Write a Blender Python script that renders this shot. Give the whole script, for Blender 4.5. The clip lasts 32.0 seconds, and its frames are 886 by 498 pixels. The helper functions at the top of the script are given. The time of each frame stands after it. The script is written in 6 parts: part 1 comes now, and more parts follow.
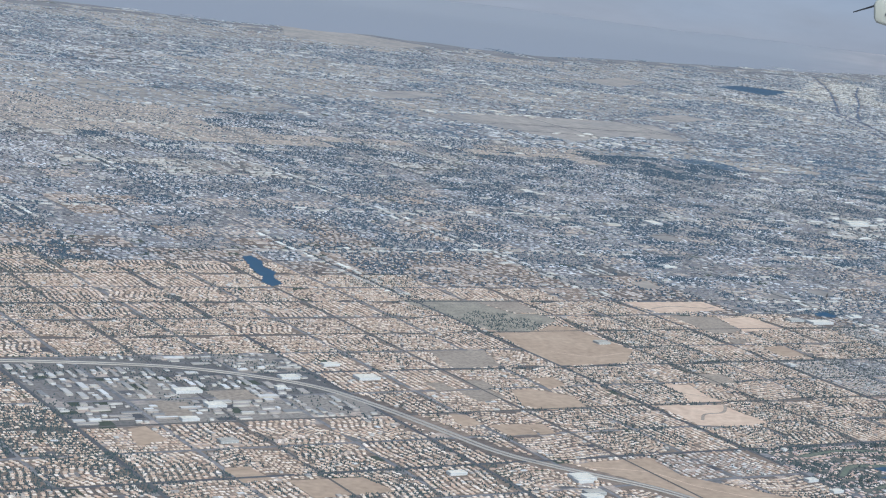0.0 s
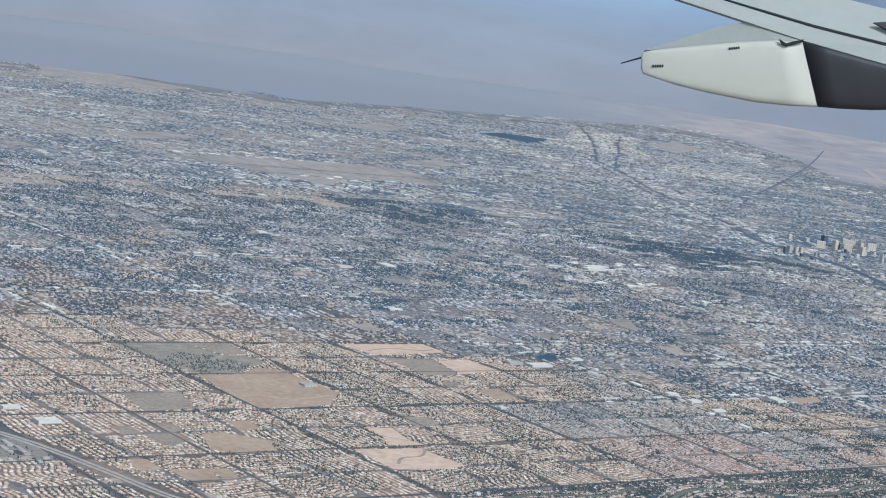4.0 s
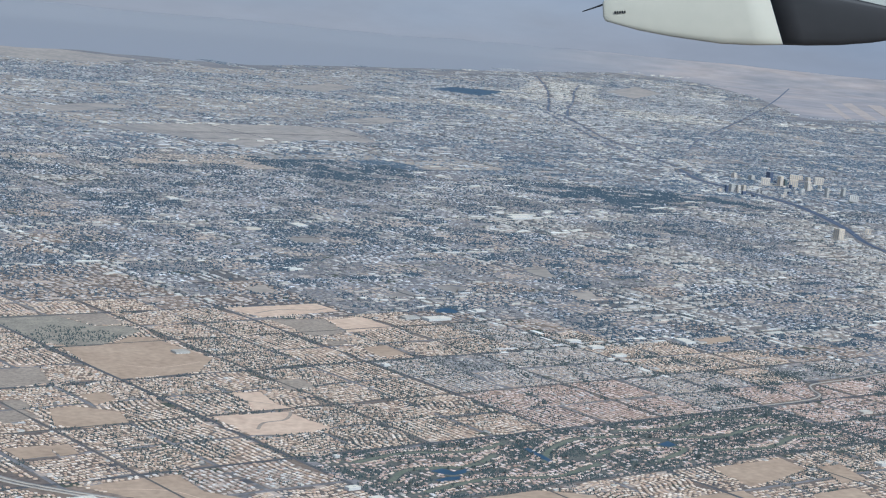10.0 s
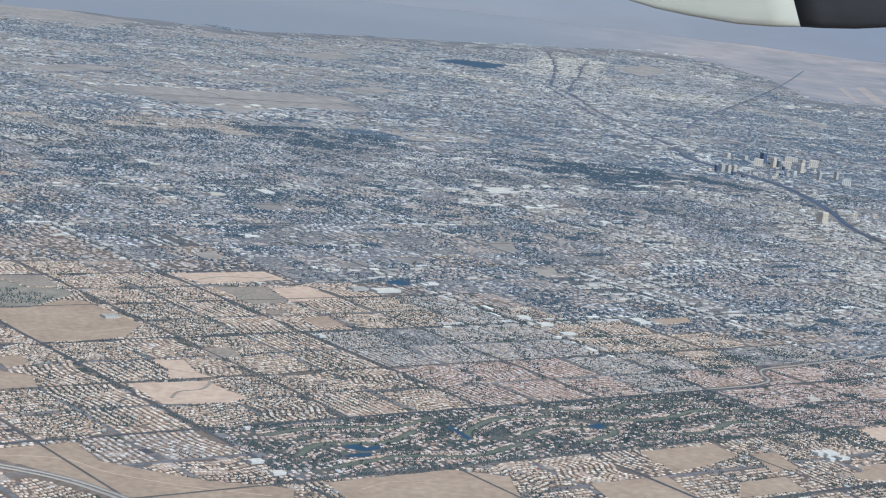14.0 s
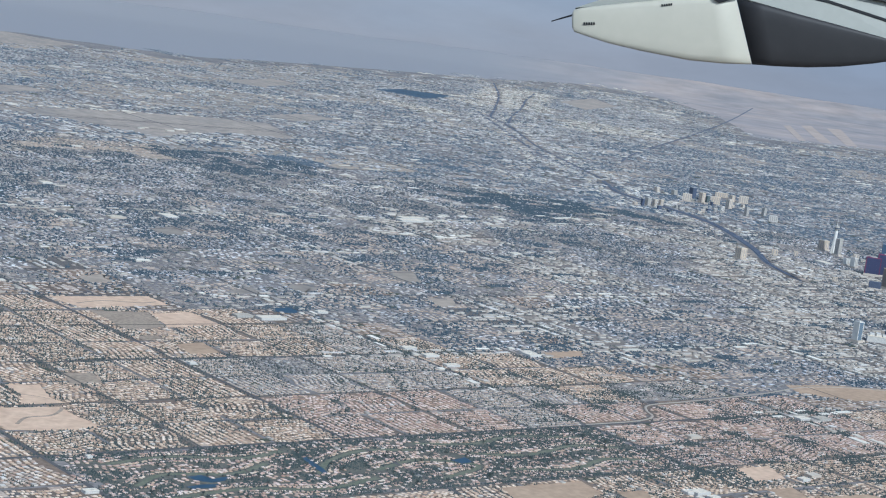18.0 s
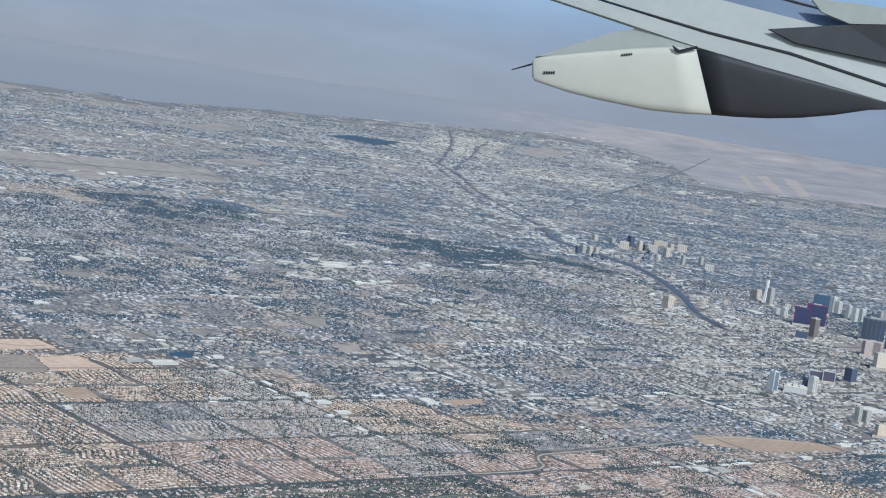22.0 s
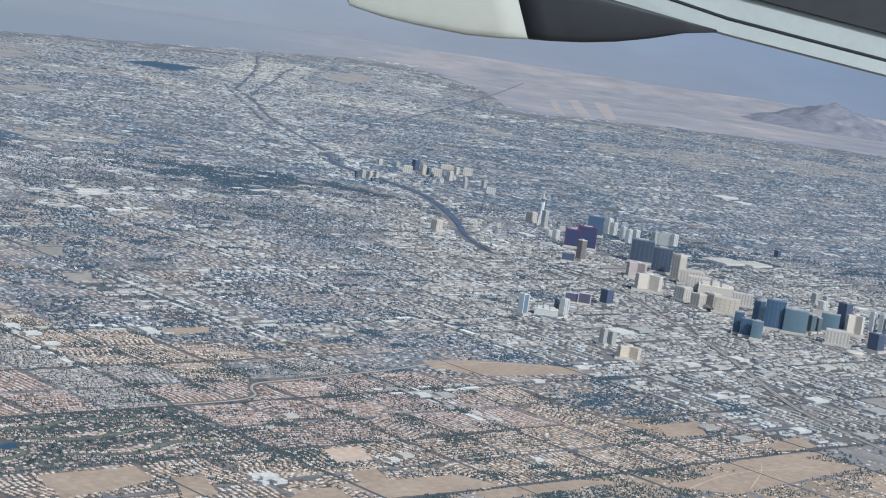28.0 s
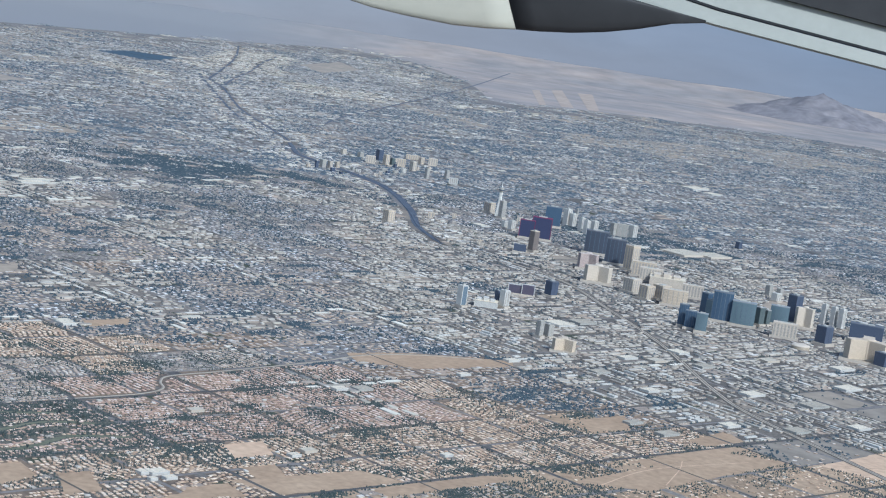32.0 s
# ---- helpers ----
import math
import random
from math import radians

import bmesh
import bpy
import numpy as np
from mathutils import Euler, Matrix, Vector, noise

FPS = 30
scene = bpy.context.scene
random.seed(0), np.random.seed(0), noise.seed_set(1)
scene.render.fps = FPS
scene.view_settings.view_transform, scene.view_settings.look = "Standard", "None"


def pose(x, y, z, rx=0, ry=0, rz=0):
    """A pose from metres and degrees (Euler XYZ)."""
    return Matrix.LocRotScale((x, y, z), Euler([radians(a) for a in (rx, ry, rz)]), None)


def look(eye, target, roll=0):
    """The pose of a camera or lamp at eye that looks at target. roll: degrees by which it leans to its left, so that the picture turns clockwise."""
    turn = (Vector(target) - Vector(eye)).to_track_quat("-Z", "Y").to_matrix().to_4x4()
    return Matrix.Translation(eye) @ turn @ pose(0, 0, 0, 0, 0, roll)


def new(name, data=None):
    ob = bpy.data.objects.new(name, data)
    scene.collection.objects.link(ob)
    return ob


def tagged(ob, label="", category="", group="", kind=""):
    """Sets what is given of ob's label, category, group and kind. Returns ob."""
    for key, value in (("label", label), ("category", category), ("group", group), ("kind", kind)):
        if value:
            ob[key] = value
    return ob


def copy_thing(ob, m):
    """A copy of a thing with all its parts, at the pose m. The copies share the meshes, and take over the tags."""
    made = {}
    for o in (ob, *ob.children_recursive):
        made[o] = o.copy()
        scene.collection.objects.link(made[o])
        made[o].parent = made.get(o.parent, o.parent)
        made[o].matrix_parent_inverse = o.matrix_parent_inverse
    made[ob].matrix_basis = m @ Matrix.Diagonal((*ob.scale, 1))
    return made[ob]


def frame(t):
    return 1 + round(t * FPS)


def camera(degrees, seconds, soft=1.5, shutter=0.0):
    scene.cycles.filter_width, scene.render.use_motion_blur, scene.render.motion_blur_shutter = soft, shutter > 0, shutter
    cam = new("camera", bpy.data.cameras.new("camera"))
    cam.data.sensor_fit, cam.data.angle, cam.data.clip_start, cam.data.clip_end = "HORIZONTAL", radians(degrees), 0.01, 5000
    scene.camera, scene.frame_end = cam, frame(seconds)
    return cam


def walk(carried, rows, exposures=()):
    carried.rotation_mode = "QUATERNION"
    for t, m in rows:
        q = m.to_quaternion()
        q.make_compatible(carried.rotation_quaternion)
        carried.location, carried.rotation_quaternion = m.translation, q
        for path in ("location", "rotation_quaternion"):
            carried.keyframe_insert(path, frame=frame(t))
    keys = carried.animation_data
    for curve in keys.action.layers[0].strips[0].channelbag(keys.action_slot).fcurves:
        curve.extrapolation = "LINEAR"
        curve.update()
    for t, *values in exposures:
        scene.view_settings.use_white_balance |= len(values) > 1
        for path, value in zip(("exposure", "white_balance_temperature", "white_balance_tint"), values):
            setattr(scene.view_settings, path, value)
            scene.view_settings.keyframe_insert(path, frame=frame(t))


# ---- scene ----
cam = camera(26.016, 32.0, soft=1.15)
ROWS = [  # seconds, place, turn
    (0.0, -535.01, -575.31, 199.03, 80.318, -6.941, -31.835),
    (0.5, -528.81, -575.38, 198.54, 80.755, -7.062, -33.633),
    (1.0, -522.63, -575.48, 198.06, 81.110, -7.362, -35.458),
    (1.5, -516.46, -575.60, 197.59, 81.766, -7.386, -36.479),
    (2.0, -510.31, -575.76, 197.14, 82.081, -8.021, -37.955),
    (2.5, -504.18, -575.94, 196.70, 82.232, -8.228, -38.081),
    (4.5, -479.81, -576.94, 195.08, 82.676, -8.252, -38.122),
    (5.0, -473.76, -577.25, 194.71, 82.630, -7.994, -38.245),
    (5.5, -467.72, -577.60, 194.35, 82.561, -7.528, -38.480),
    (6.0, -461.71, -577.97, 194.01, 82.635, -7.704, -39.017),
    (6.5, -455.70, -578.37, 193.68, 82.753, -7.825, -40.210),
    (7.0, -449.72, -578.80, 193.36, 82.749, -7.092, -40.381),
    (7.5, -443.75, -579.25, 193.06, 82.698, -6.213, -40.643),
    (8.0, -437.80, -579.74, 192.77, 82.624, -6.045, -40.766),
    (8.5, -431.86, -580.25, 192.49, 82.538, -5.851, -40.569),
    (9.0, -425.94, -580.78, 192.23, 82.421, -5.896, -39.897),
    (9.5, -420.04, -581.35, 191.98, 82.044, -5.263, -39.478),
    (10.0, -414.15, -581.94, 191.74, 81.507, -5.197, -38.635),
    (10.5, -408.28, -582.56, 191.52, 81.278, -5.191, -38.376),
    (11.0, -402.43, -583.21, 191.31, 80.826, -4.868, -37.876),
    (11.5, -396.59, -583.88, 191.12, 80.587, -4.835, -37.317),
    (12.0, -390.77, -584.58, 190.94, 80.577, -5.336, -37.224),
    (12.5, -384.96, -585.31, 190.77, 80.669, -6.090, -37.146),
    (13.0, -379.17, -586.07, 190.61, 80.750, -6.141, -37.525),
    (13.5, -373.40, -586.85, 190.47, 80.681, -6.330, -37.524),
    (14.0, -367.65, -587.66, 190.35, 80.646, -6.718, -37.624),
    (14.5, -361.91, -588.50, 190.23, 80.545, -6.687, -37.860),
    (15.0, -356.18, -589.36, 190.13, 80.487, -7.175, -37.876),
    (15.5, -350.48, -590.26, 190.05, 80.554, -7.442, -38.299),
    (17.5, -327.82, -594.10, 189.83, 81.383, -7.537, -38.627),
    (18.0, -322.19, -595.13, 189.82, 81.725, -7.928, -38.496),
    (18.5, -316.58, -596.19, 189.81, 81.970, -7.820, -38.355),
    (19.0, -310.99, -597.27, 189.82, 82.287, -7.799, -38.361),
    (19.5, -305.42, -598.39, 189.84, 82.487, -7.958, -38.661),
    (20.0, -299.86, -599.53, 189.88, 82.645, -7.993, -38.760),
    (20.5, -294.31, -600.69, 189.93, 82.862, -8.194, -39.078),
    (21.0, -288.79, -601.89, 189.99, 83.138, -8.939, -38.996),
    (21.5, -283.28, -603.11, 190.06, 83.262, -8.774, -38.982),
    (22.0, -277.79, -604.36, 190.15, 83.295, -8.491, -39.159),
    (22.5, -272.31, -605.63, 190.26, 83.205, -8.197, -39.051),
    (23.0, -266.85, -606.94, 190.37, 83.173, -7.987, -38.740),
    (23.5, -261.40, -608.27, 190.51, 83.187, -8.028, -38.587),
    (24.0, -255.98, -609.63, 190.65, 83.143, -8.236, -38.242),
    (24.5, -250.57, -611.01, 190.81, 83.049, -7.978, -39.124),
    (25.0, -245.17, -612.42, 190.98, 82.273, -8.095, -40.772),
    (25.5, -239.79, -613.87, 191.16, 82.265, -8.483, -42.006),
    (26.0, -234.43, -615.33, 191.36, 82.302, -8.458, -43.212),
    (26.5, -229.09, -616.83, 191.57, 82.250, -8.635, -43.301),
    (28.5, -207.87, -623.08, 192.56, 81.780, -8.319, -44.037),
    (29.0, -202.61, -624.72, 192.84, 81.787, -8.451, -44.022),
    (29.5, -197.36, -626.38, 193.13, 81.747, -8.768, -43.985),
    (30.0, -192.13, -628.06, 193.44, 81.694, -8.805, -43.579),
    (30.5, -186.91, -629.78, 193.76, 81.690, -8.792, -43.542),
    (31.0, -181.72, -631.52, 194.09, 81.673, -8.651, -43.588),
    (31.5, -176.53, -633.29, 194.44, 81.629, -8.527, -43.702),
    (32.0, -171.37, -635.08, 194.80, 81.575, -8.420, -43.763),
]
walk(cam, [(r[0], pose(*r[1:])) for r in ROWS], exposures=((0.0, 0.54, 5170, 4), (3.0, 0.49, 5190, 4), (6.0, 0.47, 5200, 4)))

# ---- world, sun ----
# The whole place, all but the wing, stands at one twelfth of its true size: one mile is MI units.
MI = 134.112
SUN_AZ, SUN_EL = 186.0, 43.0
world = bpy.data.worlds.new("sky")
scene.world = world
world.use_nodes = True
sky = world.node_tree.nodes.new("ShaderNodeTexSky")
sky.sky_type, sky.sun_disc = "NISHITA", False
sky.sun_elevation, sky.sun_rotation = radians(SUN_EL), radians(SUN_AZ)
sky.air_density, sky.dust_density, sky.ozone_density = 1.0, 2.0, 1.5
background = world.node_tree.nodes["Background"]
background.inputs["Strength"].default_value = 0.11
world.node_tree.links.new(sky.outputs[0], background.inputs[0])
sun = new("sun", bpy.data.lights.new("sun", "SUN"))
sun.data.energy, sun.data.angle, sun.data.color = 2.6, radians(0.6), (1.0, 0.95, 0.88)
a, e = radians(SUN_AZ), radians(SUN_EL)
sun.matrix_world = look((math.sin(a) * math.cos(e) * 900, math.cos(a) * math.cos(e) * 900, math.sin(e) * 900), (0, 0, 0))


# ---- materials ----
def material(name, colours, rough=0.85, scale=0.0, mix=0.5, island=False, metal=0.0, bump=0.0, per_object=False, fine=0.0):
    """A surface of one or several colours, chosen by island or object, with stains at two scales."""
    m = bpy.data.materials.new(name)
    m.use_nodes = True
    n, l = m.node_tree.nodes, m.node_tree.links
    b = n["Principled BSDF"]
    b.inputs["Roughness"].default_value, b.inputs["Metallic"].default_value = rough, metal
    b.inputs["Specular IOR Level"].default_value = 0.25
    ramp = n.new("ShaderNodeValToRGB")
    els = ramp.color_ramp.elements
    while len(els) < len(colours):
        els.new(0.5)
    for k, c in enumerate(colours):
        els[k].position = k / max(1, len(colours)) if island or per_object else k / max(1, len(colours) - 1)
        els[k].color = (*c, 1)
    coord = n.new("ShaderNodeNewGeometry")
    last = ramp.outputs[0]
    if island or per_object:
        ramp.color_ramp.interpolation = "CONSTANT"
        if island:
            l.new(coord.outputs["Random Per Island"], ramp.inputs[0])
        else:
            info = n.new("ShaderNodeObjectInfo")
            l.new(info.outputs["Random"], ramp.inputs[0])
    elif scale:
        t = n.new("ShaderNodeTexNoise")
        t.inputs["Scale"].default_value, t.inputs["Detail"].default_value, t.inputs["Roughness"].default_value = scale, 8, 0.62
        l.new(coord.outputs["Position"], t.inputs["Vector"])
        spread = n.new("ShaderNodeMapRange")
        spread.inputs[1].default_value, spread.inputs[2].default_value = 0.3, 0.7
        l.new(t.outputs[0], spread.inputs[0])
        l.new(spread.outputs[0], ramp.inputs[0])
    if fine:
        t2 = n.new("ShaderNodeTexNoise")
        t2.inputs["Scale"].default_value, t2.inputs["Detail"].default_value = fine, 5
        l.new(coord.outputs["Position"], t2.inputs["Vector"])
        r2 = n.new("ShaderNodeMapRange")
        r2.inputs[1].default_value, r2.inputs[2].default_value = 0.3, 0.7
        r2.inputs[3].default_value, r2.inputs[4].default_value = 1.0 - mix, 1.0 + mix
        l.new(t2.outputs[0], r2.inputs[0])
        mul = n.new("ShaderNodeVectorMath")
        mul.operation = "SCALE"
        l.new(last, mul.inputs[0])
        l.new(r2.outputs[0], mul.inputs["Scale"])
        last = mul.outputs[0]
        if bump:
            bp = n.new("ShaderNodeBump")
            bp.inputs["Strength"].default_value = bump
            l.new(t2.outputs[0], bp.inputs["Height"])
            l.new(bp.outputs[0], b.inputs["Normal"])
    l.new(last, b.inputs["Base Color"])
    return m


M_GROUND = material("town_ground", [(0.123, 0.118, 0.112), (0.177, 0.160, 0.145), (0.245, 0.212, 0.181)], 0.95, 0.02, 0.3, fine=0.35)
M_SAND = material("sand_lot", [(0.314, 0.217, 0.137), (0.367, 0.256, 0.162), (0.415, 0.295, 0.189)], 0.95, 0.03, 0.16, fine=0.3)
M_PALE = material("pale_sand", [(0.492, 0.337, 0.221), (0.578, 0.409, 0.271)], 0.95, 0.06, 0.14, fine=0.25)
M_GREYLOT = material("grey_lot", [(0.245, 0.189, 0.134), (0.325, 0.254, 0.181)], 0.95, 0.05, 0.25, fine=0.5)
M_SOIL = material("garden_soil", [(0.190, 0.139, 0.098), (0.162, 0.120, 0.087), (0.215, 0.157, 0.111), (0.141, 0.108, 0.082)], 0.95, island=True, fine=0.4, mix=0.3)
M_FAIR = material("fairway", [(0.115, 0.125, 0.082), (0.165, 0.16, 0.11)], 0.95, 0.1, 0.2, fine=0.8)
# Aerial haze over the plain is put into its greyed base colours.
M_DESERT = material("hazed_desert", [(0.232, 0.218, 0.212), (0.296, 0.258, 0.234), (0.385, 0.310, 0.258)], 0.95, 0.0045, 0.14, fine=0.02)
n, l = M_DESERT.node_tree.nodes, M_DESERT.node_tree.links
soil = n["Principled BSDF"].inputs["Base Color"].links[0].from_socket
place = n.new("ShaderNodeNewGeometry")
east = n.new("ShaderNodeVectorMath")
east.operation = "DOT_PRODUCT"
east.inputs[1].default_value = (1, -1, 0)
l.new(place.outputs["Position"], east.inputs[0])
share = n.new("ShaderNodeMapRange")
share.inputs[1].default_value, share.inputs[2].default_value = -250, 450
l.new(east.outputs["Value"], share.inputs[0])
# grey haze tint to the north-west, tan soil to the east
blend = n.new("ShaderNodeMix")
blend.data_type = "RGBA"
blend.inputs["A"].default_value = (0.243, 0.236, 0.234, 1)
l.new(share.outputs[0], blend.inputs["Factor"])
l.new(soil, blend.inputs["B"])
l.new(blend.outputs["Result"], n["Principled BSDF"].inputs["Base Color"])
M_HILL = material("dark_desert_rock", [(0.179, 0.166, 0.171), (0.215, 0.195, 0.193)], 0.95, 0.012, 0.2, fine=0.06, bump=0.3)
M_STRIP = material("pale_runway_ground", [(0.343, 0.278, 0.225), (0.408, 0.324, 0.258)], 0.95, 0.01, 0.12, fine=0.05)
M_LAWN = material("lawn", [(0.088, 0.086, 0.068), (0.14, 0.128, 0.10)], 0.95, 0.12, 0.3, fine=0.8)
M_WATER = material("water", [(0.022, 0.048, 0.070), (0.032, 0.060, 0.085)], 0.45, 0.1)
M_YARD = material("dark_rail_yard", [(0.064, 0.076, 0.100), (0.100, 0.112, 0.138)], 0.95, 0.06, 0.25, fine=0.8)
M_STREET = material("worn_asphalt", [(0.091, 0.077, 0.063), (0.133, 0.113, 0.091)], 0.95, 0.05, 0.2, fine=1.0)
M_ROAD = material("asphalt", [(0.075, 0.071, 0.068), (0.115, 0.107, 0.098)], 0.9, 0.05, 0.2, fine=1.0)
M_RAIL = material("railway_ballast", [(0.076, 0.085, 0.106), (0.123, 0.135, 0.161)], 0.95, 0.08, 0.2, fine=1.0)
M_CONC = material("concrete_road", [(0.315, 0.265, 0.203), (0.399, 0.340, 0.266)], 0.9, 0.05, 0.12, fine=1.0)
M_WALL = material("stucco", [(0.478, 0.349, 0.231), (0.562, 0.427, 0.291), (0.416, 0.291, 0.187), (0.603, 0.475, 0.339)], 0.9, island=True)
M_WALLW = material("pale_wall", [(0.446, 0.395, 0.322), (0.522, 0.468, 0.391), (0.351, 0.302, 0.249)], 0.9, island=True)
M_TILE = material("clay_tile", [(0.499, 0.366, 0.256), (0.590, 0.447, 0.317), (0.374, 0.268, 0.184), (0.680, 0.534, 0.393), (0.510, 0.343, 0.232), (0.748, 0.616, 0.472)], 0.9, island=True)
M_TILEMID = material("muted_tile", [(0.436, 0.362, 0.291), (0.365, 0.305, 0.248), (0.512, 0.433, 0.357), (0.294, 0.257, 0.220), (0.589, 0.519, 0.442), (0.414, 0.326, 0.260)], 0.9, island=True)
M_PINK = material("pink_tile", [(0.468, 0.309, 0.234), (0.532, 0.372, 0.287), (0.337, 0.220, 0.170), (0.619, 0.467, 0.379), (0.446, 0.330, 0.266), (0.674, 0.545, 0.460)], 0.9, island=True)
M_SHINGLE = material("grey_roof", [(0.210, 0.200, 0.193), (0.319, 0.297, 0.280), (0.428, 0.410, 0.393), (0.155, 0.151, 0.153), (0.365, 0.317, 0.280), (0.547, 0.546, 0.549), (0.273, 0.243, 0.222), (0.337, 0.307, 0.285), (0.473, 0.439, 0.410)], 0.9, island=True)
M_SHINGLEPALE = material("pale_roof", [(0.296, 0.274, 0.253), (0.449, 0.407, 0.367), (0.603, 0.563, 0.516), (0.218, 0.207, 0.201), (0.514, 0.435, 0.367), (0.770, 0.748, 0.720), (0.384, 0.334, 0.292), (0.474, 0.421, 0.374), (0.665, 0.603, 0.538)], 0.9, island=True)
M_SHINGLEDARK = material("dark_roof", [(0.139, 0.126, 0.116), (0.211, 0.187, 0.168), (0.282, 0.258, 0.236), (0.102, 0.095, 0.092), (0.241, 0.200, 0.168), (0.361, 0.344, 0.329), (0.180, 0.153, 0.133), (0.222, 0.193, 0.171), (0.312, 0.277, 0.246)], 0.9, island=True)
M_FLAT = material("flat_roof", [(0.399, 0.352, 0.290), (0.310, 0.270, 0.224), (0.499, 0.447, 0.377), (0.218, 0.200, 0.175), (0.370, 0.309, 0.245), (0.597, 0.547, 0.474), (0.330, 0.280, 0.228), (0.449, 0.390, 0.316)], 0.85, island=True)
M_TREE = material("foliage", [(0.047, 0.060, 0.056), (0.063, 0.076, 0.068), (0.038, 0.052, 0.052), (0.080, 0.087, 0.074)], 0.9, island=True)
# Mid and far trees: blue-grey haze is put into the leaf colour.
M_HAZEGREEN = material("faintly_hazed_foliage", [(0.048, 0.068, 0.080), (0.062, 0.083, 0.094), (0.039, 0.058, 0.072), (0.080, 0.098, 0.106)], 0.95, island=True)
M_HAZETREE = material("hazed_foliage", [(0.078, 0.102, 0.122), (0.095, 0.118, 0.135), (0.066, 0.090, 0.112), (0.113, 0.131, 0.144)], 0.95, island=True)
# Far roofs: mid-toned copies with aerial haze put into the base colour.
M_FARROOF = material("hazed_roofs", [(0.272, 0.264, 0.250), (0.333, 0.320, 0.297), (0.392, 0.374, 0.343), (0.222, 0.220, 0.215), (0.363, 0.330, 0.289), (0.463, 0.444, 0.403), (0.302, 0.286, 0.265)], 0.9, island=True)
M_FARPALE = material("hazed_pale_roofs", [(0.340, 0.327, 0.305), (0.416, 0.397, 0.362), (0.490, 0.464, 0.418), (0.278, 0.273, 0.262), (0.454, 0.409, 0.353), (0.579, 0.551, 0.492), (0.378, 0.355, 0.323)], 0.9, island=True)
M_FARDARK = material("hazed_dark_roofs", [(0.201, 0.193, 0.182), (0.246, 0.234, 0.217), (0.290, 0.273, 0.250), (0.164, 0.161, 0.157), (0.269, 0.241, 0.211), (0.343, 0.324, 0.294), (0.223, 0.209, 0.193)], 0.9, island=True)
M_PARK = material("dry_park_lawn", [(0.189, 0.161, 0.117), (0.257, 0.214, 0.152), (0.331, 0.270, 0.189)], 0.95, 0.12, 0.25, fine=0.8)
M_FIELD = material("airfield_ground", [(0.228, 0.200, 0.170), (0.297, 0.249, 0.198), (0.353, 0.294, 0.228)], 0.95, 0.015, 0.2, fine=0.1)
M_PATCH = material("mixed_ground", [(0.084, 0.078, 0.073), (0.120, 0.108, 0.096), (0.200, 0.174, 0.146), (0.300, 0.242, 0.191), (0.370, 0.284, 0.212), (0.150, 0.133, 0.116), (0.065, 0.069, 0.046), (0.420, 0.330, 0.250)], 0.95, island=True, fine=0.5, mix=0.25)
M_LOT = material("car_park", [(0.119, 0.104, 0.089), (0.178, 0.151, 0.125), (0.148, 0.127, 0.105), (0.239, 0.198, 0.154)], 0.95, island=True, fine=0.6, mix=0.3)
M_SANDY = material("desert_lot", [(0.335, 0.235, 0.148), (0.373, 0.266, 0.171), (0.287, 0.207, 0.135), (0.354, 0.253, 0.163)], 0.95, island=True, fine=0.25, mix=0.25)
M_FARSAND = material("distant_sand", [(0.287, 0.238, 0.182), (0.326, 0.265, 0.199), (0.249, 0.211, 0.167)], 0.95, island=True, fine=0.1, mix=0.2)
M_BRIGHT = material("bright_roofs", [(0.640, 0.583, 0.471), (0.530, 0.477, 0.375), (0.730, 0.668, 0.545), (0.370, 0.325, 0.253)], 0.9, island=True)
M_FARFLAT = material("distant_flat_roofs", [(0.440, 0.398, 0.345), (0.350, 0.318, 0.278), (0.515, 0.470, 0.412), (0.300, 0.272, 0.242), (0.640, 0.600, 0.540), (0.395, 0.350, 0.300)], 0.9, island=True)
M_HAZE = bpy.data.materials.new("distance")


# ---- mesh helpers ----
def link_arrays(name, verts, loops, totals, mats, index, parent=None):
    """One mesh object out of flat arrays."""
    me = bpy.data.meshes.new(name)
    verts = np.ascontiguousarray(verts, np.float32).reshape(-1, 3)
    loops, totals = np.asarray(loops, np.int32).ravel(), np.asarray(totals, np.int32).ravel()
    me.vertices.add(len(verts))
    me.vertices.foreach_set("co", verts.ravel())
    me.loops.add(len(loops))
    me.loops.foreach_set("vertex_index", loops)
    me.polygons.add(len(totals))
    me.polygons.foreach_set("loop_start", np.concatenate([[0], np.cumsum(totals)[:-1]]).astype(np.int32))
    me.polygons.foreach_set("loop_total", totals)
    for m in mats:
        me.materials.append(m)
    me.polygons.foreach_set("material_index", np.asarray(index, np.int32).ravel())
    me.update(calc_edges=True)
    me.validate()
    ob = new(name, me)
    ob.parent = parent
    return ob


class Shape:
    """A small form that is repeated many times in one mesh."""

    def __init__(self, verts, faces, index):
        self.v = np.array(verts, float)
        self.loops = np.concatenate([np.array(f) for f in faces])
        self.totals = np.array([len(f) for f in faces])
        self.index = np.array(index)

    def spread(self, name, place, size, turn, mats, jitter=0.0, rng=None):
        n = len(place)
        v = self.v[None] * size[:, None, :]
        if jitter:
            v = v * (1 + rng.uniform(-jitter, jitter, v.shape))
        c, s = np.cos(turn)[:, None], np.sin(turn)[:, None]
        x, y = v[..., 0] * c - v[..., 1] * s, v[..., 0] * s + v[..., 1] * c
        v = np.stack([x, y, v[..., 2]], -1) + place[:, None, :]
        loops = self.loops[None] + (np.arange(n) * len(self.v))[:, None]
        return link_arrays(name, v, loops, np.tile(self.totals, n), mats, np.tile(self.index, n))


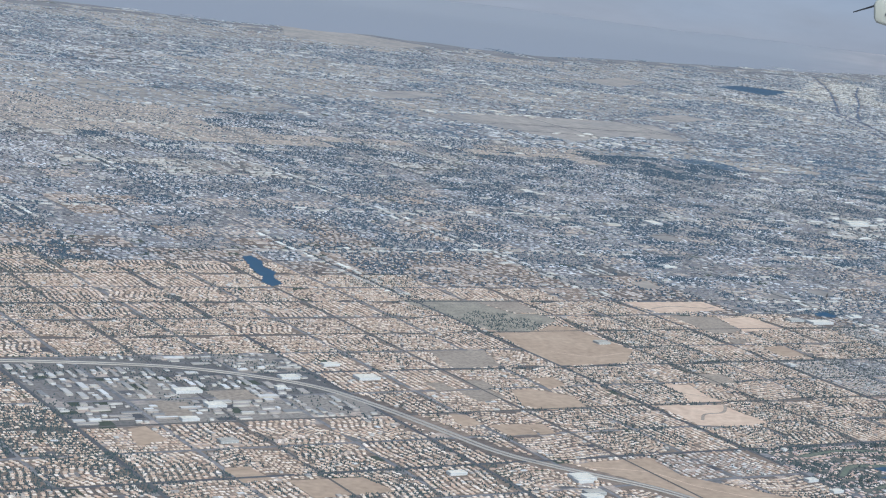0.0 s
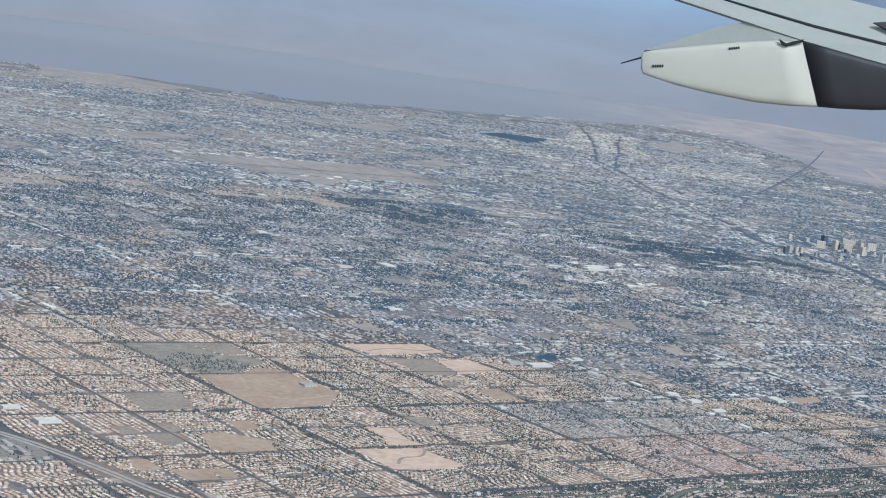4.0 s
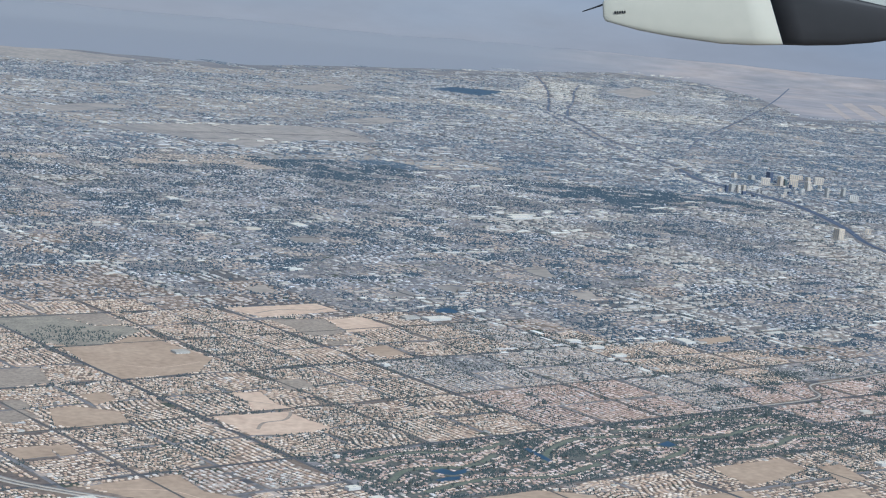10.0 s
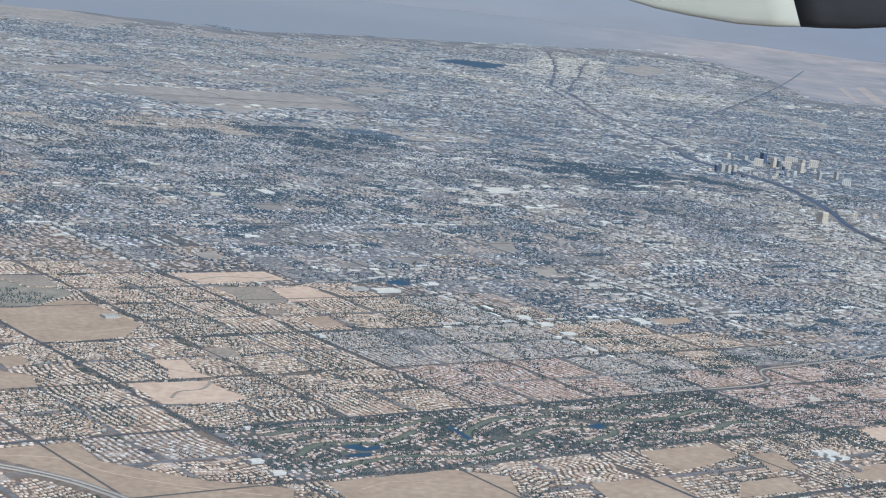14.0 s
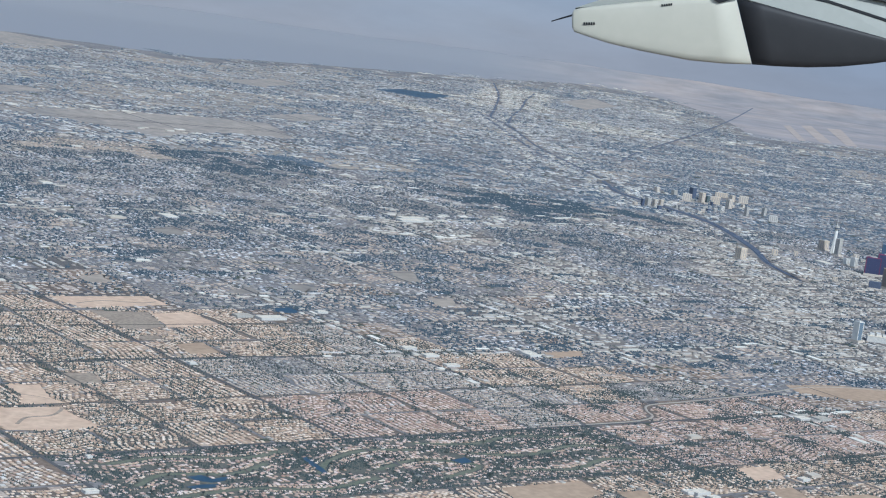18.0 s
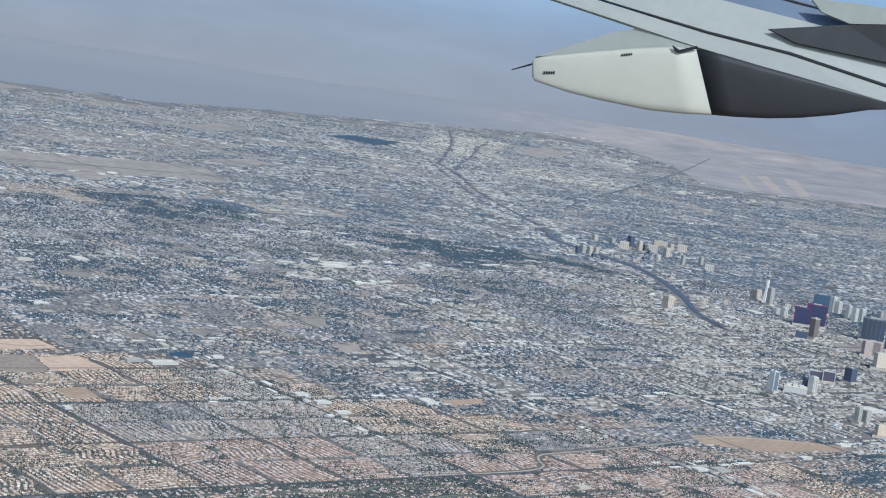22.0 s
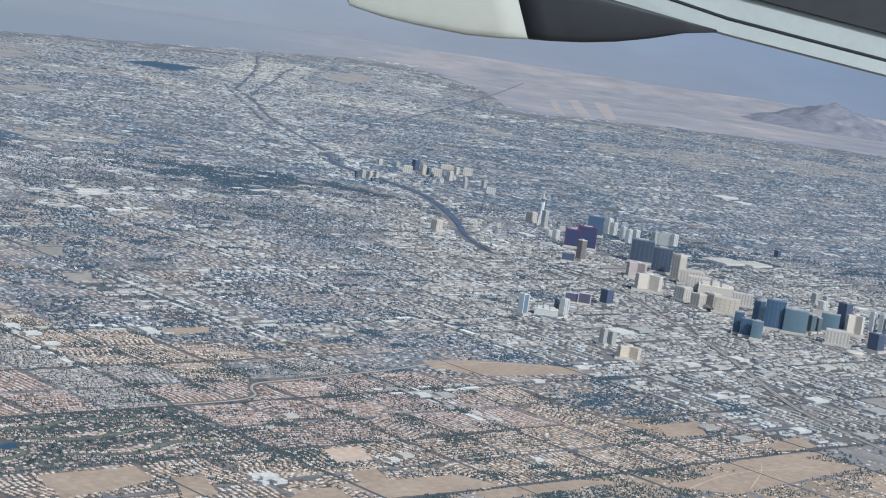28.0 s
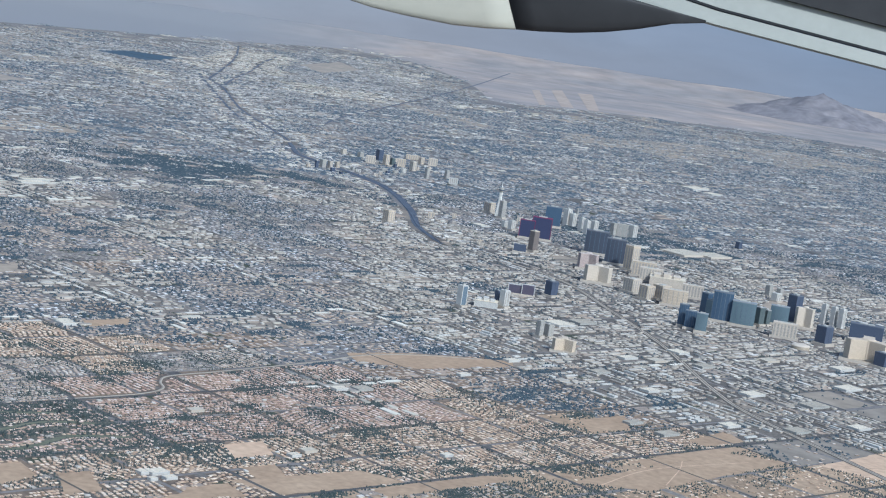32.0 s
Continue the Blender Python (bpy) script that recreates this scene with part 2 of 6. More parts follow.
WALLS = [(0, 1, 5, 4), (1, 2, 6, 5), (2, 3, 7, 6), (3, 0, 4, 7)]
CORNERS = [(-0.5, -0.5), (0.5, -0.5), (0.5, 0.5), (-0.5, 0.5)]
HOUSE = Shape(
    [(x, y, 0) for x, y in CORNERS] + [(x, y, 0.6) for x, y in CORNERS]
    + [(x * 1.12, y * 1.12, 0.57) for x, y in CORNERS] + [(-0.22, 0, 1), (0.22, 0, 1)],
    WALLS + [(8, 9, 13, 12), (10, 11, 12, 13), (9, 10, 13), (11, 8, 12)], [0, 0, 0, 0, 1, 1, 1, 1])
BLOCK = Shape(
    [(x, y, 0) for x, y in CORNERS] + [(x, y, 1) for x, y in CORNERS] + [(x * 1.01, y * 1.01, 1.0) for x, y in CORNERS],
    WALLS + [(8, 9, 10, 11)], [0, 0, 0, 0, 1])
CLUMP = Shape(
    [(0.5, 0, 0.0), (0.1, 0.5, 0.0), (-0.5, 0.25, 0.0), (-0.35, -0.45, 0.0), (0.3, -0.45, 0.0), (0.05, 0.0, 1.0)],
    [(0, 1, 5), (1, 2, 5), (2, 3, 5), (3, 4, 5), (4, 0, 5)], [0] * 5)
PATCH = Shape([(x, y, 1) for x, y in CORNERS], [(0, 1, 2, 3)], [0])


def miles(points):
    return [(x * MI, y * MI) for x, y in points]


def ragged(points, reach, seed):
    """The outline with more points, each moved a little, as worn lot edges are."""
    r, out = random.Random(seed), []
    for (ax, ay), (bx, by) in zip(points, points[1:] + points[:1]):
        n = max(2, min(14, int(math.hypot(bx - ax, by - ay) * MI / 2.5)))
        for k in range(n):
            j = reach / MI * (0.3 if k == 0 else 1.0)
            out.append((ax + (bx - ax) * k / n + r.gauss(0, j), ay + (by - ay) * k / n + r.gauss(0, j)))
    return out


def flat(name, points, z, mat, label, category, kind="structure"):
    """A flat piece of ground, in miles, with a thin edge."""
    bm = bmesh.new()
    top = [bm.verts.new((x, y, z)) for x, y in miles(points)]
    f = bm.faces.new(top)
    if f.normal.z < 0:
        f.normal_flip()
    r = bmesh.ops.extrude_face_region(bm, geom=[f])
    for v in r["geom"]:
        if isinstance(v, bmesh.types.BMVert):
            v.co.z = 0.004
    bmesh.ops.recalc_face_normals(bm, faces=bm.faces[:])
    me = bpy.data.meshes.new(name)
    bm.to_mesh(me)
    bm.free()
    me.materials.append(mat)
    return tagged(new(name, me), label, category, kind=kind)


def smooth_line(points, steps=8):
    """Points along a smooth curve through the given ones (Catmull-Rom)."""
    p = [np.array(q, float) for q in points]
    p = [2 * p[0] - p[1]] + p + [2 * p[-1] - p[-2]]
    out = []
    for i in range(1, len(p) - 2):
        for k in range(steps):
            t = k / steps
            out.append(0.5 * (2 * p[i] + (p[i + 1] - p[i - 1]) * t + (2 * p[i - 1] - 5 * p[i] + 4 * p[i + 1] - p[i + 2]) * t ** 2
                              + (3 * p[i] - p[i - 1] - 3 * p[i + 1] + p[i + 2]) * t ** 3))
    return np.array(out + [p[-2]])


def ribbon(name, line, width, z, mat, label, category="road", kind="structure", offset=0.0, thick=0.0, taper=False):
    """A strip along a line in miles; width in units; it may narrow towards its ends."""
    line = np.array(line) * MI
    d = np.gradient(line, axis=0)
    d /= np.linalg.norm(d, axis=1)[:, None] + 1e-9
    side = np.stack([-d[:, 1], d[:, 0]], 1)
    n = len(line)
    rows = []
    if taper:
        run = np.linspace(0, 1, n)
        swell = (0.16 + 0.84 * np.sin(np.pi * run ** 0.9) ** 0.7)[:, None]
        width, offset = width * swell, offset * swell
    for off, h in ((offset + width / 2, z - thick), (offset + width / 2, z), (offset - width / 2, z), (offset - width / 2, z - thick)):
        rows.append(np.concatenate([line + side * off, np.full((n, 1), h)], 1))
    v = np.stack(rows, 1)
    quads = []
    for k in ((0, 1), (1, 2), (2, 3)) if thick else ((1, 2),):
        for i in range(n - 1):
            quads.append((4 * i + k[0], 4 * i + k[1], 4 * i + 4 + k[1], 4 * i + 4 + k[0]))
    ob = link_arrays(name, v, [q[::-1] for q in quads], [4] * len(quads), [mat], [0] * len(quads))
    return tagged(ob, label, category, kind=kind)


def inside(points, poly):
    x, y = points[:, 0], points[:, 1]
    r = np.zeros(len(points), bool)
    for (ax, ay), (bx, by) in zip(poly, poly[1:] + poly[:1]):
        cross = (ay > y) != (by > y)
        r ^= cross & (x < (bx - ax) * (y - ay) / (by - ay + 1e-12) + ax)
    return r


def near_line(points, line, reach):
    line = np.array(line)
    r = np.zeros(len(points), bool)
    for a, b in zip(line[:-1], line[1:]):
        d = b - a
        t = np.clip(((points - a) @ d) / (d @ d + 1e-12), 0, 1)
        r |= np.linalg.norm(points - a - t[:, None] * d, axis=1) < reach
    return r


# ---- the plan, in miles east and north of one road crossing ----
LOTS = [  # open lots: outline, surface, words
    ([(1.02, 1.98), (1.46, 1.98), (1.46, 1.82), (1.06, 1.78)], "pale", "bright excavated sand terrace of a gravel pit"),
    ([(1.30, 1.68), (1.48, 1.70), (1.49, 1.48), (1.24, 1.45)], "pale", "bright sand slope inside a gravel pit"),
    ([(1.07, 1.74), (1.30, 1.70), (1.23, 1.45), (1.05, 1.42)], "grey", "grey gravel yard with dug ground"),
    ([(1.12, 1.20), (1.25, 1.22), (1.22, 1.06), (1.10, 1.05)], "sand", "small sandy lot beside sheds"),
    ([(1.04, 1.33), (1.13, 1.34), (1.12, 1.27), (1.03, 1.26)], "grey", "grey paved yard beside sheds"),
    ([(-0.70, -0.04), (-0.40, -0.03), (-0.42, -0.20), (-0.24, -0.42), (-0.05, -0.54), (-0.12, -0.66), (-0.48, -0.50), (-0.58, -0.26)], "sand", "bare desert lot beside a freeway"),
    ([(0.06, -0.525), (0.47, -0.52), (0.60, -0.62), (0.47, -0.84), (0.18, -0.78), (0.02, -0.70)], "sand", "wide bare desert lot south of a golf course"),
]
LOTS += [
    ([(1.16, -0.53), (1.48, -0.53), (1.46, -0.65), (1.30, -0.70), (1.12, -0.73)], "sand", "bare graded desert lot"),
    ([(0.79, -0.74), (1.07, -0.75), (1.00, -0.95), (0.74, -0.86)], "sand", "bare sandy lot between houses"),
    ([(-1.46, 0.82), (-1.32, 0.83), (-1.32, 0.72), (-1.46, 0.71)], "grey", "grey paved yard among warehouses"),
    ([(3.42, 0.38), (3.64, 0.35), (3.88, 0.26), (4.07, 0.15), (4.0, 0.07), (3.55, 0.12), (3.36, 0.26)], "sand", "long bare sandy lot beside warehouses"),
    ([(1.33, 2.34), (1.49, 2.41), (1.46, 2.27), (1.33, 2.22)], "dun", "small bare brown lot among older houses"),
    ([(1.89, 2.09), (2.06, 2.16), (2.03, 2.03), (1.90, 2.03)], "dun", "small bare lot beside a shopping road"),
    ([(2.32, 2.25), (2.41, 2.14), (2.25, 2.04), (2.24, 2.15)], "dun", "small bare lot among older houses"),
    ([(3.06, 2.54), (3.21, 2.54), (3.06, 2.27), (2.96, 2.31)], "dun", "bare school field among older houses"),
]
LOTS += [
    ([(2.83, 1.95), (2.98, 1.96), (2.91, 1.80), (2.77, 1.77)], "dun", "bare brown field among older houses"),
    ([(2.32, 3.49), (2.52, 3.58), (2.48, 3.38), (2.34, 3.33)], "dun", "bare lot in the middle of the city"),
    ([(2.65, 0.97), (2.87, 0.98), (2.80, 0.89), (2.63, 0.88)], "sand", "bare red-brown lot beside a white store"),
    ([(1.52, -0.65), (1.62, -0.65), (1.55, -0.81), (1.43, -0.82)], "sand", "bare desert lot between estates"),
    ([(1.25, -0.86), (1.44, -0.86), (1.39, -0.98), (1.13, -0.97)], "sand", "bare desert lot crossed by a road"),
    ([(1.67, -0.90), (1.91, -0.86), (1.75, -0.98), (1.67, -0.96)], "sand", "bare desert lot beside a school"),
    ([(2.15, -0.53), (2.30, -0.53), (2.24, -0.66), (2.10, -0.66)], "pale", "pale graded lot with a few sheds"),
    ([(2.06, -0.74), (2.18, -0.74), (2.14, -0.84), (2.03, -0.85)], "sand", "bare brown lot between estates"),
    ([(2.99, -1.14), (3.87, -1.06), (4.02, -1.21), (3.19, -1.29)], "sand", "bare desert lot crossed by tracks"),
    ([(4.10, -1.27), (4.60, -1.22), (4.50, -1.60), (4.20, -1.50)], "pale", "bare pale desert lot"),
]
LOTS += [
    ([(1.95, -0.83), (2.40, -0.86), (2.46, -1.0), (2.0, -0.98)], "sand", "bare sandy building lot"),
    ([(3.75, 8.24), (4.68, 8.6), (5.78, 8.66), (6.31, 8.53), (5.96, 7.58), (5.25, 7.62), (4.48, 7.14), (4.15, 7.94)], "field", "open airfield with bare tan ground"),
    ([(6.2, 15.2), (6.96, 16.84), (7.71, 16.57), (8.23, 15.31), (7.26, 14.61), (6.37, 14.73)], "field", "pale graded ground at the far edge of the city"),
    ([(13.88, 13.35), (15.43, 14.4), (14.91, 13.36), (13.46, 12.42)], "field", "tan open ground beside warehouses"),
    ([(3.9, 9.6), (4.9, 10.1), (5.0, 9.75), (4.1, 9.3)], "field", "open tan ground in the far suburbs"),
    ([(6.6, 9.1), (7.4, 9.5), (7.5, 9.2), (6.8, 8.8)], "field", "open tan ground in the far suburbs"),
    ([(8.2, 12.2), (9.3, 13.0), (9.4, 12.6), (8.4, 11.8)], "field", "open tan ground near a reservoir"),
]
LOTS += [
    ([(-1.75, 0.08), (-1.67, 0.09), (-1.66, -0.03), (-1.75, -0.04)], "sand", "small bare brown lot beside houses"),
    ([(-1.62, -0.04), (-1.40, -0.05), (-1.37, -0.18), (-1.62, -0.19)], "sand", "bare brown field between houses"),
    ([(-1.86, 0.47), (-1.80, 0.49), (-1.79, 0.35), (-1.90, 0.31)], "sand", "bare brown corner lot beside a wide road"),
    ([(-1.68, 0.74), (-1.57, 0.71), (-1.63, 0.52), (-1.69, 0.56)], "grey", "grey paved yard among warehouses"),
    ([(1.79, -0.85), (1.93, -0.85), (1.90, -0.97), (1.72, -0.92)], "sand", "bare reddish playing field beside a school"),
    ([(3.63, -0.59), (3.88, -0.59), (3.74, -0.74), (3.55, -0.73)], "sand", "bare sandy lot beside warehouses"),
    ([(3.84, -0.90), (4.12, -0.85), (4.08, -0.97), (3.85, -0.98)], "sand", "bare sandy corner lot among warehouses"),
    ([(3.42, -1.03), (3.89, -0.995), (4.08, -1.05), (3.95, -1.055), (3.40, -1.10)], "sand", "bare desert lot beside a straight road"),
    ([(2.30, -1.01), (2.75, -1.01), (2.90, -1.08), (2.31, -1.09)], "sand", "bare desert strip beside a straight road"),
]
LOTS += [
    ([(6.36, 2.08), (6.46, 2.12), (6.62, 2.02), (6.40, 1.84), (6.28, 1.95)], "dun", "bare tan lot beside a boulevard"),
    ([(6.62, 0.86), (6.90, 1.02), (7.02, 0.88), (6.70, 0.74)], "dun", "bare tan lot behind hotels"),
]
LOTS += [
    ([(0.04, 1.491), (0.173, 1.484), (0.257, 1.508), (0.363, 1.589), (0.439, 1.557), (0.456, 1.385), (0.471, 1.192), (0.308, 1.022), (-0.012, 1.001), (0.001, 1.201)], "sand", "wide bare tan field beside a park"),
    ([(0.279, 2.009), (0.484, 2.014), (0.465, 1.807), (0.425, 1.789), (0.334, 1.792), (0.31, 1.896)], "grey", "dry brown field at the edge of a park"),
    ([(-0.406, 1.242), (-0.171, 1.24), (-0.24, 1.023), (-0.451, 0.996)], "grey", "bare brown lot between houses"),
    ([(-0.66, 0.846), (-0.588, 0.838), (-0.601, 0.744), (-0.676, 0.745)], "grey", "small bare brown lot between houses"),
    ([(-0.6, 0.735), (-0.483, 0.738), (-0.467, 0.642), (-0.607, 0.597)], "grey", "bare brown lot between houses"),
    ([(-0.485, 0.862), (-0.428, 0.847), (-0.439, 0.759), (-0.507, 0.741)], "grey", "small bare brown lot between houses"),
    ([(-0.402, 0.72), (-0.31, 0.73), (-0.209, 0.63), (-0.247, 0.506), (-0.392, 0.485), (-0.476, 0.538)], "sand", "bare brown lot around a school"),
]
LOTS += [
    ([(-0.227, 0.857), (-0.135, 0.861), (-0.144, 0.756), (-0.242, 0.731)], "sand", "bare brown lot between houses"),
    ([(-0.723, 0.357), (-0.596, 0.356), (-0.619, 0.245), (-0.732, 0.246)], "sand", "bare brown lot beside houses"),
    ([(-0.597, 0.348), (-0.534, 0.346), (-0.551, 0.245), (-0.613, 0.244)], "sand", "bare brown lot beside houses, the smaller one"),
    ([(-0.796, 0.484), (-0.735, 0.475), (-0.741, 0.367), (-0.824, 0.354)], "sand", "bare brown lot beside a freeway"),
    ([(0.031, 0.489), (0.291, 0.467), (0.292, 0.409), (0.314, 0.255), (0.207, 0.221), (0.022, 0.259)], "pale", "pale sandy basin with bright banks"),
    ([(0.245, 0.734), (0.358, 0.721), (0.317, 0.562), (0.34, 0.491), (0.191, 0.511), (0.245, 0.617)], "pale", "pale sandy lot between houses"),
    ([(0.5, 0.852), (0.604, 0.842), (0.576, 0.72), (0.457, 0.71)], "grey", "small bare brown lot between houses"),
]
LAKES = [
    ([(-0.36, 2.84), (-0.30, 2.86), (-0.31, 2.74), (-0.36, 2.63), (-0.35, 2.53), (-0.41, 2.44), (-0.43, 2.31), (-0.50, 2.27), (-0.51, 2.35), (-0.46, 2.44), (-0.44, 2.58), (-0.40, 2.70)], "narrow blue lake with bays among houses"),
    ([(1.90, 1.76), (1.99, 1.78), (2.01, 1.71), (1.95, 1.67), (1.88, 1.69)], "dark lake beside a white retail roof"),
    ([(0.30, -0.25), (0.35, -0.24), (0.36, -0.28), (0.42, -0.27), (0.40, -0.30), (0.34, -0.31), (0.31, -0.29)], "blue golf course pond with bays"),
    ([(0.25, -0.33), (0.30, -0.32), (0.36, -0.33), (0.33, -0.35), (0.26, -0.355)], "small blue golf course pond"),
    ([(0.74, -0.15), (0.76, -0.14), (0.75, -0.22), (0.73, -0.30), (0.71, -0.30), (0.72, -0.22)], "narrow dark golf course pond"),
    ([(1.20, -0.26), (1.27, -0.24), (1.26, -0.29), (1.21, -0.30)], "small golf course pond"),
    ([(10.54, 12.75), (11.20, 13.15), (11.70, 12.75), (10.75, 12.1)], "large dark blue reservoir at the edge of town"),
]
PARK = [(-0.056, 2.048), (0.034, 2.029), (0.279, 2.015), (0.304, 1.89), (0.33, 1.786), (0.418, 1.784), (0.453, 1.734), (0.457, 1.662), (0.373, 1.606), (0.324, 1.591), (0.256, 1.52), (0.179, 1.495), (0.055, 1.518), (0.014, 1.604), (-0.01, 1.777), (-0.051, 1.956)]
GOLF = [(0.05, -0.47), (0.04, -0.03), (1.97, -0.03), (1.97, -0.47)]
FREEWAY = smooth_line([(-2.6, 1.33), (-1.97, 1.23), (-1.5, 1.13), (-1.25, 1.0), (-1.07, 0.83), (-0.98, 0.6), (-0.92, 0.36), (-0.86, 0.10), (-0.75, -0.08), (-0.60, -0.27), (-0.53, -0.42), (-0.49, -0.6), (-0.45, -0.95)])
INTERSTATE = smooth_line([(7.8, 6.1), (7.41, 5.5), (7.28, 4.91), (7.05, 4.2), (6.56, 3.45), (6.09, 2.83), (5.84, 2.35), (5.90, 1.98), (5.81, 1.47), (5.49, 0.89), (5.13, 0.28), (4.65, -0.38), (4.45, -0.74), (4.2, -1.5)])
RAILWAY = smooth_line([(14.66, 15.58), (13.0, 13.5), (11.25, 11.5), (10.41, 10.55), (10.02, 9.82), (8.92, 8.12), (8.22, 6.8), (7.95, 6.3), (7.41, 5.5)])
BRANCH = smooth_line([(14.3, 14.3), (13.1, 13.1), (11.94, 11.85), (10.9, 10.8), (10.17, 10.0)])
HIGHWAY = smooth_line([(24.4, 19.0), (20.5, 16.0), (16.7, 13.0), (13.6, 10.65), (10.2, 8.18), (9.3, 7.45)])
PARALLEL = smooth_line([(10.67, 11.09), (9.37, 9.04), (8.39, 7.44), (8.18, 6.95)])
EASTWAY = smooth_line([(7.6, 5.2), (8.57, 5.26), (9.53, 4.89), (11.2, 4.85), (13.5, 4.9)])
DARKWAY = smooth_line([(7.55, 5.75), (7.41, 5.5), (7.28, 4.91), (7.08, 4.26), (6.56, 3.45), (6.12, 2.9), (5.86, 2.42)])
FAIRWAYS = [smooth_line(q) for q in (
    [(0.14, -0.10), (0.35, -0.07), (0.55, -0.12), (0.72, -0.08)], [(0.12, -0.30), (0.25, -0.22), (0.45, -0.25), (0.60, -0.18)],
    [(0.15, -0.42), (0.40, -0.38), (0.62, -0.43), (0.85, -0.37)], [(0.70, -0.30), (0.80, -0.20), (0.98, -0.12), (1.15, -0.14)],
    [(0.90, -0.30), (1.10, -0.24), (1.25, -0.33), (1.05, -0.42)], [(1.20, -0.08), (1.40, -0.12), (1.60, -0.07), (1.85, -0.12)],
    [(1.30, -0.20), (1.50, -0.26), (1.75, -0.20), (1.90, -0.25)], [(1.35, -0.38), (1.55, -0.42), (1.75, -0.35), (1.92, -0.40)])]
WASH = smooth_line([(3.95, 0.20), (3.72, 0.30), (3.47, 0.335), (3.18, 0.278), (2.72, 0.222), (2.49, 0.2), (2.41, 0.14), (2.36, 0.06), (2.24, 0.02), (2.0, 0.012)])
SPUR = smooth_line([(4.6, 0.95), (3.97, 0.831), (3.55, 0.778)])
LINES = [(FREEWAY, 0.05), (INTERSTATE, 0.026), (RAILWAY, 0.028), (BRANCH, 0.023), (DARKWAY, 0.044), (HIGHWAY, 0.020), (PARALLEL, 0.018), (EASTWAY, 0.025), (WASH, 0.018), (SPUR, 0.012)] + [(f, 0.011) for f in FAIRWAYS]

TOWERS = [  # kind, miles east and north, width, depth, height, turn, form, surface, words
    ('hotel', 7.189, 3.382, 6.9, 6.5, 8.8, 0, 'sq', 'cream', 'cream-coloured casino block under a tall observation tower'),
    ('hotel', 7.102, 3.190, 4.4, 4.2, 14.9, 0, 'sq', 'grey', 'grey high-rise hotel slab beside an observation tower'),
    ('hotel', 6.683, 2.581, 11.2, 3.9, 14.9, -47, 'slab', 'purple', 'dark purple glass hotel slab with a red edge'),
    ('hotel', 6.757, 2.538, 14.7, 5.1, 18.1, -48, 'slab', 'purple', 'dark purple glass hotel slab with a red edge, the wider one'),
    ('hotel', 6.829, 2.896, 3.3, 3.1, 5.6, 0, 'sq', 'white', 'small white hotel tower'),
    ('hotel', 6.802, 2.814, 3.9, 3.7, 8.3, 0, 'sq', 'white', 'white hotel tower with blank end wall'),
    ('hotel', 6.350, 2.212, 5.2, 4.9, 15.9, 0, 'sq', 'bronze', 'bronze glass condominium tower standing alone'),
    ('hotel', 6.240, 2.203, 9.0, 3.1, 6.0, -47, 'slab', 'navy', 'low dark glass office block'),
    ('hotel', 7.287, 2.939, 12.8, 4.5, 17.3, -48, 'slab', 'blue', 'tall dark blue glass resort tower'),
    ('tower_block', 7.513, 3.025, 4.8, 4.6, 13.7, 0, 'sq', 'white', 'white residential tower among lower buildings'),
    ('tower_block', 7.525, 2.989, 4.1, 3.9, 10.7, 0, 'sq', 'white', 'white residential tower, shorter'),
    ('tower_block', 7.447, 2.845, 3.7, 3.5, 11.1, 0, 'sq', 'white', 'white residential tower near a boulevard'),
    ('tower_block', 7.376, 2.739, 3.7, 3.5, 11.4, 0, 'sq', 'white', 'white residential tower near a boulevard, shorter'),
    ('tower_block', 7.449, 2.744, 4.4, 4.2, 11.0, 0, 'sq', 'white', 'broad white residential tower'),
    ('tower_block', 7.908, 3.297, 1.8, 1.7, 7.6, 0, 'sq', 'grey', 'slim grey tower among lower buildings'),
]
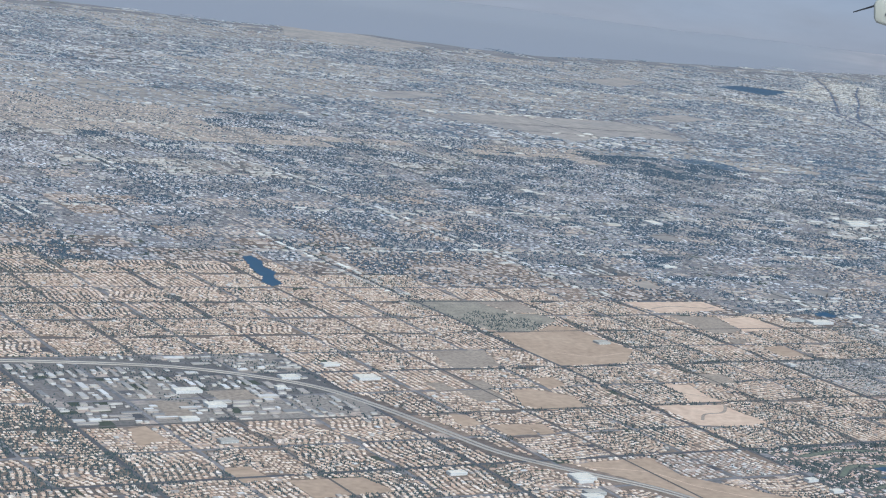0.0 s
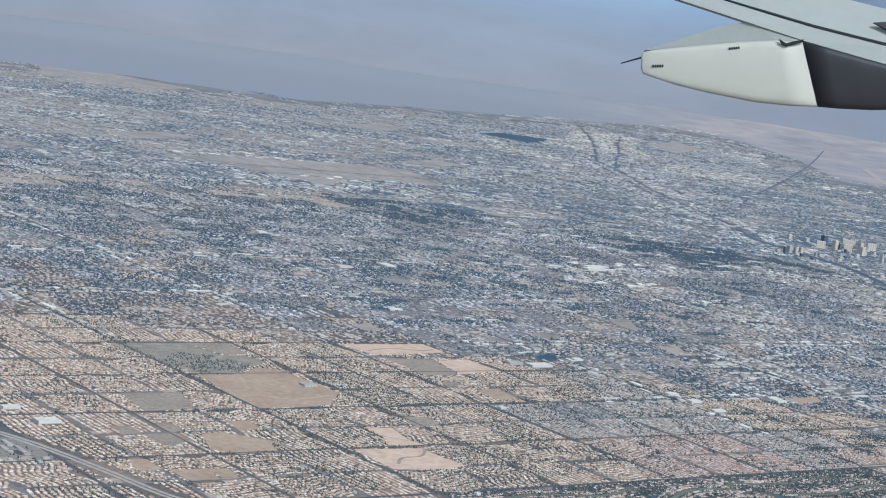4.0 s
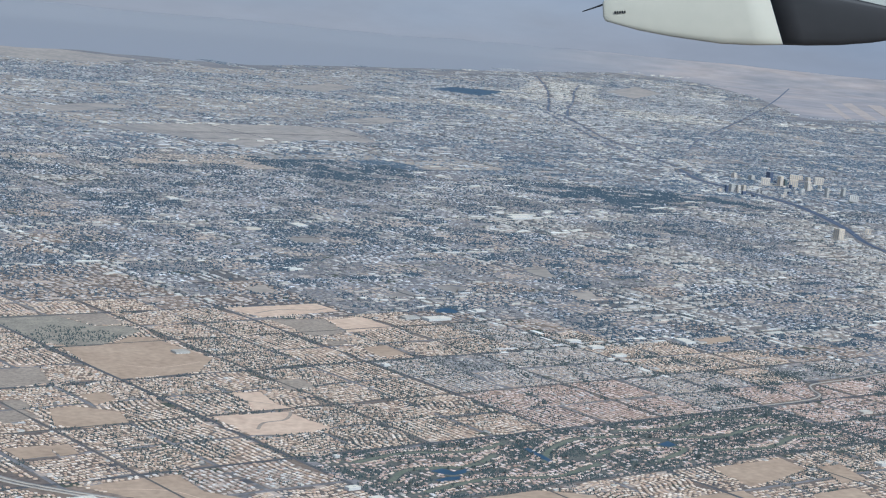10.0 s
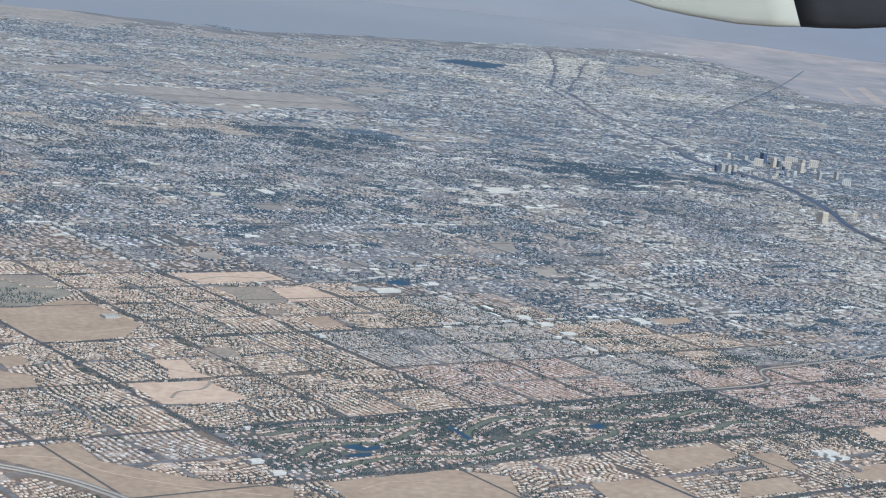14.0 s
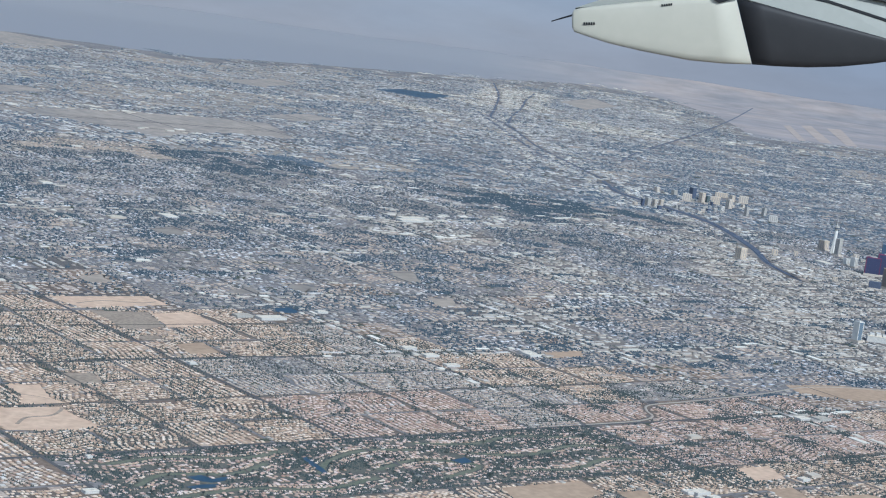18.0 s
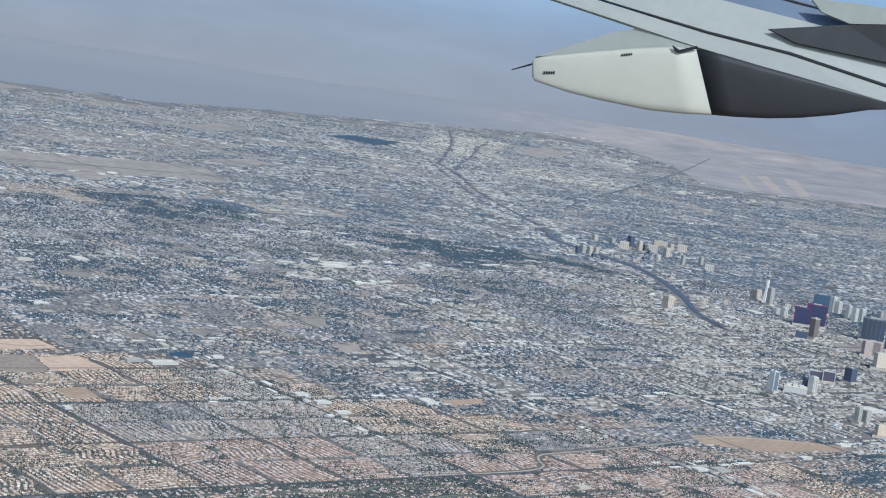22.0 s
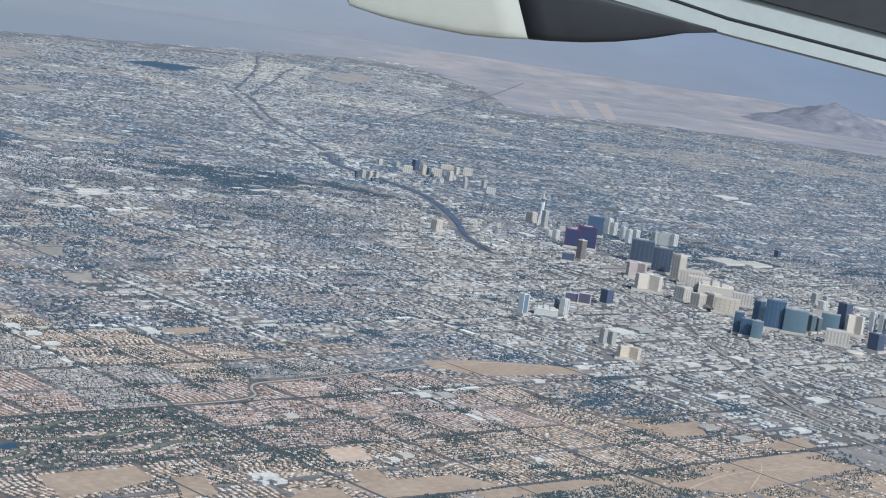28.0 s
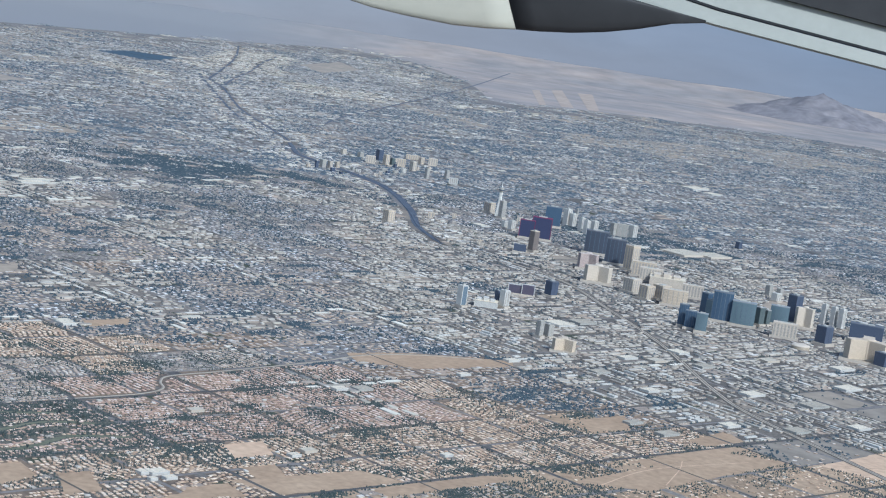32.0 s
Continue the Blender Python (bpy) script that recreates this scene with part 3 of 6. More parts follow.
TOWERS += [
    ('tower_block', 7.596, 2.716, 4.1, 3.9, 10.1, 0, 'sq', 'grey', 'grey residential tower among lower buildings'),
    ('tower_block', 7.638, 2.679, 9.2, 3.2, 10.2, -50, 'slab', 'grey', 'wide grey residential tower'),
    ('tower_block', 7.709, 2.654, 4.8, 4.5, 10.2, 0, 'sq', 'white', 'white residential tower beside a golf course'),
    ('hotel', 6.805, 2.157, 17.3, 6.9, 18.2, -50, 'curve', 'slate', 'curved dark bronze glass resort tower'),
    ('hotel', 6.654, 1.888, 14.0, 5.6, 19.4, -50, 'curve', 'slate', 'second curved dark bronze glass resort tower'),
    ('hotel', 6.605, 1.727, 7.8, 7.4, 18.7, 0, 'sq', 'cream', 'tall cream resort tower with domed roof'),
    ('hotel', 6.541, 1.581, 16.8, 5.9, 10.9, -51, 'slab', 'cream', 'wide cream resort tower with columns'),
    ('hotel', 6.299, 1.764, 14.3, 10.0, 11.7, -49, 'y', 'pink', 'pinkish three-winged hotel tower'),
    ('hotel', 6.033, 1.458, 18.3, 12.8, 12.0, -50, 'y', 'ivory', 'ivory three-winged hotel with gold windows'),
    ('hotel', 6.474, 1.474, 15.8, 5.5, 9.5, -51, 'slab', 'ivory', 'low ivory casino wing'),
    ('hotel', 6.042, 1.235, 8.9, 8.4, 9.9, 0, 'sq', 'ivory', 'ivory hotel tower with classical front'),
    ('hotel', 5.980, 1.087, 7.7, 7.3, 9.7, 0, 'sq', 'cream', 'cream hotel tower among lower buildings'),
    ('hotel', 6.074, 1.071, 8.8, 8.4, 10.2, 0, 'sq', 'cream', 'cream hotel tower with recessed windows'),
    ('hotel', 6.022, 0.943, 16.2, 6.5, 10.8, -52, 'curve', 'cream', 'curved cream resort tower with rows of windows'),
    ('hotel', 6.341, 1.088, 14.2, 5.0, 9.2, -53, 'slab', 'ivory', 'ivory hotel slab with dark window rows'),
]
TOWERS += [
    ('hotel', 6.475, 1.362, 24.3, 14.6, 10.3, -52, 'low', 'ivory', 'low casino roofs in ivory and cream'),
    ('hotel', 5.607, 0.557, 5.9, 2.4, 14.6, -52, 'curve', 'blue', 'blue glass condominium tower, curved'),
    ('hotel', 5.600, 0.505, 7.3, 2.9, 12.0, -53, 'curve', 'blue', 'blue glass condominium tower, curved and lower'),
    ('hotel', 5.595, 0.440, 6.9, 2.8, 12.6, -53, 'curve', 'teal', 'pale blue glass tower, curved'),
    ('hotel', 5.983, 0.722, 5.4, 5.1, 16.0, 0, 'sq', 'blue', 'tall blue glass tower'),
    ('hotel', 5.950, 0.666, 5.1, 4.8, 13.2, 0, 'sq', 'teal', 'pale teal glass tower'),
    ('hotel', 5.967, 0.616, 12.6, 5.0, 20.0, -54, 'curve', 'blue', 'very tall curved blue glass resort tower'),
    ('hotel', 6.132, 0.668, 4.1, 3.8, 10.7, 0, 'sq', 'blue', 'blue glass tower in a cluster'),
    ('hotel', 6.011, 0.523, 15.1, 6.0, 16.2, -54, 'curve', 'teal', 'broad curved teal glass resort tower'),
    ('hotel', 6.137, 0.522, 5.4, 5.1, 12.5, 0, 'sq', 'green', 'dark green glass hotel tower'),
    ('hotel', 6.185, 0.513, 4.0, 3.8, 10.7, 0, 'sq', 'green', 'dark green glass hotel tower, narrower'),
    ('hotel', 6.287, 0.513, 11.8, 4.7, 13.1, -55, 'curve', 'teal', 'curved teal glass hotel tower'),
    ('hotel', 6.442, 0.541, 7.2, 6.8, 19.1, 0, 'sq', 'navy', 'tall dark navy glass tower'),
    ('hotel', 6.391, 0.441, 11.8, 8.3, 13.9, -56, 'y', 'ivory', 'ivory three-winged hotel tower'),
    ('tower_block', 6.652, 0.507, 3.1, 2.9, 13.5, 0, 'sq', 'white', 'slim white residential tower'),
]
TOWERS += [
    ('tower_block', 6.664, 0.458, 3.1, 2.9, 13.1, 0, 'sq', 'white', 'slim white residential tower'),
    ('tower_block', 6.667, 0.412, 3.4, 3.2, 13.1, 0, 'sq', 'white', 'slim white residential tower'),
    ('hotel', 6.023, 0.286, 14.9, 5.2, 10.0, -55, 'slab', 'ivory', 'plain ivory theatre block'),
    ('hotel', 6.131, 0.143, 7.9, 7.4, 12.2, 0, 'sq', 'navy', 'dark blue twin-winged hotel'),
    ('hotel', 6.465, 0.136, 20.8, 7.3, 12.2, -58, 'slab', 'navy', 'dark navy glass slab hotel'),
    ('hotel', 6.035, -0.155, 26.1, 18.3, 13.7, -58, 'y', 'cream', 'golden cream three-winged resort'),
    ('hotel', 6.004, -0.262, 7.8, 7.4, 9.7, 0, 'sq', 'navy', 'dark hotel tower among lower buildings'),
    ('hotel', 4.645, 1.027, 4.2, 3.9, 13.5, 0, 'sq', 'split', 'blue glass condominium tower with white edge'),
    ('hotel', 4.881, 1.036, 2.8, 2.6, 9.6, 0, 'sq', 'navy', 'dark hotel tower among lower buildings'),
    ('hotel', 4.872, 0.985, 4.0, 3.8, 11.3, 0, 'sq', 'white', 'white-edged hotel tower among lower buildings'),
    ('hotel', 4.799, 1.023, 14.1, 8.4, 6.7, -47, 'low', 'white', 'low white casino building'),
    ('hotel', 5.220, 1.252, 8.5, 3.0, 6.3, -47, 'slab', 'maroon', 'maroon and blue glass hotel wing'),
    ('hotel', 5.256, 1.202, 7.8, 2.7, 7.4, -48, 'slab', 'maroon', 'maroon and blue glass hotel wing with white spine'),
    ('hotel', 5.393, 1.182, 6.1, 5.7, 10.4, 0, 'sq', 'navy', 'blue-purple glass hotel tower'),
    ('hotel', 4.564, 0.475, 3.3, 3.1, 9.9, 0, 'sq', 'grey', 'leaning grey apartment tower'),
]
TOWERS += [
    ('hotel', 4.616, 0.472, 4.2, 4.0, 7.9, 0, 'sq', 'grey', 'grey stepped hotel tower'),
    ('hotel', 4.472, 0.252, 12.5, 8.8, 7.3, -49, 'y', 'cream', 'cream hotel with gold-lit roof'),
    ('hotel', 6.002, 3.005, 6.6, 6.2, 9.7, 0, 'sq', 'cream', 'cream hotel standing alone beside a freeway'),
    ('office', 7.110, 4.954, 3.4, 3.2, 7.5, 0, 'sq', 'navy', 'dark downtown office block'),
    ('office', 7.182, 4.974, 5.7, 5.4, 8.6, 0, 'sq', 'grey', 'silver-grey downtown building among lower buildings'),
    ('office', 7.237, 4.960, 4.5, 4.3, 7.5, 0, 'sq', 'ivory', 'pale downtown building among lower buildings'),
    ('office', 7.310, 4.973, 4.6, 4.3, 7.0, 0, 'sq', 'cream', 'cream downtown block among lower buildings'),
    ('office', 7.891, 5.282, 11.3, 4.0, 8.5, -42, 'slab', 'ivory', 'pale downtown hotel slab'),
    ('office', 8.129, 5.456, 6.9, 6.5, 12.1, 0, 'sq', 'navy', 'dark blue downtown tower'),
    ('office', 7.978, 5.214, 6.0, 5.7, 11.9, 0, 'sq', 'cream', 'cream downtown hotel tower'),
    ('office', 8.046, 5.223, 4.4, 4.2, 8.5, 0, 'sq', 'green', 'dark glass downtown office'),
    ('office', 8.095, 5.183, 10.8, 3.8, 8.5, -43, 'slab', 'cream', 'golden downtown hotel slab'),
    ('office', 8.043, 5.000, 6.3, 6.0, 10.6, 0, 'sq', 'ivory', 'pale downtown tower among lower buildings'),
    ('office', 8.510, 5.286, 11.7, 4.1, 8.7, -44, 'slab', 'ivory', 'wide pale downtown office'),
    ('office', 7.854, 4.655, 4.2, 4.0, 10.9, 0, 'sq', 'grey', 'slim grey downtown tower'),
]
TOWERS += [
    ('office', 8.083, 4.693, 4.7, 4.4, 9.4, 0, 'sq', 'grey', 'grey downtown tower among lower buildings'),
    ('office', 7.909, 4.447, 9.8, 3.4, 7.0, -45, 'slab', 'white', 'white county building among lower buildings'),
    ('office', 7.978, 5.682, 5.7, 5.4, 5.8, 0, 'sq', 'ivory', 'small pale downtown building'),
    ('office', 8.566, 5.564, 17.0, 5.9, 5.3, -44, 'slab', 'cream', 'low cream downtown slab'),
    ('office', 8.032, 5.552, 6.1, 5.8, 5.8, 0, 'sq', 'grey', 'grey downtown garage among lower buildings'),
    ('office', 8.455, 5.352, 5.8, 5.4, 7.6, 0, 'sq', 'cream', 'cream downtown block among lower buildings'),
    ('hotel', 8.299, 2.294, 4.2, 4.0, 6.9, 0, 'sq', 'navy', 'dark tower east of a boulevard'),
    ('hotel', 6.981, 1.085, 4.2, 3.9, 8.4, 0, 'sq', 'grey', 'grey tower east of a boulevard'),
    ('hotel', 7.017, 1.041, 3.6, 3.4, 7.2, 0, 'sq', 'grey', 'grey hotel tower among lower buildings'),
    ('hotel', 6.896, 0.974, 4.7, 4.5, 6.2, 0, 'sq', 'white', 'white hotel tower among lower buildings'),
    ('hotel', 6.605, 1.471, 5.3, 5.0, 5.9, 0, 'sq', 'rust', 'brown hotel block among lower buildings'),
]
WAREHOUSES = [  # miles east and north, width, depth, surface
    (-1.113, 0.942, 8.8, 5.2, 'white'),
    (-1.523, 0.820, 11.7, 5.5, 'white'),
    (-1.503, 0.662, 8.2, 5.2, 'white'),
    (-1.646, 0.530, 7.3, 3.5, 'white'),
    (-1.202, 0.824, 4.8, 3.3, 'white'),
    (-1.629, 0.310, 7.3, 3.9, 'grey'),
    (-0.886, 1.080, 8.0, 3.7, 'white'),
    (-0.842, 0.911, 10.7, 6.3, 'white'),
    (-0.755, -0.170, 9.2, 6.6, 'white'),
    (-1.113, -0.072, 7.5, 3.1, 'white'),
    (-0.772, -0.197, 6.9, 4.2, 'white'),
    (-0.808, -0.300, 8.1, 4.6, 'grey'),
    (-0.836, -0.329, 8.0, 4.0, 'white'),
    (1.772, 1.576, 15.6, 6.9, 'white'),
    (1.671, 1.622, 10.0, 5.5, 'grey'),
    (2.080, 1.676, 6.9, 3.7, 'white'),
    (2.554, 0.924, 7.6, 7.0, 'white'),
    (1.787, -0.720, 7.7, 5.1, 'white'),
    (4.285, 3.952, 22.7, 8.8, 'white'),
    (2.648, 3.858, 10.0, 12.0, 'white'),
    (2.303, 3.771, 11.4, 6.8, 'tan'),
    (2.059, 1.068, 7.8, 4.6, 'white'),
    (2.071, 0.949, 8.6, 4.5, 'white'),
]
WAREHOUSES += [
    (2.054, 0.800, 8.4, 3.7, 'white'),
    (0.407, 1.305, 7.7, 5.2, 'grey'),
    (1.022, 0.924, 3.5, 3.2, 'white'),
    (0.121, -0.038, 2.2, 2.0, 'white'),
    (-0.026, -0.322, 5.3, 3.0, 'white'),
    (-0.025, -0.428, 5.2, 2.9, 'white'),
    (2.440, 4.797, 8.1, 8.2, 'white'),
    (2.564, 0.956, 7.7, 5.8, 'white'),
    (1.752, -0.710, 5.1, 3.7, 'white'),
    (1.791, -0.773, 5.0, 3.1, 'white'),
    (1.738, -0.769, 3.2, 2.4, 'white'),
    (2.300, -0.197, 6.9, 4.1, 'tan'),
    (3.085, -0.087, 9.4, 6.0, 'grey'),
    (2.997, -0.071, 7.5, 4.9, 'white'),
    (4.902, 0.669, 14.6, 13.2, 'white'),
    (5.066, 0.683, 14.8, 10.3, 'grey'),
    (4.315, -0.341, 9.3, 6.2, 'white'),
    (5.075, 0.142, 9.5, 9.4, 'white'),
    (6.679, 2.944, 9.8, 12.0, 'white'),
    (7.600, 2.160, 30.0, 24.8, 'ivory'),
    (7.769, 2.081, 26.9, 18.9, 'ivory'),
    (4.803, 0.039, 9.2, 7.3, 'tan'),
    (4.335, -0.066, 10.8, 6.5, 'grey'),
]
WAREHOUSES += [
    (4.969, -0.080, 11.5, 7.4, 'grey'),
    (4.760, -0.485, 13.1, 8.0, 'white'),
    (4.899, -0.679, 15.3, 9.4, 'grey'),
    (5.371, -0.514, 16.3, 9.1, 'white'),
    (4.439, -0.930, 12.2, 8.1, 'grey'),
    (4.775, -0.970, 10.6, 7.5, 'white'),
    (2.789, -0.815, 5.0, 3.1, 'white'),
    (2.369, -0.660, 6.5, 4.4, 'tan'),
    (2.293, -0.688, 4.8, 3.6, 'white'),
    (4.348, 4.033, 21.6, 8.0, 'white'),
    (4.268, 3.014, 8.5, 5.6, 'white'),
    (10.838, 4.672, 27.3, 17.3, 'white'),
    (10.734, 4.417, 17.9, 14.0, 'white'),
    (4.698, 0.101, 11.4, 5.8, 'white'),
    (4.068, 0.151, 8.6, 4.5, 'white'),
    (3.664, 0.005, 7.3, 3.5, 'white'),
    (3.831, -0.824, 11.4, 6.1, 'grey'),
    (4.206, -0.802, 10.0, 6.7, 'white'),
    (5.443, -0.059, 12.1, 7.4, 'tan'),
    (5.718, -0.248, 14.8, 8.5, 'white'),
    (3.822, -0.679, 9.7, 4.7, 'grey'),
]
BUILT = np.array([(r[1], r[2], (max(r[3], r[4]) * 0.62 + 1.0) / MI) for r in TOWERS] + [(r[0], r[1], (max(r[2], r[3]) * 0.55 + 0.6) / MI) for r in WAREHOUSES])

# ground
bm = bmesh.new()
bmesh.ops.create_grid(bm, x_segments=60, y_segments=60, size=5200)
me = bpy.data.meshes.new("ground")
bm.to_mesh(me)
bm.free()
me.materials.append(M_GROUND)
ground = tagged(new("ground", me), "greyish tan desert valley ground under the whole city", "ground", kind="structure")
ground.location = (1300, 1300, 0)
SURF = {"field": M_FIELD, "dun": M_FARSAND, "sand": M_SAND, "pale": M_PALE, "grey": M_GREYLOT}
for k, (outline, surf, words) in enumerate(LOTS):
    flat("open_lot", ragged(outline, 0.32 if surf in ("sand", "pale", "grey") else 1.5, k), 0.03 + 0.0008 * k, SURF[surf], words, "open lot")
for outline, words in LAKES:
    flat("lake", ragged(outline, 0.15, 5), 0.09, M_WATER, words, "lake")
flat("park_lawn", PARK, 0.028, M_PARK, "dry olive-brown park lawn with scattered trees", "park")
flat("golf_lawn", GOLF, 0.026, M_LAWN, "dark green golf course among houses", "golf course")

for points, wide, mat, words in (
    ([(-0.66, -0.08), (-0.50, -0.16), (-0.44, -0.30), (-0.30, -0.46), (-0.14, -0.58)], 0.7, M_PALE, "pale dirt track across a desert lot"),
    ([(-0.40, -0.42), (-0.28, -0.50), (-0.16, -0.52)], 0.5, M_PALE, "pale dirt track across a desert lot"),
    ([(0.08, 0.31), (0.14, 0.37), (0.22, 0.38), (0.27, 0.42), (0.30, 0.46)], 1.5, M_GREYLOT, "dark curved bank inside a sandy basin"),
    ([(0.16, 0.60), (0.24, 0.62), (0.31, 0.56)], 0.7, M_GREYLOT, "curved bank in a sandy lot"),
    ([(1.08, 1.86), (1.22, 1.90), (1.36, 1.86), (1.44, 1.88)], 1.5, M_GREYLOT, "spoil heap edge in a gravel pit"),
    ([(1.15, 1.30), (1.20, 1.36), (1.17, 1.44)], 1.6, M_SAND, "sandy mound in a gravel yard"),
    ([(0.12, -0.60), (0.25, -0.57), (0.42, -0.66)], 0.5, M_PALE, "pale dirt track across a desert lot"),
    ([(3.05, -1.20), (3.40, -1.12), (3.85, -1.16)], 0.6, M_PALE, "pale dirt track across a desert lot"),
    ([(3.30, -1.26), (3.50, -1.15), (3.60, -1.08)], 0.5, M_PALE, "pale dirt track across a desert lot"),
    ([(4.20, -1.30), (4.38, -1.38), (4.50, -1.30)], 0.6, M_SAND, "dirt track across a desert lot"),
    ([(0.10, 1.20), (0.22, 1.12), (0.40, 1.16)], 0.6, M_PALE, "pale dirt track across a wide field"),
):
    ribbon("dirt_track", smooth_line(points), wide, 0.0795, mat, words, "dirt track")

# arterial roads: every mile, and lesser ones every half mile
for k in range(-3, 12):
    ribbon("road", [(k, -1.7), (k, 13)], 1.9, 0.10, M_ROAD, "straight grey asphalt arterial road")
for k in range(-1, 13):
    ribbon("road", [(-3, k), (14, k)], 1.9, 0.11, M_ROAD, "straight grey asphalt arterial road")
for k in range(-3, 8):
    ribbon("road", [(k + 0.5, -1.7), (k + 0.5, 7)], 1.2, 0.08, M_STREET, "straight narrow asphalt road between houses")
for k in range(-2, 7):
    ribbon("road", [(-3, k + 0.5), (9, k + 0.5)], 1.3, 0.085, M_STREET, "straight narrow asphalt road between houses")
for line, words in ((FREEWAY, "pale concrete freeway curving through houses"), (INTERSTATE[INTERSTATE[:, 1] < 2.4], "wide concrete interstate freeway beside hotels"), (EASTWAY, "pale elevated freeway east of downtown")):
    near = line is FREEWAY
    for side in (-1, 1):
        ribbon("freeway", line, 1.9 if near else 1.15, 0.16, M_CONC, words, "freeway", offset=side * (1.45 if near else 0.8), thick=0.14)
for line in FAIRWAYS:
    ribbon("fairway", line, 2.4, 0.05, M_FAIR, "winding pale green golf fairway between trees", "fairway")
ribbon("flood_channel", WASH, 1.3, 0.14, M_CONC, "pale concrete flood channel winding between houses", "channel", thick=0.1)
ribbon("flood_channel", SPUR, 1.4, 0.14, M_CONC, "straight pale flood channel between houses", "channel", thick=0.1)
for line, words in ((RAILWAY, "dark railway yard running to the horizon"), (BRANCH, "dark branch railway line"), (PARALLEL, "dark rail corridor")):
    ribbon("railway", line, 3.4, 0.13, M_RAIL, words, "railway")


for line, wide in (([(4.2, 8.1), (5.2, 8.0), (6.1, 7.9)], 2.5), ([(4.1, 7.7), (5.0, 7.55), (5.9, 7.2)], 2.5)):
    ribbon("runway", smooth_line(line), wide, 0.115, M_STREET, "grey asphalt runway of a small airfield", "runway")
ribbon("road", HIGHWAY, 3.0, 0.16, M_RAIL, "straight dark highway crossing the far suburbs")
ribbon("freeway", INTERSTATE[INTERSTATE[:, 1] > 2.35], 2.0, 0.16, M_YARD, "dark asphalt interstate freeway beside a rail yard", "freeway", thick=0.14)
ribbon("road", INTERSTATE[INTERSTATE[:, 1] < 2.6], 4.6, 0.12, M_STREET, "worn asphalt shoulders of an interstate freeway")
ribbon("railway", DARKWAY, 8.0, 0.12, M_YARD, "broad dark rail yard beside the interstate", "railway", offset=2.4, taper=True)


# ---- houses, roofs and trees ----
rng = np.random.default_rng(7)
BUCKETS = {}


def put(key, place, size, turn):
    BUCKETS.setdefault(key, []).append((place, size, turn))


def clear(p):
    """Which of the points, in miles, are free to build on."""
    ok = np.ones(len(p), bool)
    if not len(p):
        return ok
    lo, hi = p.min(0), p.max(0)
    for outline, a0, a1 in OPEN:
        if (a1 > lo).all() and (a0 < hi).all():
            ok &= ~inside(p, outline)
    for x, y, r in BUILT[((BUILT[:, :2] > lo - 0.15) & (BUILT[:, :2] < hi + 0.15)).all(1)]:
        ok &= np.hypot(p[:, 0] - x, p[:, 1] - y) > r
    for line, reach in LINES:
        if (line.max(0) + reach > lo).all() and (line.min(0) - reach < hi).all():
            near = line[((line > lo - 0.6) & (line < hi + 0.6)).all(1)]
            if len(near) > 1:
                ok &= ~near_line(p, near, reach)
    return ok


OPEN = [(o, np.min(o, 0), np.max(o, 0)) for o, *_ in LOTS + LAKES]
TABLE = rng.uniform(-1, 1, (64, 64))


def waves(x, y):
    """Smooth noise from -1 to 1 over the plan."""
    x, y = np.asarray(x, float), np.asarray(y, float)
    i, j = np.floor(x).astype(int), np.floor(y).astype(int)
    u, v = x - i, y - j
    u, v = u * u * (3 - 2 * u), v * v * (3 - 2 * v)
    t = TABLE
    a, b = t[i % 64, j % 64], t[(i + 1) % 64, j % 64]
    c, d = t[i % 64, (j + 1) % 64], t[(i + 1) % 64, (j + 1) % 64]
    return (a * (1 - u) + b * u) * (1 - v) + (c * (1 - u) + d * u) * v


def fbm(x, y):
    return float(0.7 * waves(x + 9.3, y + 3.1) + 0.4 * waves(2.1 * x + 30, 2.1 * y + 17))


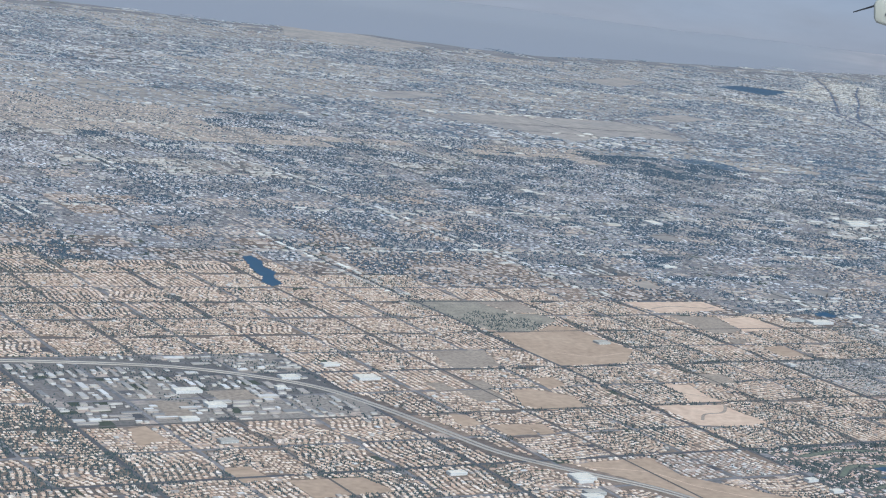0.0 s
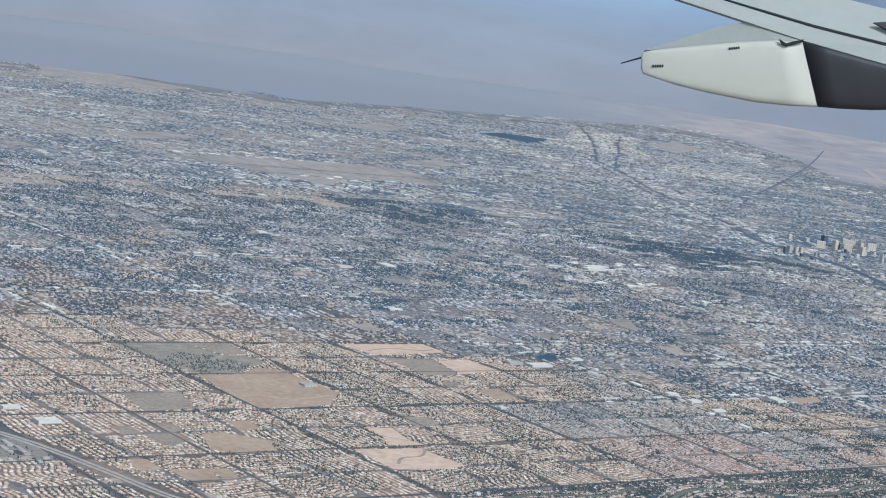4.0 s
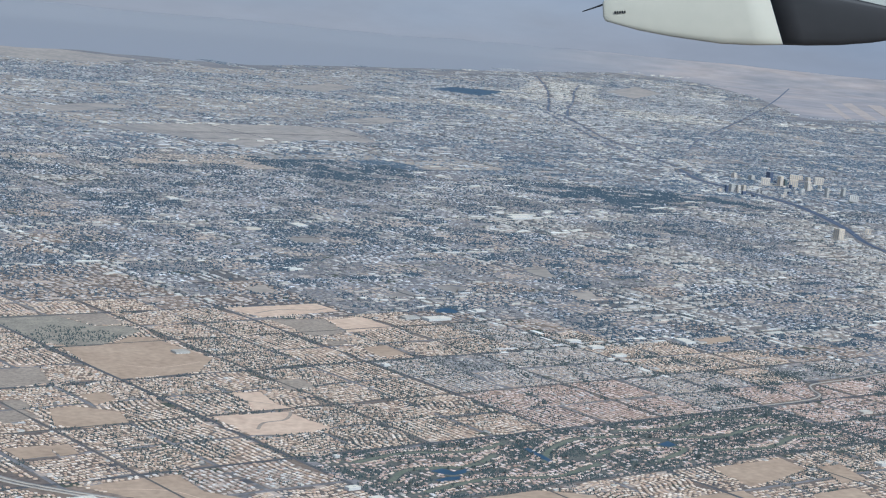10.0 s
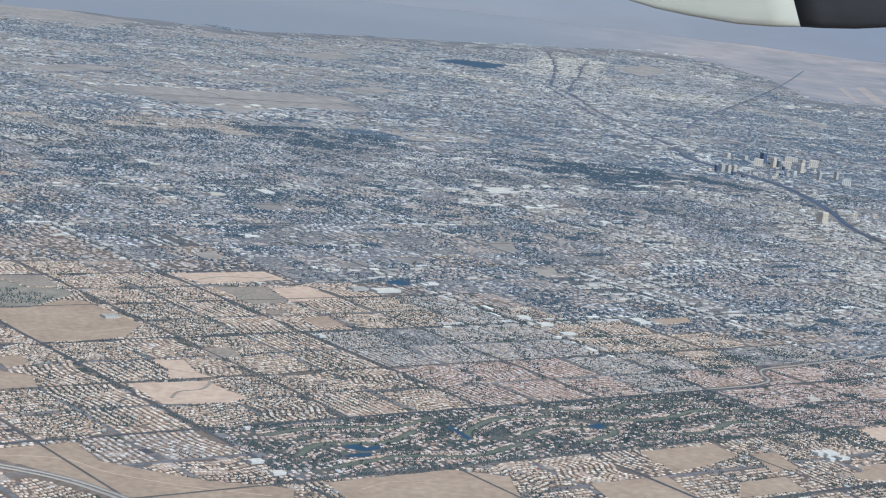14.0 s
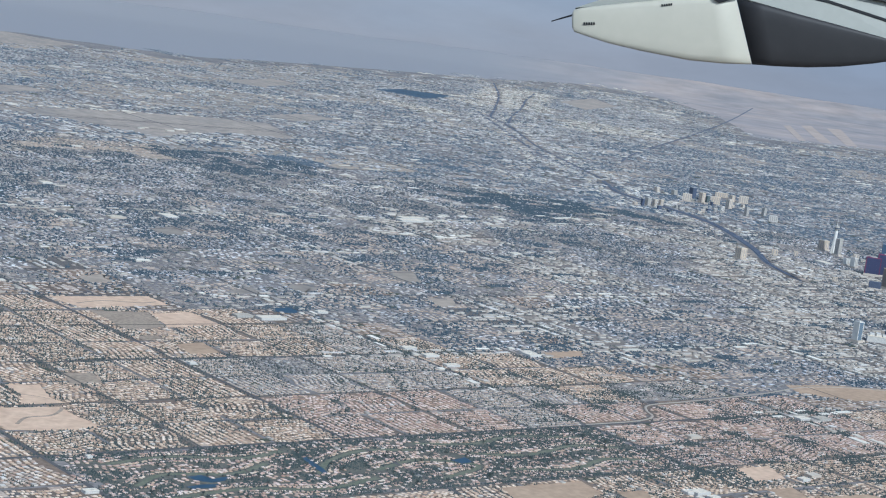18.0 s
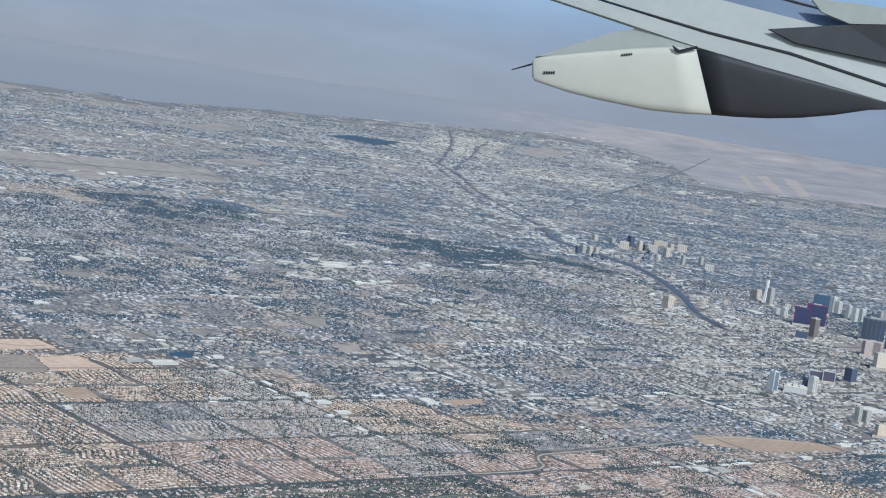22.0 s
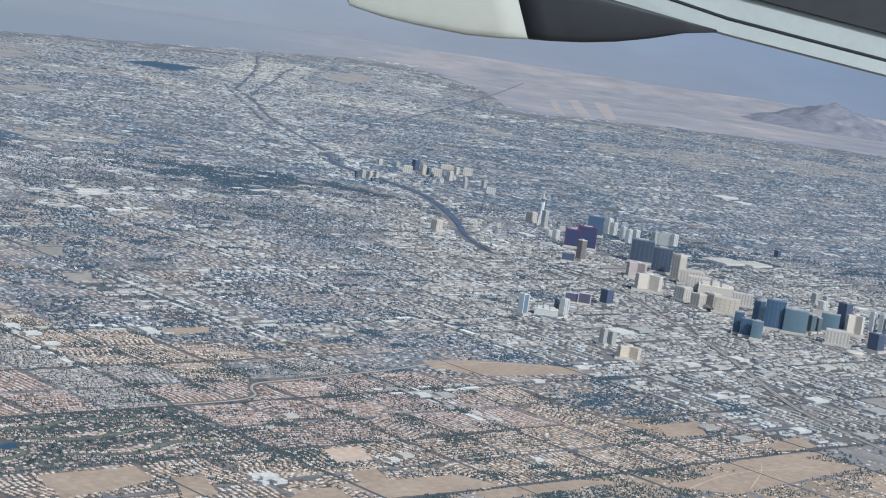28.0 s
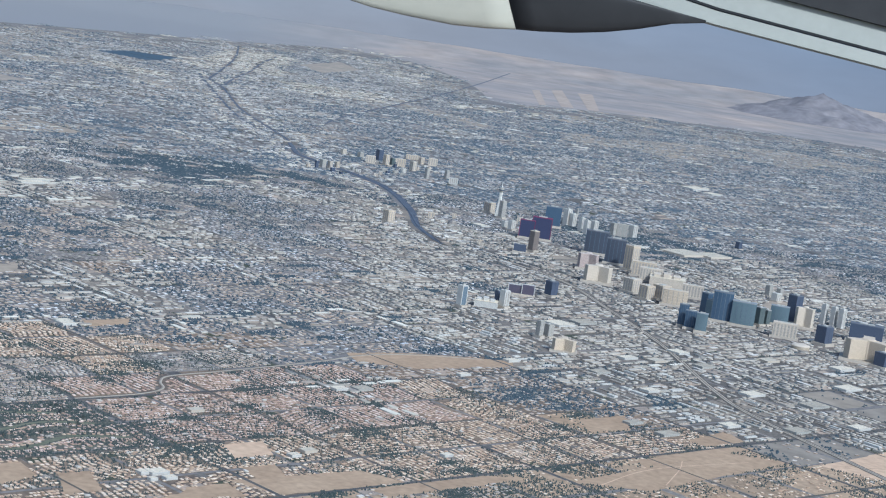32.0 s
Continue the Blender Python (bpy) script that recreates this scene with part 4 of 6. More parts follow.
def style(x, y):
    """What stands at a place: kind of roofs, how many trees, how much is bare."""
    n1, n2 = fbm(x * 1.1, y * 1.1), fbm(x * 0.8 + 40, y * 0.8)
    if 0.03 < x < 1.98 and -0.49 < y < -0.02:
        return "golf", 3.0, 0.5
    if x < -1.97 and y < 1.15:
        return "tile", 2.6, 0.15
    if -1.95 < x < -1.08 and 0.45 < y < 1.2:
        return "flat", 0.9, 0.38
    if 0.58 < x < 0.98 and -0.82 < y < -0.54:
        return "tile", 0.5, 0.02
    if -1.6 < x < 0.3 and 2.4 < y < 3.3 and n1 > -0.3:
        return "tile", 2.7, 0.2
    if y < -0.97 and 1.9 < x < 4.5:
        return ("bare", 1.3 + n2, 0.72) if n1 < 0.45 else ("shingle", 2.2, 0.5)
    if y < -0.5:
        if x > 4.0:
            return ("flat", 0.3, 0.12) if n1 > -0.35 else ("bare", 0.1, 0.85)
        if n1 < (-0.2 if x < 2.0 or x > 3.6 or y < -1.1 else -0.55):
            return "bare", 0.9, 0.8
        return ("tile", 1.3, 0.15) if n2 > -0.1 else ("flat", 0.6, 0.45) if n1 > 0.4 else ("pink", 1.7, 0.3)
    if 3.9 < x < 7.9 and y < 3.9 and y < 0.9 + (x - 3.9) * 1.2:
        if x > 7.0 and 1.9 < y < 3.1:
            return "shingle", 3.2, 0.5
        if x > 6.9 - 0.1 * y and n1 < 0.25:
            return "shingle", 1.7, 0.15
        return ("flat", 0.55 + 0.3 * n2, 0.12) if n1 > -0.3 or y < 1.2 else ("shingle", 1.4, 0.2)
    if 5.2 < x < 6.7 and 3.9 < y < 5.3 or 3.9 < x < 5.2 and 5.4 < y < 6.6:
        return "shingle", 6.0, 0.5
    if 9.5 < x < 17 and y > 9.0 and abs(y - 0.96 * x - 0.5) < 2.6:
        if 12.0 < x < 14.6 and abs(y - x - 0.3) < 0.7:
            return "white", 0.5, 0.2
        return ("white" if n1 > 0.4 else "flat", 0.6, 0.2) if n1 > -0.15 else ("shingle", 1.4, 0.15)
    if x > 7.4 and y < 6.3:
        return ("flat", 0.9, 0.3) if n1 > 0.62 else ("shingle", 2.3 + 1.0 * n2, 0.1)
    if y > 6.3 + 0.5 * n1:
        if n2 > (0.02 if x < 9.5 else 0.3):
            return "bare", 0.4, 0.35
        return ("flat", 0.8, 0.3) if n1 > 0.3 else ("shingle", 1.6 + 1.5 * n2 + (0.7 if x > 9 else 0), 0.12)
    if x < 0.9 + 0.3 * n1 and y < 2.3 + 0.9 * n2:
        return "tile", 1.45 + 0.6 * n2, 0.06
    if 0.9 < x < 2.05 and y < 1.0:
        return ("pink" if y < 0.4 and x < 1.75 else "shingle" if n2 > -0.3 else "tile"), 1.2 + 0.3 * n2, 0.05
    if 2.0 < x < 3.9 and y < 0.2:
        return ("pink" if n1 > -0.1 else "shingle" if n2 > 0.35 else "tile"), 1.7, 0.06
    if x < 1.5 + 0.3 * n1 and y < 2.0 + 0.6 * n2:
        return "tile", 1.2, 0.1
    if n1 > 0.5:
        return "flat", 0.9, 0.25
    if n2 < -0.35 and y < 3.0 and x < 4.0 or x < 4.2 and rng.random() < 0.6 * min(1.0, 1.55 - 0.24 * y - 0.1 * x):
        return "tile", 1.6 + 0.5 * n2, 0.08
    return "shingle", 1.75 + 1.3 * n2, 0.08


def in_view(x, y):
    """The part of the valley that lies ahead of the flight line."""
    return (x * MI + 535) > math.tan(radians(17.5)) * (y * MI + 575) - 30 and (x * MI + 171) < math.tan(radians(61.5)) * (y * MI + 635) + 60


EDGE = [(15, 3150), (24, 3100), (29, 3090), (32, 3150), (35, 3340), (38.5, 3520), (41, 3700), (43, 3930), (45, 3930), (46.5, 3740), (47.8, 3430), (48.6, 3080), (50, 3140), (52, 3270), (56, 3380), (65, 3500)]


def town_edge(x, y):
    """How far the town reaches, by bearing from the flight line."""
    return float(np.interp(math.degrees(math.atan2(x * MI + 350, y * MI + 600)), [k[0] for k in EDGE], [k[1] for k in EDGE]))


SHEDS = []  # the larger industrial buildings, likewise
SINGLE = []  # the nearest houses, which stand as things of their own


def stand(p):
    return np.concatenate([p * MI, np.zeros((len(p), 1))], 1)


CELL = 0.25
for ix in range(-14, 92):
    for iy in range(-8, 72):
        x0, y0 = ix * CELL, iy * CELL
        cx, cy = x0 + CELL / 2, y0 + CELL / 2
        far = math.hypot(cx * MI + 350, cy * MI + 600)
        if not in_view(cx, cy) or far > town_edge(cx, cy) + 110 * fbm(cx * 0.6, cy * 0.6) or cy < -1.75:
            continue
        kind, trees, bare = style(cx, cy)
        if far > town_edge(cx, cy) - 170 and rng.random() < 0.45:
            continue
        if far > town_edge(cx, cy) - 330 and rng.random() < 0.45:
            kind, trees, bare = ("bare", 0.3, 0.6) if rng.random() < 0.6 else ("flat", 0.3, 0.45)
        lod = 0 if far < 1000 else 1 if far < 1750 else 2
        along = rng.random() < 0.5
        size = CELL * MI
        margin = (1.9, 2.2, 2.6)[lod]
        if kind in ("flat", "white"):
            # long low buildings in rows, with car parks between
            street = rng.uniform(3.6, 5.6) * (1, 1.05, 1.6)[lod]
            U, V, L, B = [], [], [], []
            for v in np.arange(margin + street * 0.35, size - margin, street):
                u = margin * 0.8
                while u < size - margin:
                    length = rng.choice((1.6, 2.4, 3.4, 5.0, 8.0)) * rng.uniform(0.8, 1.2) * (1, 1.0, 1.4)[lod]
                    length = min(length, size - margin * 0.5 - u)
                    if length > 1.2:
                        U.append(u + length / 2), V.append(v + rng.normal(0, 0.3)), L.append(length), B.append(street * rng.uniform(0.28, 0.62))
                    u += length + rng.uniform(0.5, 2.4)
            U, V, L, B = (np.array(k) for k in (U, V, L, B))
            n = len(U)
            P = np.stack([U, V] if along else [V, U], 1) / MI + (x0, y0)
            keep = (rng.random(n) > bare) & clear(P)
            dims = np.stack([L, B, rng.uniform(0.4, 0.85, n)], 1)
            spin_by = 0.0 if along else math.pi / 2
            if 3.8 < cx < 5.6 and -1.6 < cy < 0.7:
                large = keep & (dims[:, 0] * dims[:, 1] > 7.5)
                if len(SHEDS) < 270:
                    SHEDS += [(*p, *d, spin_by) for p, d in zip(P[large], dims[large])]
                    keep = keep & ~large
            put((kind, lod), stand(P)[keep], dims[keep], np.full(keep.sum(), spin_by))
        else:
            pitch, row, street = ((1.55, 2.95, 5.5), (2.6, 4.5, 8.3), (5.4, 7.2, 13.4))[lod]
            bend = rng.uniform(0.6, 3.0) if lod < 2 and rng.random() < 0.6 else 0
            ph, wave = rng.uniform(0, 6), rng.uniform(0.12, 0.3)
            rows = np.arange(margin, size - margin - row * 0.4, street)
            vs = np.concatenate([rows, rows + row])
            vs = vs[vs < size - margin * 0.7]
            us = np.arange(margin, size - margin * 0.8, pitch)
            U, V = (k.ravel() for k in np.meshgrid(us, vs))
            n = len(U)
            U = U + rng.normal(0, (0.13, 0.3, 0.3)[lod] * pitch, n)
            V = V + rng.normal(0, (0.10, 0.26, 0.22)[lod] * pitch, n) + bend * np.sin(U * wave + ph)
            P = np.stack([U, V] if along else [V, U], 1) / MI + (x0, y0)
            keep = (rng.random(n) > bare + (0.03, 0.14, 0.1)[lod]) & clear(P) & ~inside(P, PARK)
            key = {"golf": "pink", "bare": "tile" if lod < 2 else "shingle"}.get(kind, kind)
            if key == "shingle":
                key = rng.choice(("shingle", "pale_shingle", "dark_shingle"), p=(0.4, 0.28, 0.32))
            dims = np.stack([rng.uniform(0.5, 0.76, n) * pitch, rng.uniform(0.8, 1.25, n) * (1.3, 1.75, 2.6)[lod], rng.uniform(0.34, 0.58, n) * (1, 1.0, 1.0)[lod]], 1)
            turn = np.full(n, 0.0 if along else math.pi / 2) + rng.normal(0, 0.05, n)
            big = rng.random(n) < (0.07 if "shingle" in key else 0.02)
            m = keep & ~big
            if kind in ("tile", "pink") and lod == 0 and len(SINGLE) < 290 and (-0.5 < cx < 0.0 and -0.3 < cy < 0.0 or 0.9 < cx < 1.8 and -1.0 < cy < -0.5):
                SINGLE += [(*a, *b, c) for a, b, c in zip(P[m], dims[m], turn[m])]
            else:
                put((key, lod), stand(P)[m], dims[m], turn[m])
            m = keep & big
            put(("flat", lod), stand(P)[m], (dims * (rng.choice((1.3, 1.7, 2.4)), 1.25, 1.0))[m], turn[m])
        # yards, car parks, gravel and lawns under the roofs
        if kind in ("flat", "white"):
            put(("asphalt", lod), np.array([[cx * MI, cy * MI, 0.0]]), np.array([[size - 2, size - 2, 0.012]]), np.zeros(1))
        elif kind in ("tile", "pink") and (cx + 0.8 * cy < 3.4 + 0.8 * fbm(cx * 2 + 7, cy * 2) + rng.normal(0, 0.7) or cy < 0.3):
            put(("soil", lod), np.array([[cx * MI, cy * MI, 0.0]]), np.array([[size - 2, size - 2, 0.012]]), np.zeros(1))
        elif kind == "bare" or cy < -0.5 and lod == 0:
            put(("sand", lod), np.array([[cx * MI, cy * MI, 0.0]]), np.array([[size - rng.uniform(1, 5), size - rng.uniform(1, 5), 0.012]]), np.zeros(1))
        if kind not in ("golf", "bare"):
            k = (4, 3, 2)[lod]
            g = (np.stack(np.meshgrid(np.arange(k), np.arange(k)), -1).reshape(-1, 2) + rng.uniform(0.3, 0.7, (k * k, 2))) * CELL / k + (x0, y0)
            g = g[(rng.random(len(g)) < (0.42 if kind == "flat" else 0.4)) & clear(g) & ~inside(g, PARK)]
            n = len(g)
            put(("patch", lod), stand(g), np.stack([rng.uniform(0.5, 1.0, n) * size / k, rng.uniform(0.4, 0.9, n) * size / k, rng.uniform(0.015, 0.028, n)], 1), np.zeros(n))
        # trees
        nt = int(size * size * (0.26, 0.078, 0.021)[lod] * max(0.05, trees) * (max(0.2, 1.2 + 1.25 * fbm(cx * 1.7 + 60, cy * 1.7)) if kind != "golf" else 1.65))
        tp = rng.uniform(0.4, size - 0.4, (nt, 2)) / MI + (x0, y0)
        if nt:
            dense = 0.8 * waves(tp[:, 0] * 12, tp[:, 1] * 9) + 0.9 * waves(tp[:, 0] * 5, tp[:, 1] * 3.5 + 11)
            if kind == "golf":
                dense = 0.75 - 2.2 * np.abs(waves(tp[:, 0] * 7, tp[:, 1] * 13) + 0.35 * waves(tp[:, 0] * 19, tp[:, 1] * 23)) + 1.0 * (tp[:, 1] > -0.05) + 0.3 * (tp[:, 0] > 1.3)
            tp = tp[dense + rng.uniform(-0.3, 0.3, nt) > (0.0 if kind != "shingle" else -0.12)]
        tp = tp[clear(tp)]
        tp = tp[~inside(tp, PARK) | (np.hypot((tp[:, 0] - 0.18) / 0.17, (tp[:, 1] - 1.63) / 0.16) < 1 + 0.4 * waves(tp[:, 0] * 22, tp[:, 1] * 22))]
        nt = len(tp)
        s = rng.uniform(0.5, 1.4, nt) * (0.70, 1.5, 3.0)[lod]
        put(("tree", lod), stand(tp), np.stack([s, s * rng.uniform(0.8, 1.2, nt), rng.uniform(0.5, 0.9, nt) * (1, 1.1, 1.2)[lod]], 1), rng.uniform(0, 6.28, nt))

# shops and offices along the larger roads
for k in range(-2, 13):
    for vertical in (0, 1):
        for side in (-1, 1):
            run = -1.5
            while run < 12:
                length = rng.choice((1.8, 2.6, 3.8, 6.0, 8.5)) * rng.uniform(0.8, 1.3)
                off = k + side * (3.4 + rng.uniform(0, 1.2)) / MI
                c = np.array([[off, run]] if vertical else [[run, off]])
                run += (length + rng.uniform(0.8, 10.0)) / MI
                x, y = c[0]
                if y < -0.45 or x < 1.6 and y < 2.1 or waves(x * 1.3 + 5, y * 1.3) < 0.1 or not in_view(x, y) or not clear(c)[0]:
                    continue
                lod = 1 if math.hypot(x * MI + 350, y * MI + 600) < 1750 else 2
                put(("white" if rng.random() < 0.4 else "flat", lod), stand(c), np.array([[length, rng.uniform(1.8, 3.8), rng.uniform(0.55, 0.9)]]), np.array([math.pi / 2 if vertical else 0.0]))

# rows of trees along the larger roads
for k in range(-2, 8):
    for vertical in (0, 1):
        n = 560
        run = rng.uniform(-1.6, 6.5, n)
        side = k + rng.choice((-1, 1), n) * rng.uniform(0.011, 0.018, n)
        p = np.stack([side, run] if vertical else [run, side], 1)
        gap = waves(run * 4 + 7 * k, np.full(n, 3.0 * vertical + k))
        p = p[(gap > -0.15) & np.array([in_view(*q) and q[1] > -1.6 for q in p])]
        p = p[clear(p)]
        s = rng.uniform(0.8, 1.5, len(p))
        put(("tree", 0), stand(p), np.stack([s, s, rng.uniform(0.5, 0.9, len(p))], 1), rng.uniform(0, 6.28, len(p)))

# winding tree-lined avenues among the houses
for points, n in (([(1.46, 0.72), (1.42, 0.60), (1.30, 0.46), (1.23, 0.36), (1.23, 0.28)], 130), ([(1.72, 0.74), (1.66, 0.60), (1.58, 0.44), (1.48, 0.26)], 130), ([(1.44, 0.72), (1.52, 0.80), (1.64, 0.80), (1.72, 0.74)], 80),
                  ([(0.30, 0.12), (0.24, 0.02), (0.10, -0.02)], 50), ([(-0.12, 0.30), (-0.18, 0.20), (-0.16, 0.08)], 60), ([(-2.6, 0.95), (-2.3, 0.62), (-2.2, 0.3), (-2.0, 0.02)], 260), ([(-2.5, 1.1), (-2.15, 0.80), (-2.08, 0.45), (-1.98, 0.2)], 220),
                  ([(-1.5, 2.9), (-1.1, 3.0), (-0.7, 2.9), (-0.4, 3.0)], 220), ([(-1.3, 2.6), (-0.9, 2.55), (-0.6, 2.65)], 160), ([(-1.9, 3.5), (-1.75, 3.0), (-1.85, 2.7)], 160)):
    line = smooth_line(points)
    ribbon("road", line, 1.1, 0.095, M_STREET, "winding tree-lined street among houses")
    at = rng.uniform(0, len(line) - 1, n)
    p = np.stack([np.interp(at, np.arange(len(line)), line[:, k]) for k in (0, 1)], 1) + rng.normal(0, 0.011, (n, 2))
    s = rng.uniform(0.7, 1.5, n)
    put(("tree", 0), stand(p), np.stack([s, s, rng.uniform(0.5, 0.9, n)], 1), rng.uniform(0, 6.28, n))

# homes in winding rows beside the fairways
home = np.random.default_rng(17)
for line in FAIRWAYS:
    d = np.gradient(line, axis=0)
    d /= np.linalg.norm(d, axis=1)[:, None]
    run = np.concatenate([[0], np.cumsum(np.linalg.norm(np.diff(line, axis=0), axis=1))])
    for off in (-0.040, -0.022, 0.022, 0.040):
        u = np.arange(0.01, run[-1], 0.0135)
        u = u + home.normal(0, 0.0012, len(u))
        p = np.stack([np.interp(u, run, line[:, 0]), np.interp(u, run, line[:, 1])], 1)
        t = np.stack([np.interp(u, run, d[:, 0]), np.interp(u, run, d[:, 1])], 1)
        p = p + np.stack([-t[:, 1], t[:, 0]], 1) * (off + home.normal(0, 0.0015, len(u))[:, None])
        keep = clear(p) & inside(p, GOLF) & (waves(p[:, 0] * 9 + 3, p[:, 1] * 15) > -0.5) & (home.random(len(u)) > 0.1)
        p, t = p[keep], t[keep]
        n = len(p)
        put(("pink" if abs(off) > 0.03 else "tile", 0), stand(p), np.stack([home.uniform(0.95, 1.35, n), home.uniform(1.0, 1.5, n), home.uniform(0.34, 0.5, n)], 1), np.arctan2(t[:, 1], t[:, 0]))

# hangars at the airfield, and wide bright roofs
hang = np.random.default_rng(5)
for x, y, count, wide, deep in ((4.53, 8.56, 10, 0.5, 0.04), (5.2, 8.62, 8, 0.5, 0.03), (4.75, 7.55, 8, 0.25, 0.12), (5.1, 7.1, 8, 0.4, 0.08), (13.3, 13.45, 26, 0.75, 0.75), (4.27, 4.02, 7, 0.3, 0.06), (4.05, 3.5, 7, 0.3, 0.06),
                                (4.86, 4.15, 6, 0.3, 0.05), (5.82, 4.26, 6, 0.3, 0.05), (5.1, 5.2, 7, 0.4, 0.05), (10.4, 4.6, 10, 0.8, 0.2), (9.4, 6.2, 8, 0.6, 0.1), (11.5, 7.2, 10, 0.9, 0.2), (6.9, 10.6, 10, 1.0, 0.2), (8.6, 11.0, 10, 1.0, 0.2)):
    p = np.stack([x + hang.uniform(-wide, wide, count), y + hang.uniform(-deep, deep, count)], 1)
    if x > 13:
        p[:, 1] = p[:, 0] + 0.45 + hang.uniform(-0.28, 0.28, count) * (p[:, 0] - 11.8) / 2
        p = p[clear(p)]
        count = len(p)
    put(("white", 2), stand(p), np.stack([hang.uniform(5, 11, count), hang.uniform(3, 6, count), hang.uniform(0.7, 1.1, count)], 1), np.full(count, 0.0))

# shopping centres, schools and sheds with wide roofs and dark car parks
mall = np.random.default_rng(77)
count = 0
while count < 420:
    x, y = mall.uniform(0.9, 15.5), mall.uniform(0.1, 13.5)
    c = np.array([[x, y]])
    far = math.hypot(x * MI + 350, y * MI + 600)
    if not in_view(x, y) or x < 2.0 and y < 2.0 or far > town_edge(x, y) - 60 or waves(x * 0.9 + 3, y * 0.9 + 8) < -0.45 or not clear(c)[0]:
        continue
    count += 1
    grow_by = 1.0 if far < 1500 else 1.35 if far < 2300 else 1.8
    rows_n = mall.integers(1, 4)
    put(("asphalt", 1), stand(c), np.array([[mall.uniform(8, 13) * grow_by, mall.uniform(4, 7) * grow_by, 0.02]]), np.zeros(1))
    for k in range(rows_n):
        q = c + np.array([[mall.uniform(-3, 3), (k - rows_n / 2 + 0.5) * 2.9]]) * grow_by / MI
        put(("white" if mall.random() < 0.6 else "flat", 1 if far < 1750 else 2), stand(q), np.array([[mall.uniform(3.5, 10) * grow_by, mall.uniform(1.2, 2.4) * grow_by, mall.uniform(0.6, 0.9)]]), np.zeros(1))

# sheds beside the railways
for line in (RAILWAY, BRANCH, PARALLEL, DARKWAY):
    d = np.gradient(line, axis=0)
    d /= np.linalg.norm(d, axis=1)[:, None]
    for k in range(6 * len(line)):
        i = mall.integers(0, len(line))
        off = mall.choice((-1, 1)) * mall.uniform(0.07, 0.24)
        q = (line[i] + d[i] * mall.uniform(-0.12, 0.12) + np.array([-d[i, 1], d[i, 0]]) * off)[None]
        if in_view(*q[0]) and clear(q)[0]:
            put(("white" if mall.random() < 0.55 else "flat", 2), stand(q), np.array([[mall.uniform(3, 9), mall.uniform(1.5, 3.2), mall.uniform(0.6, 0.9)]]), np.array([0.0 if mall.random() < 0.5 else math.atan2(d[i, 1], d[i, 0])]))

# pale sheds at the far north-eastern edge
for x, y, count, wide, deep in ((18.9, 16.9, 40, 0.9, 0.5), (15.9, 13.4, 30, 0.6, 0.3), (13.7, 9.6, 26, 0.7, 0.3), (16.8, 15.2, 26, 0.9, 0.5)):
    q = np.stack([x + mall.uniform(-wide, wide, count), y + mall.uniform(-deep, deep, count)], 1)
    put(("white", 2), stand(q) + (0, 0, 0.06), np.stack([mall.uniform(5, 15, count), mall.uniform(3, 6, count), mall.uniform(0.8, 1.3, count)], 1), np.full(count, 0.0))

# a wall of trees along the golf course's south road
q = np.stack([mall.uniform(0.03, 2.0, 420), -0.487 + mall.normal(0, 0.003, 420)], 1)
size = mall.uniform(0.7, 1.2, 420)
put(("tree", 0), stand(q), np.stack([size, size, mall.uniform(0.5, 0.8, 420)], 1), mall.uniform(0, 6.28, 420))

# groves, school yards and shaded estates
GROVES = [(1.99, 1.76), (3.02, 2.06), (4.84, 4.09), (5.61, 3.7), (2.82, 1.04), (3.08, 0.89), (3.93, 1.1), (2.99, 0.03), (3.44, 1.01), (3.09, 2.79), (2.35, 2.48), (3.81, 3.44), (3.89, 1.52),
          (3.51, 0.59), (1.93, 0.08), (1.66, -0.08), (4.75, 1.35), (3.32, 2.56), (2.05, 2.45), (1.89, 2.84), (3.68, 2.59), (4.14, 2.49), (2.03, 1.01), (2.13, -0.1), (2.31, 0.26), (1.7, 2.44),
          (2.51, -0.18), (2.09, -0.57), (2.08, -0.65), (2.64, -0.70), (2.1, -0.39), (2.34, -0.48), (2.70, -0.55), (3.12, 0.02), (7.6, 2.45), (7.8, 2.3)]
GROVES += [(0.78, -0.12), (0.66, -0.20), (0.78, -0.24), (0.68, -0.34), (0.68, -0.42), (1.60, -0.07), (1.75, -0.08), (1.88, -0.10), (1.70, -0.15), (1.90, -0.17), (0.12, -0.20), (0.45, -0.33), (7.3, 1.9), (7.5, 2.0), (7.2, 2.05), (7.4, 2.2), (7.9, 2.55), (8.1, 2.75), (8.3, 2.7), (8.0, 2.9), (7.7, 2.6), (7.25, 1.7)]
grow = np.random.default_rng(31)
GROVES += [(a, b) for a, b in zip(grow.uniform(1.6, 9.5, 150), grow.uniform(-0.4, 8.0, 150)) if in_view(a, b) and not (a < 2.2 and b < 2)]
GROVES += [(a, b) for a, b in zip(grow.uniform(2.0, 4.3, 60), grow.uniform(-1.15, 0.9, 60)) if in_view(a, b)]
for x, y in GROVES:
    far = math.hypot(x * MI + 350, y * MI + 600)
    lod = 0 if far < 1000 else 1 if far < 1750 else 2
    n = (150, 130, 80)[lod]
    wide, deep = grow.uniform(0.04, 0.10), grow.uniform(0.02, 0.05)
    p = np.stack([x + grow.normal(0, wide * 0.6, n), y + grow.normal(0, deep * 0.6, n)], 1)
    p = p[clear(p)]
    size = grow.uniform(0.7, 1.5, len(p)) * (0.9, 1.4, 2.4)[lod]
    put(("tree", lod), stand(p), np.stack([size, size, grow.uniform(0.5, 0.9, len(p)) * (1, 1.1, 1.2)[lod]], 1), grow.uniform(0, 6.28, len(p)))

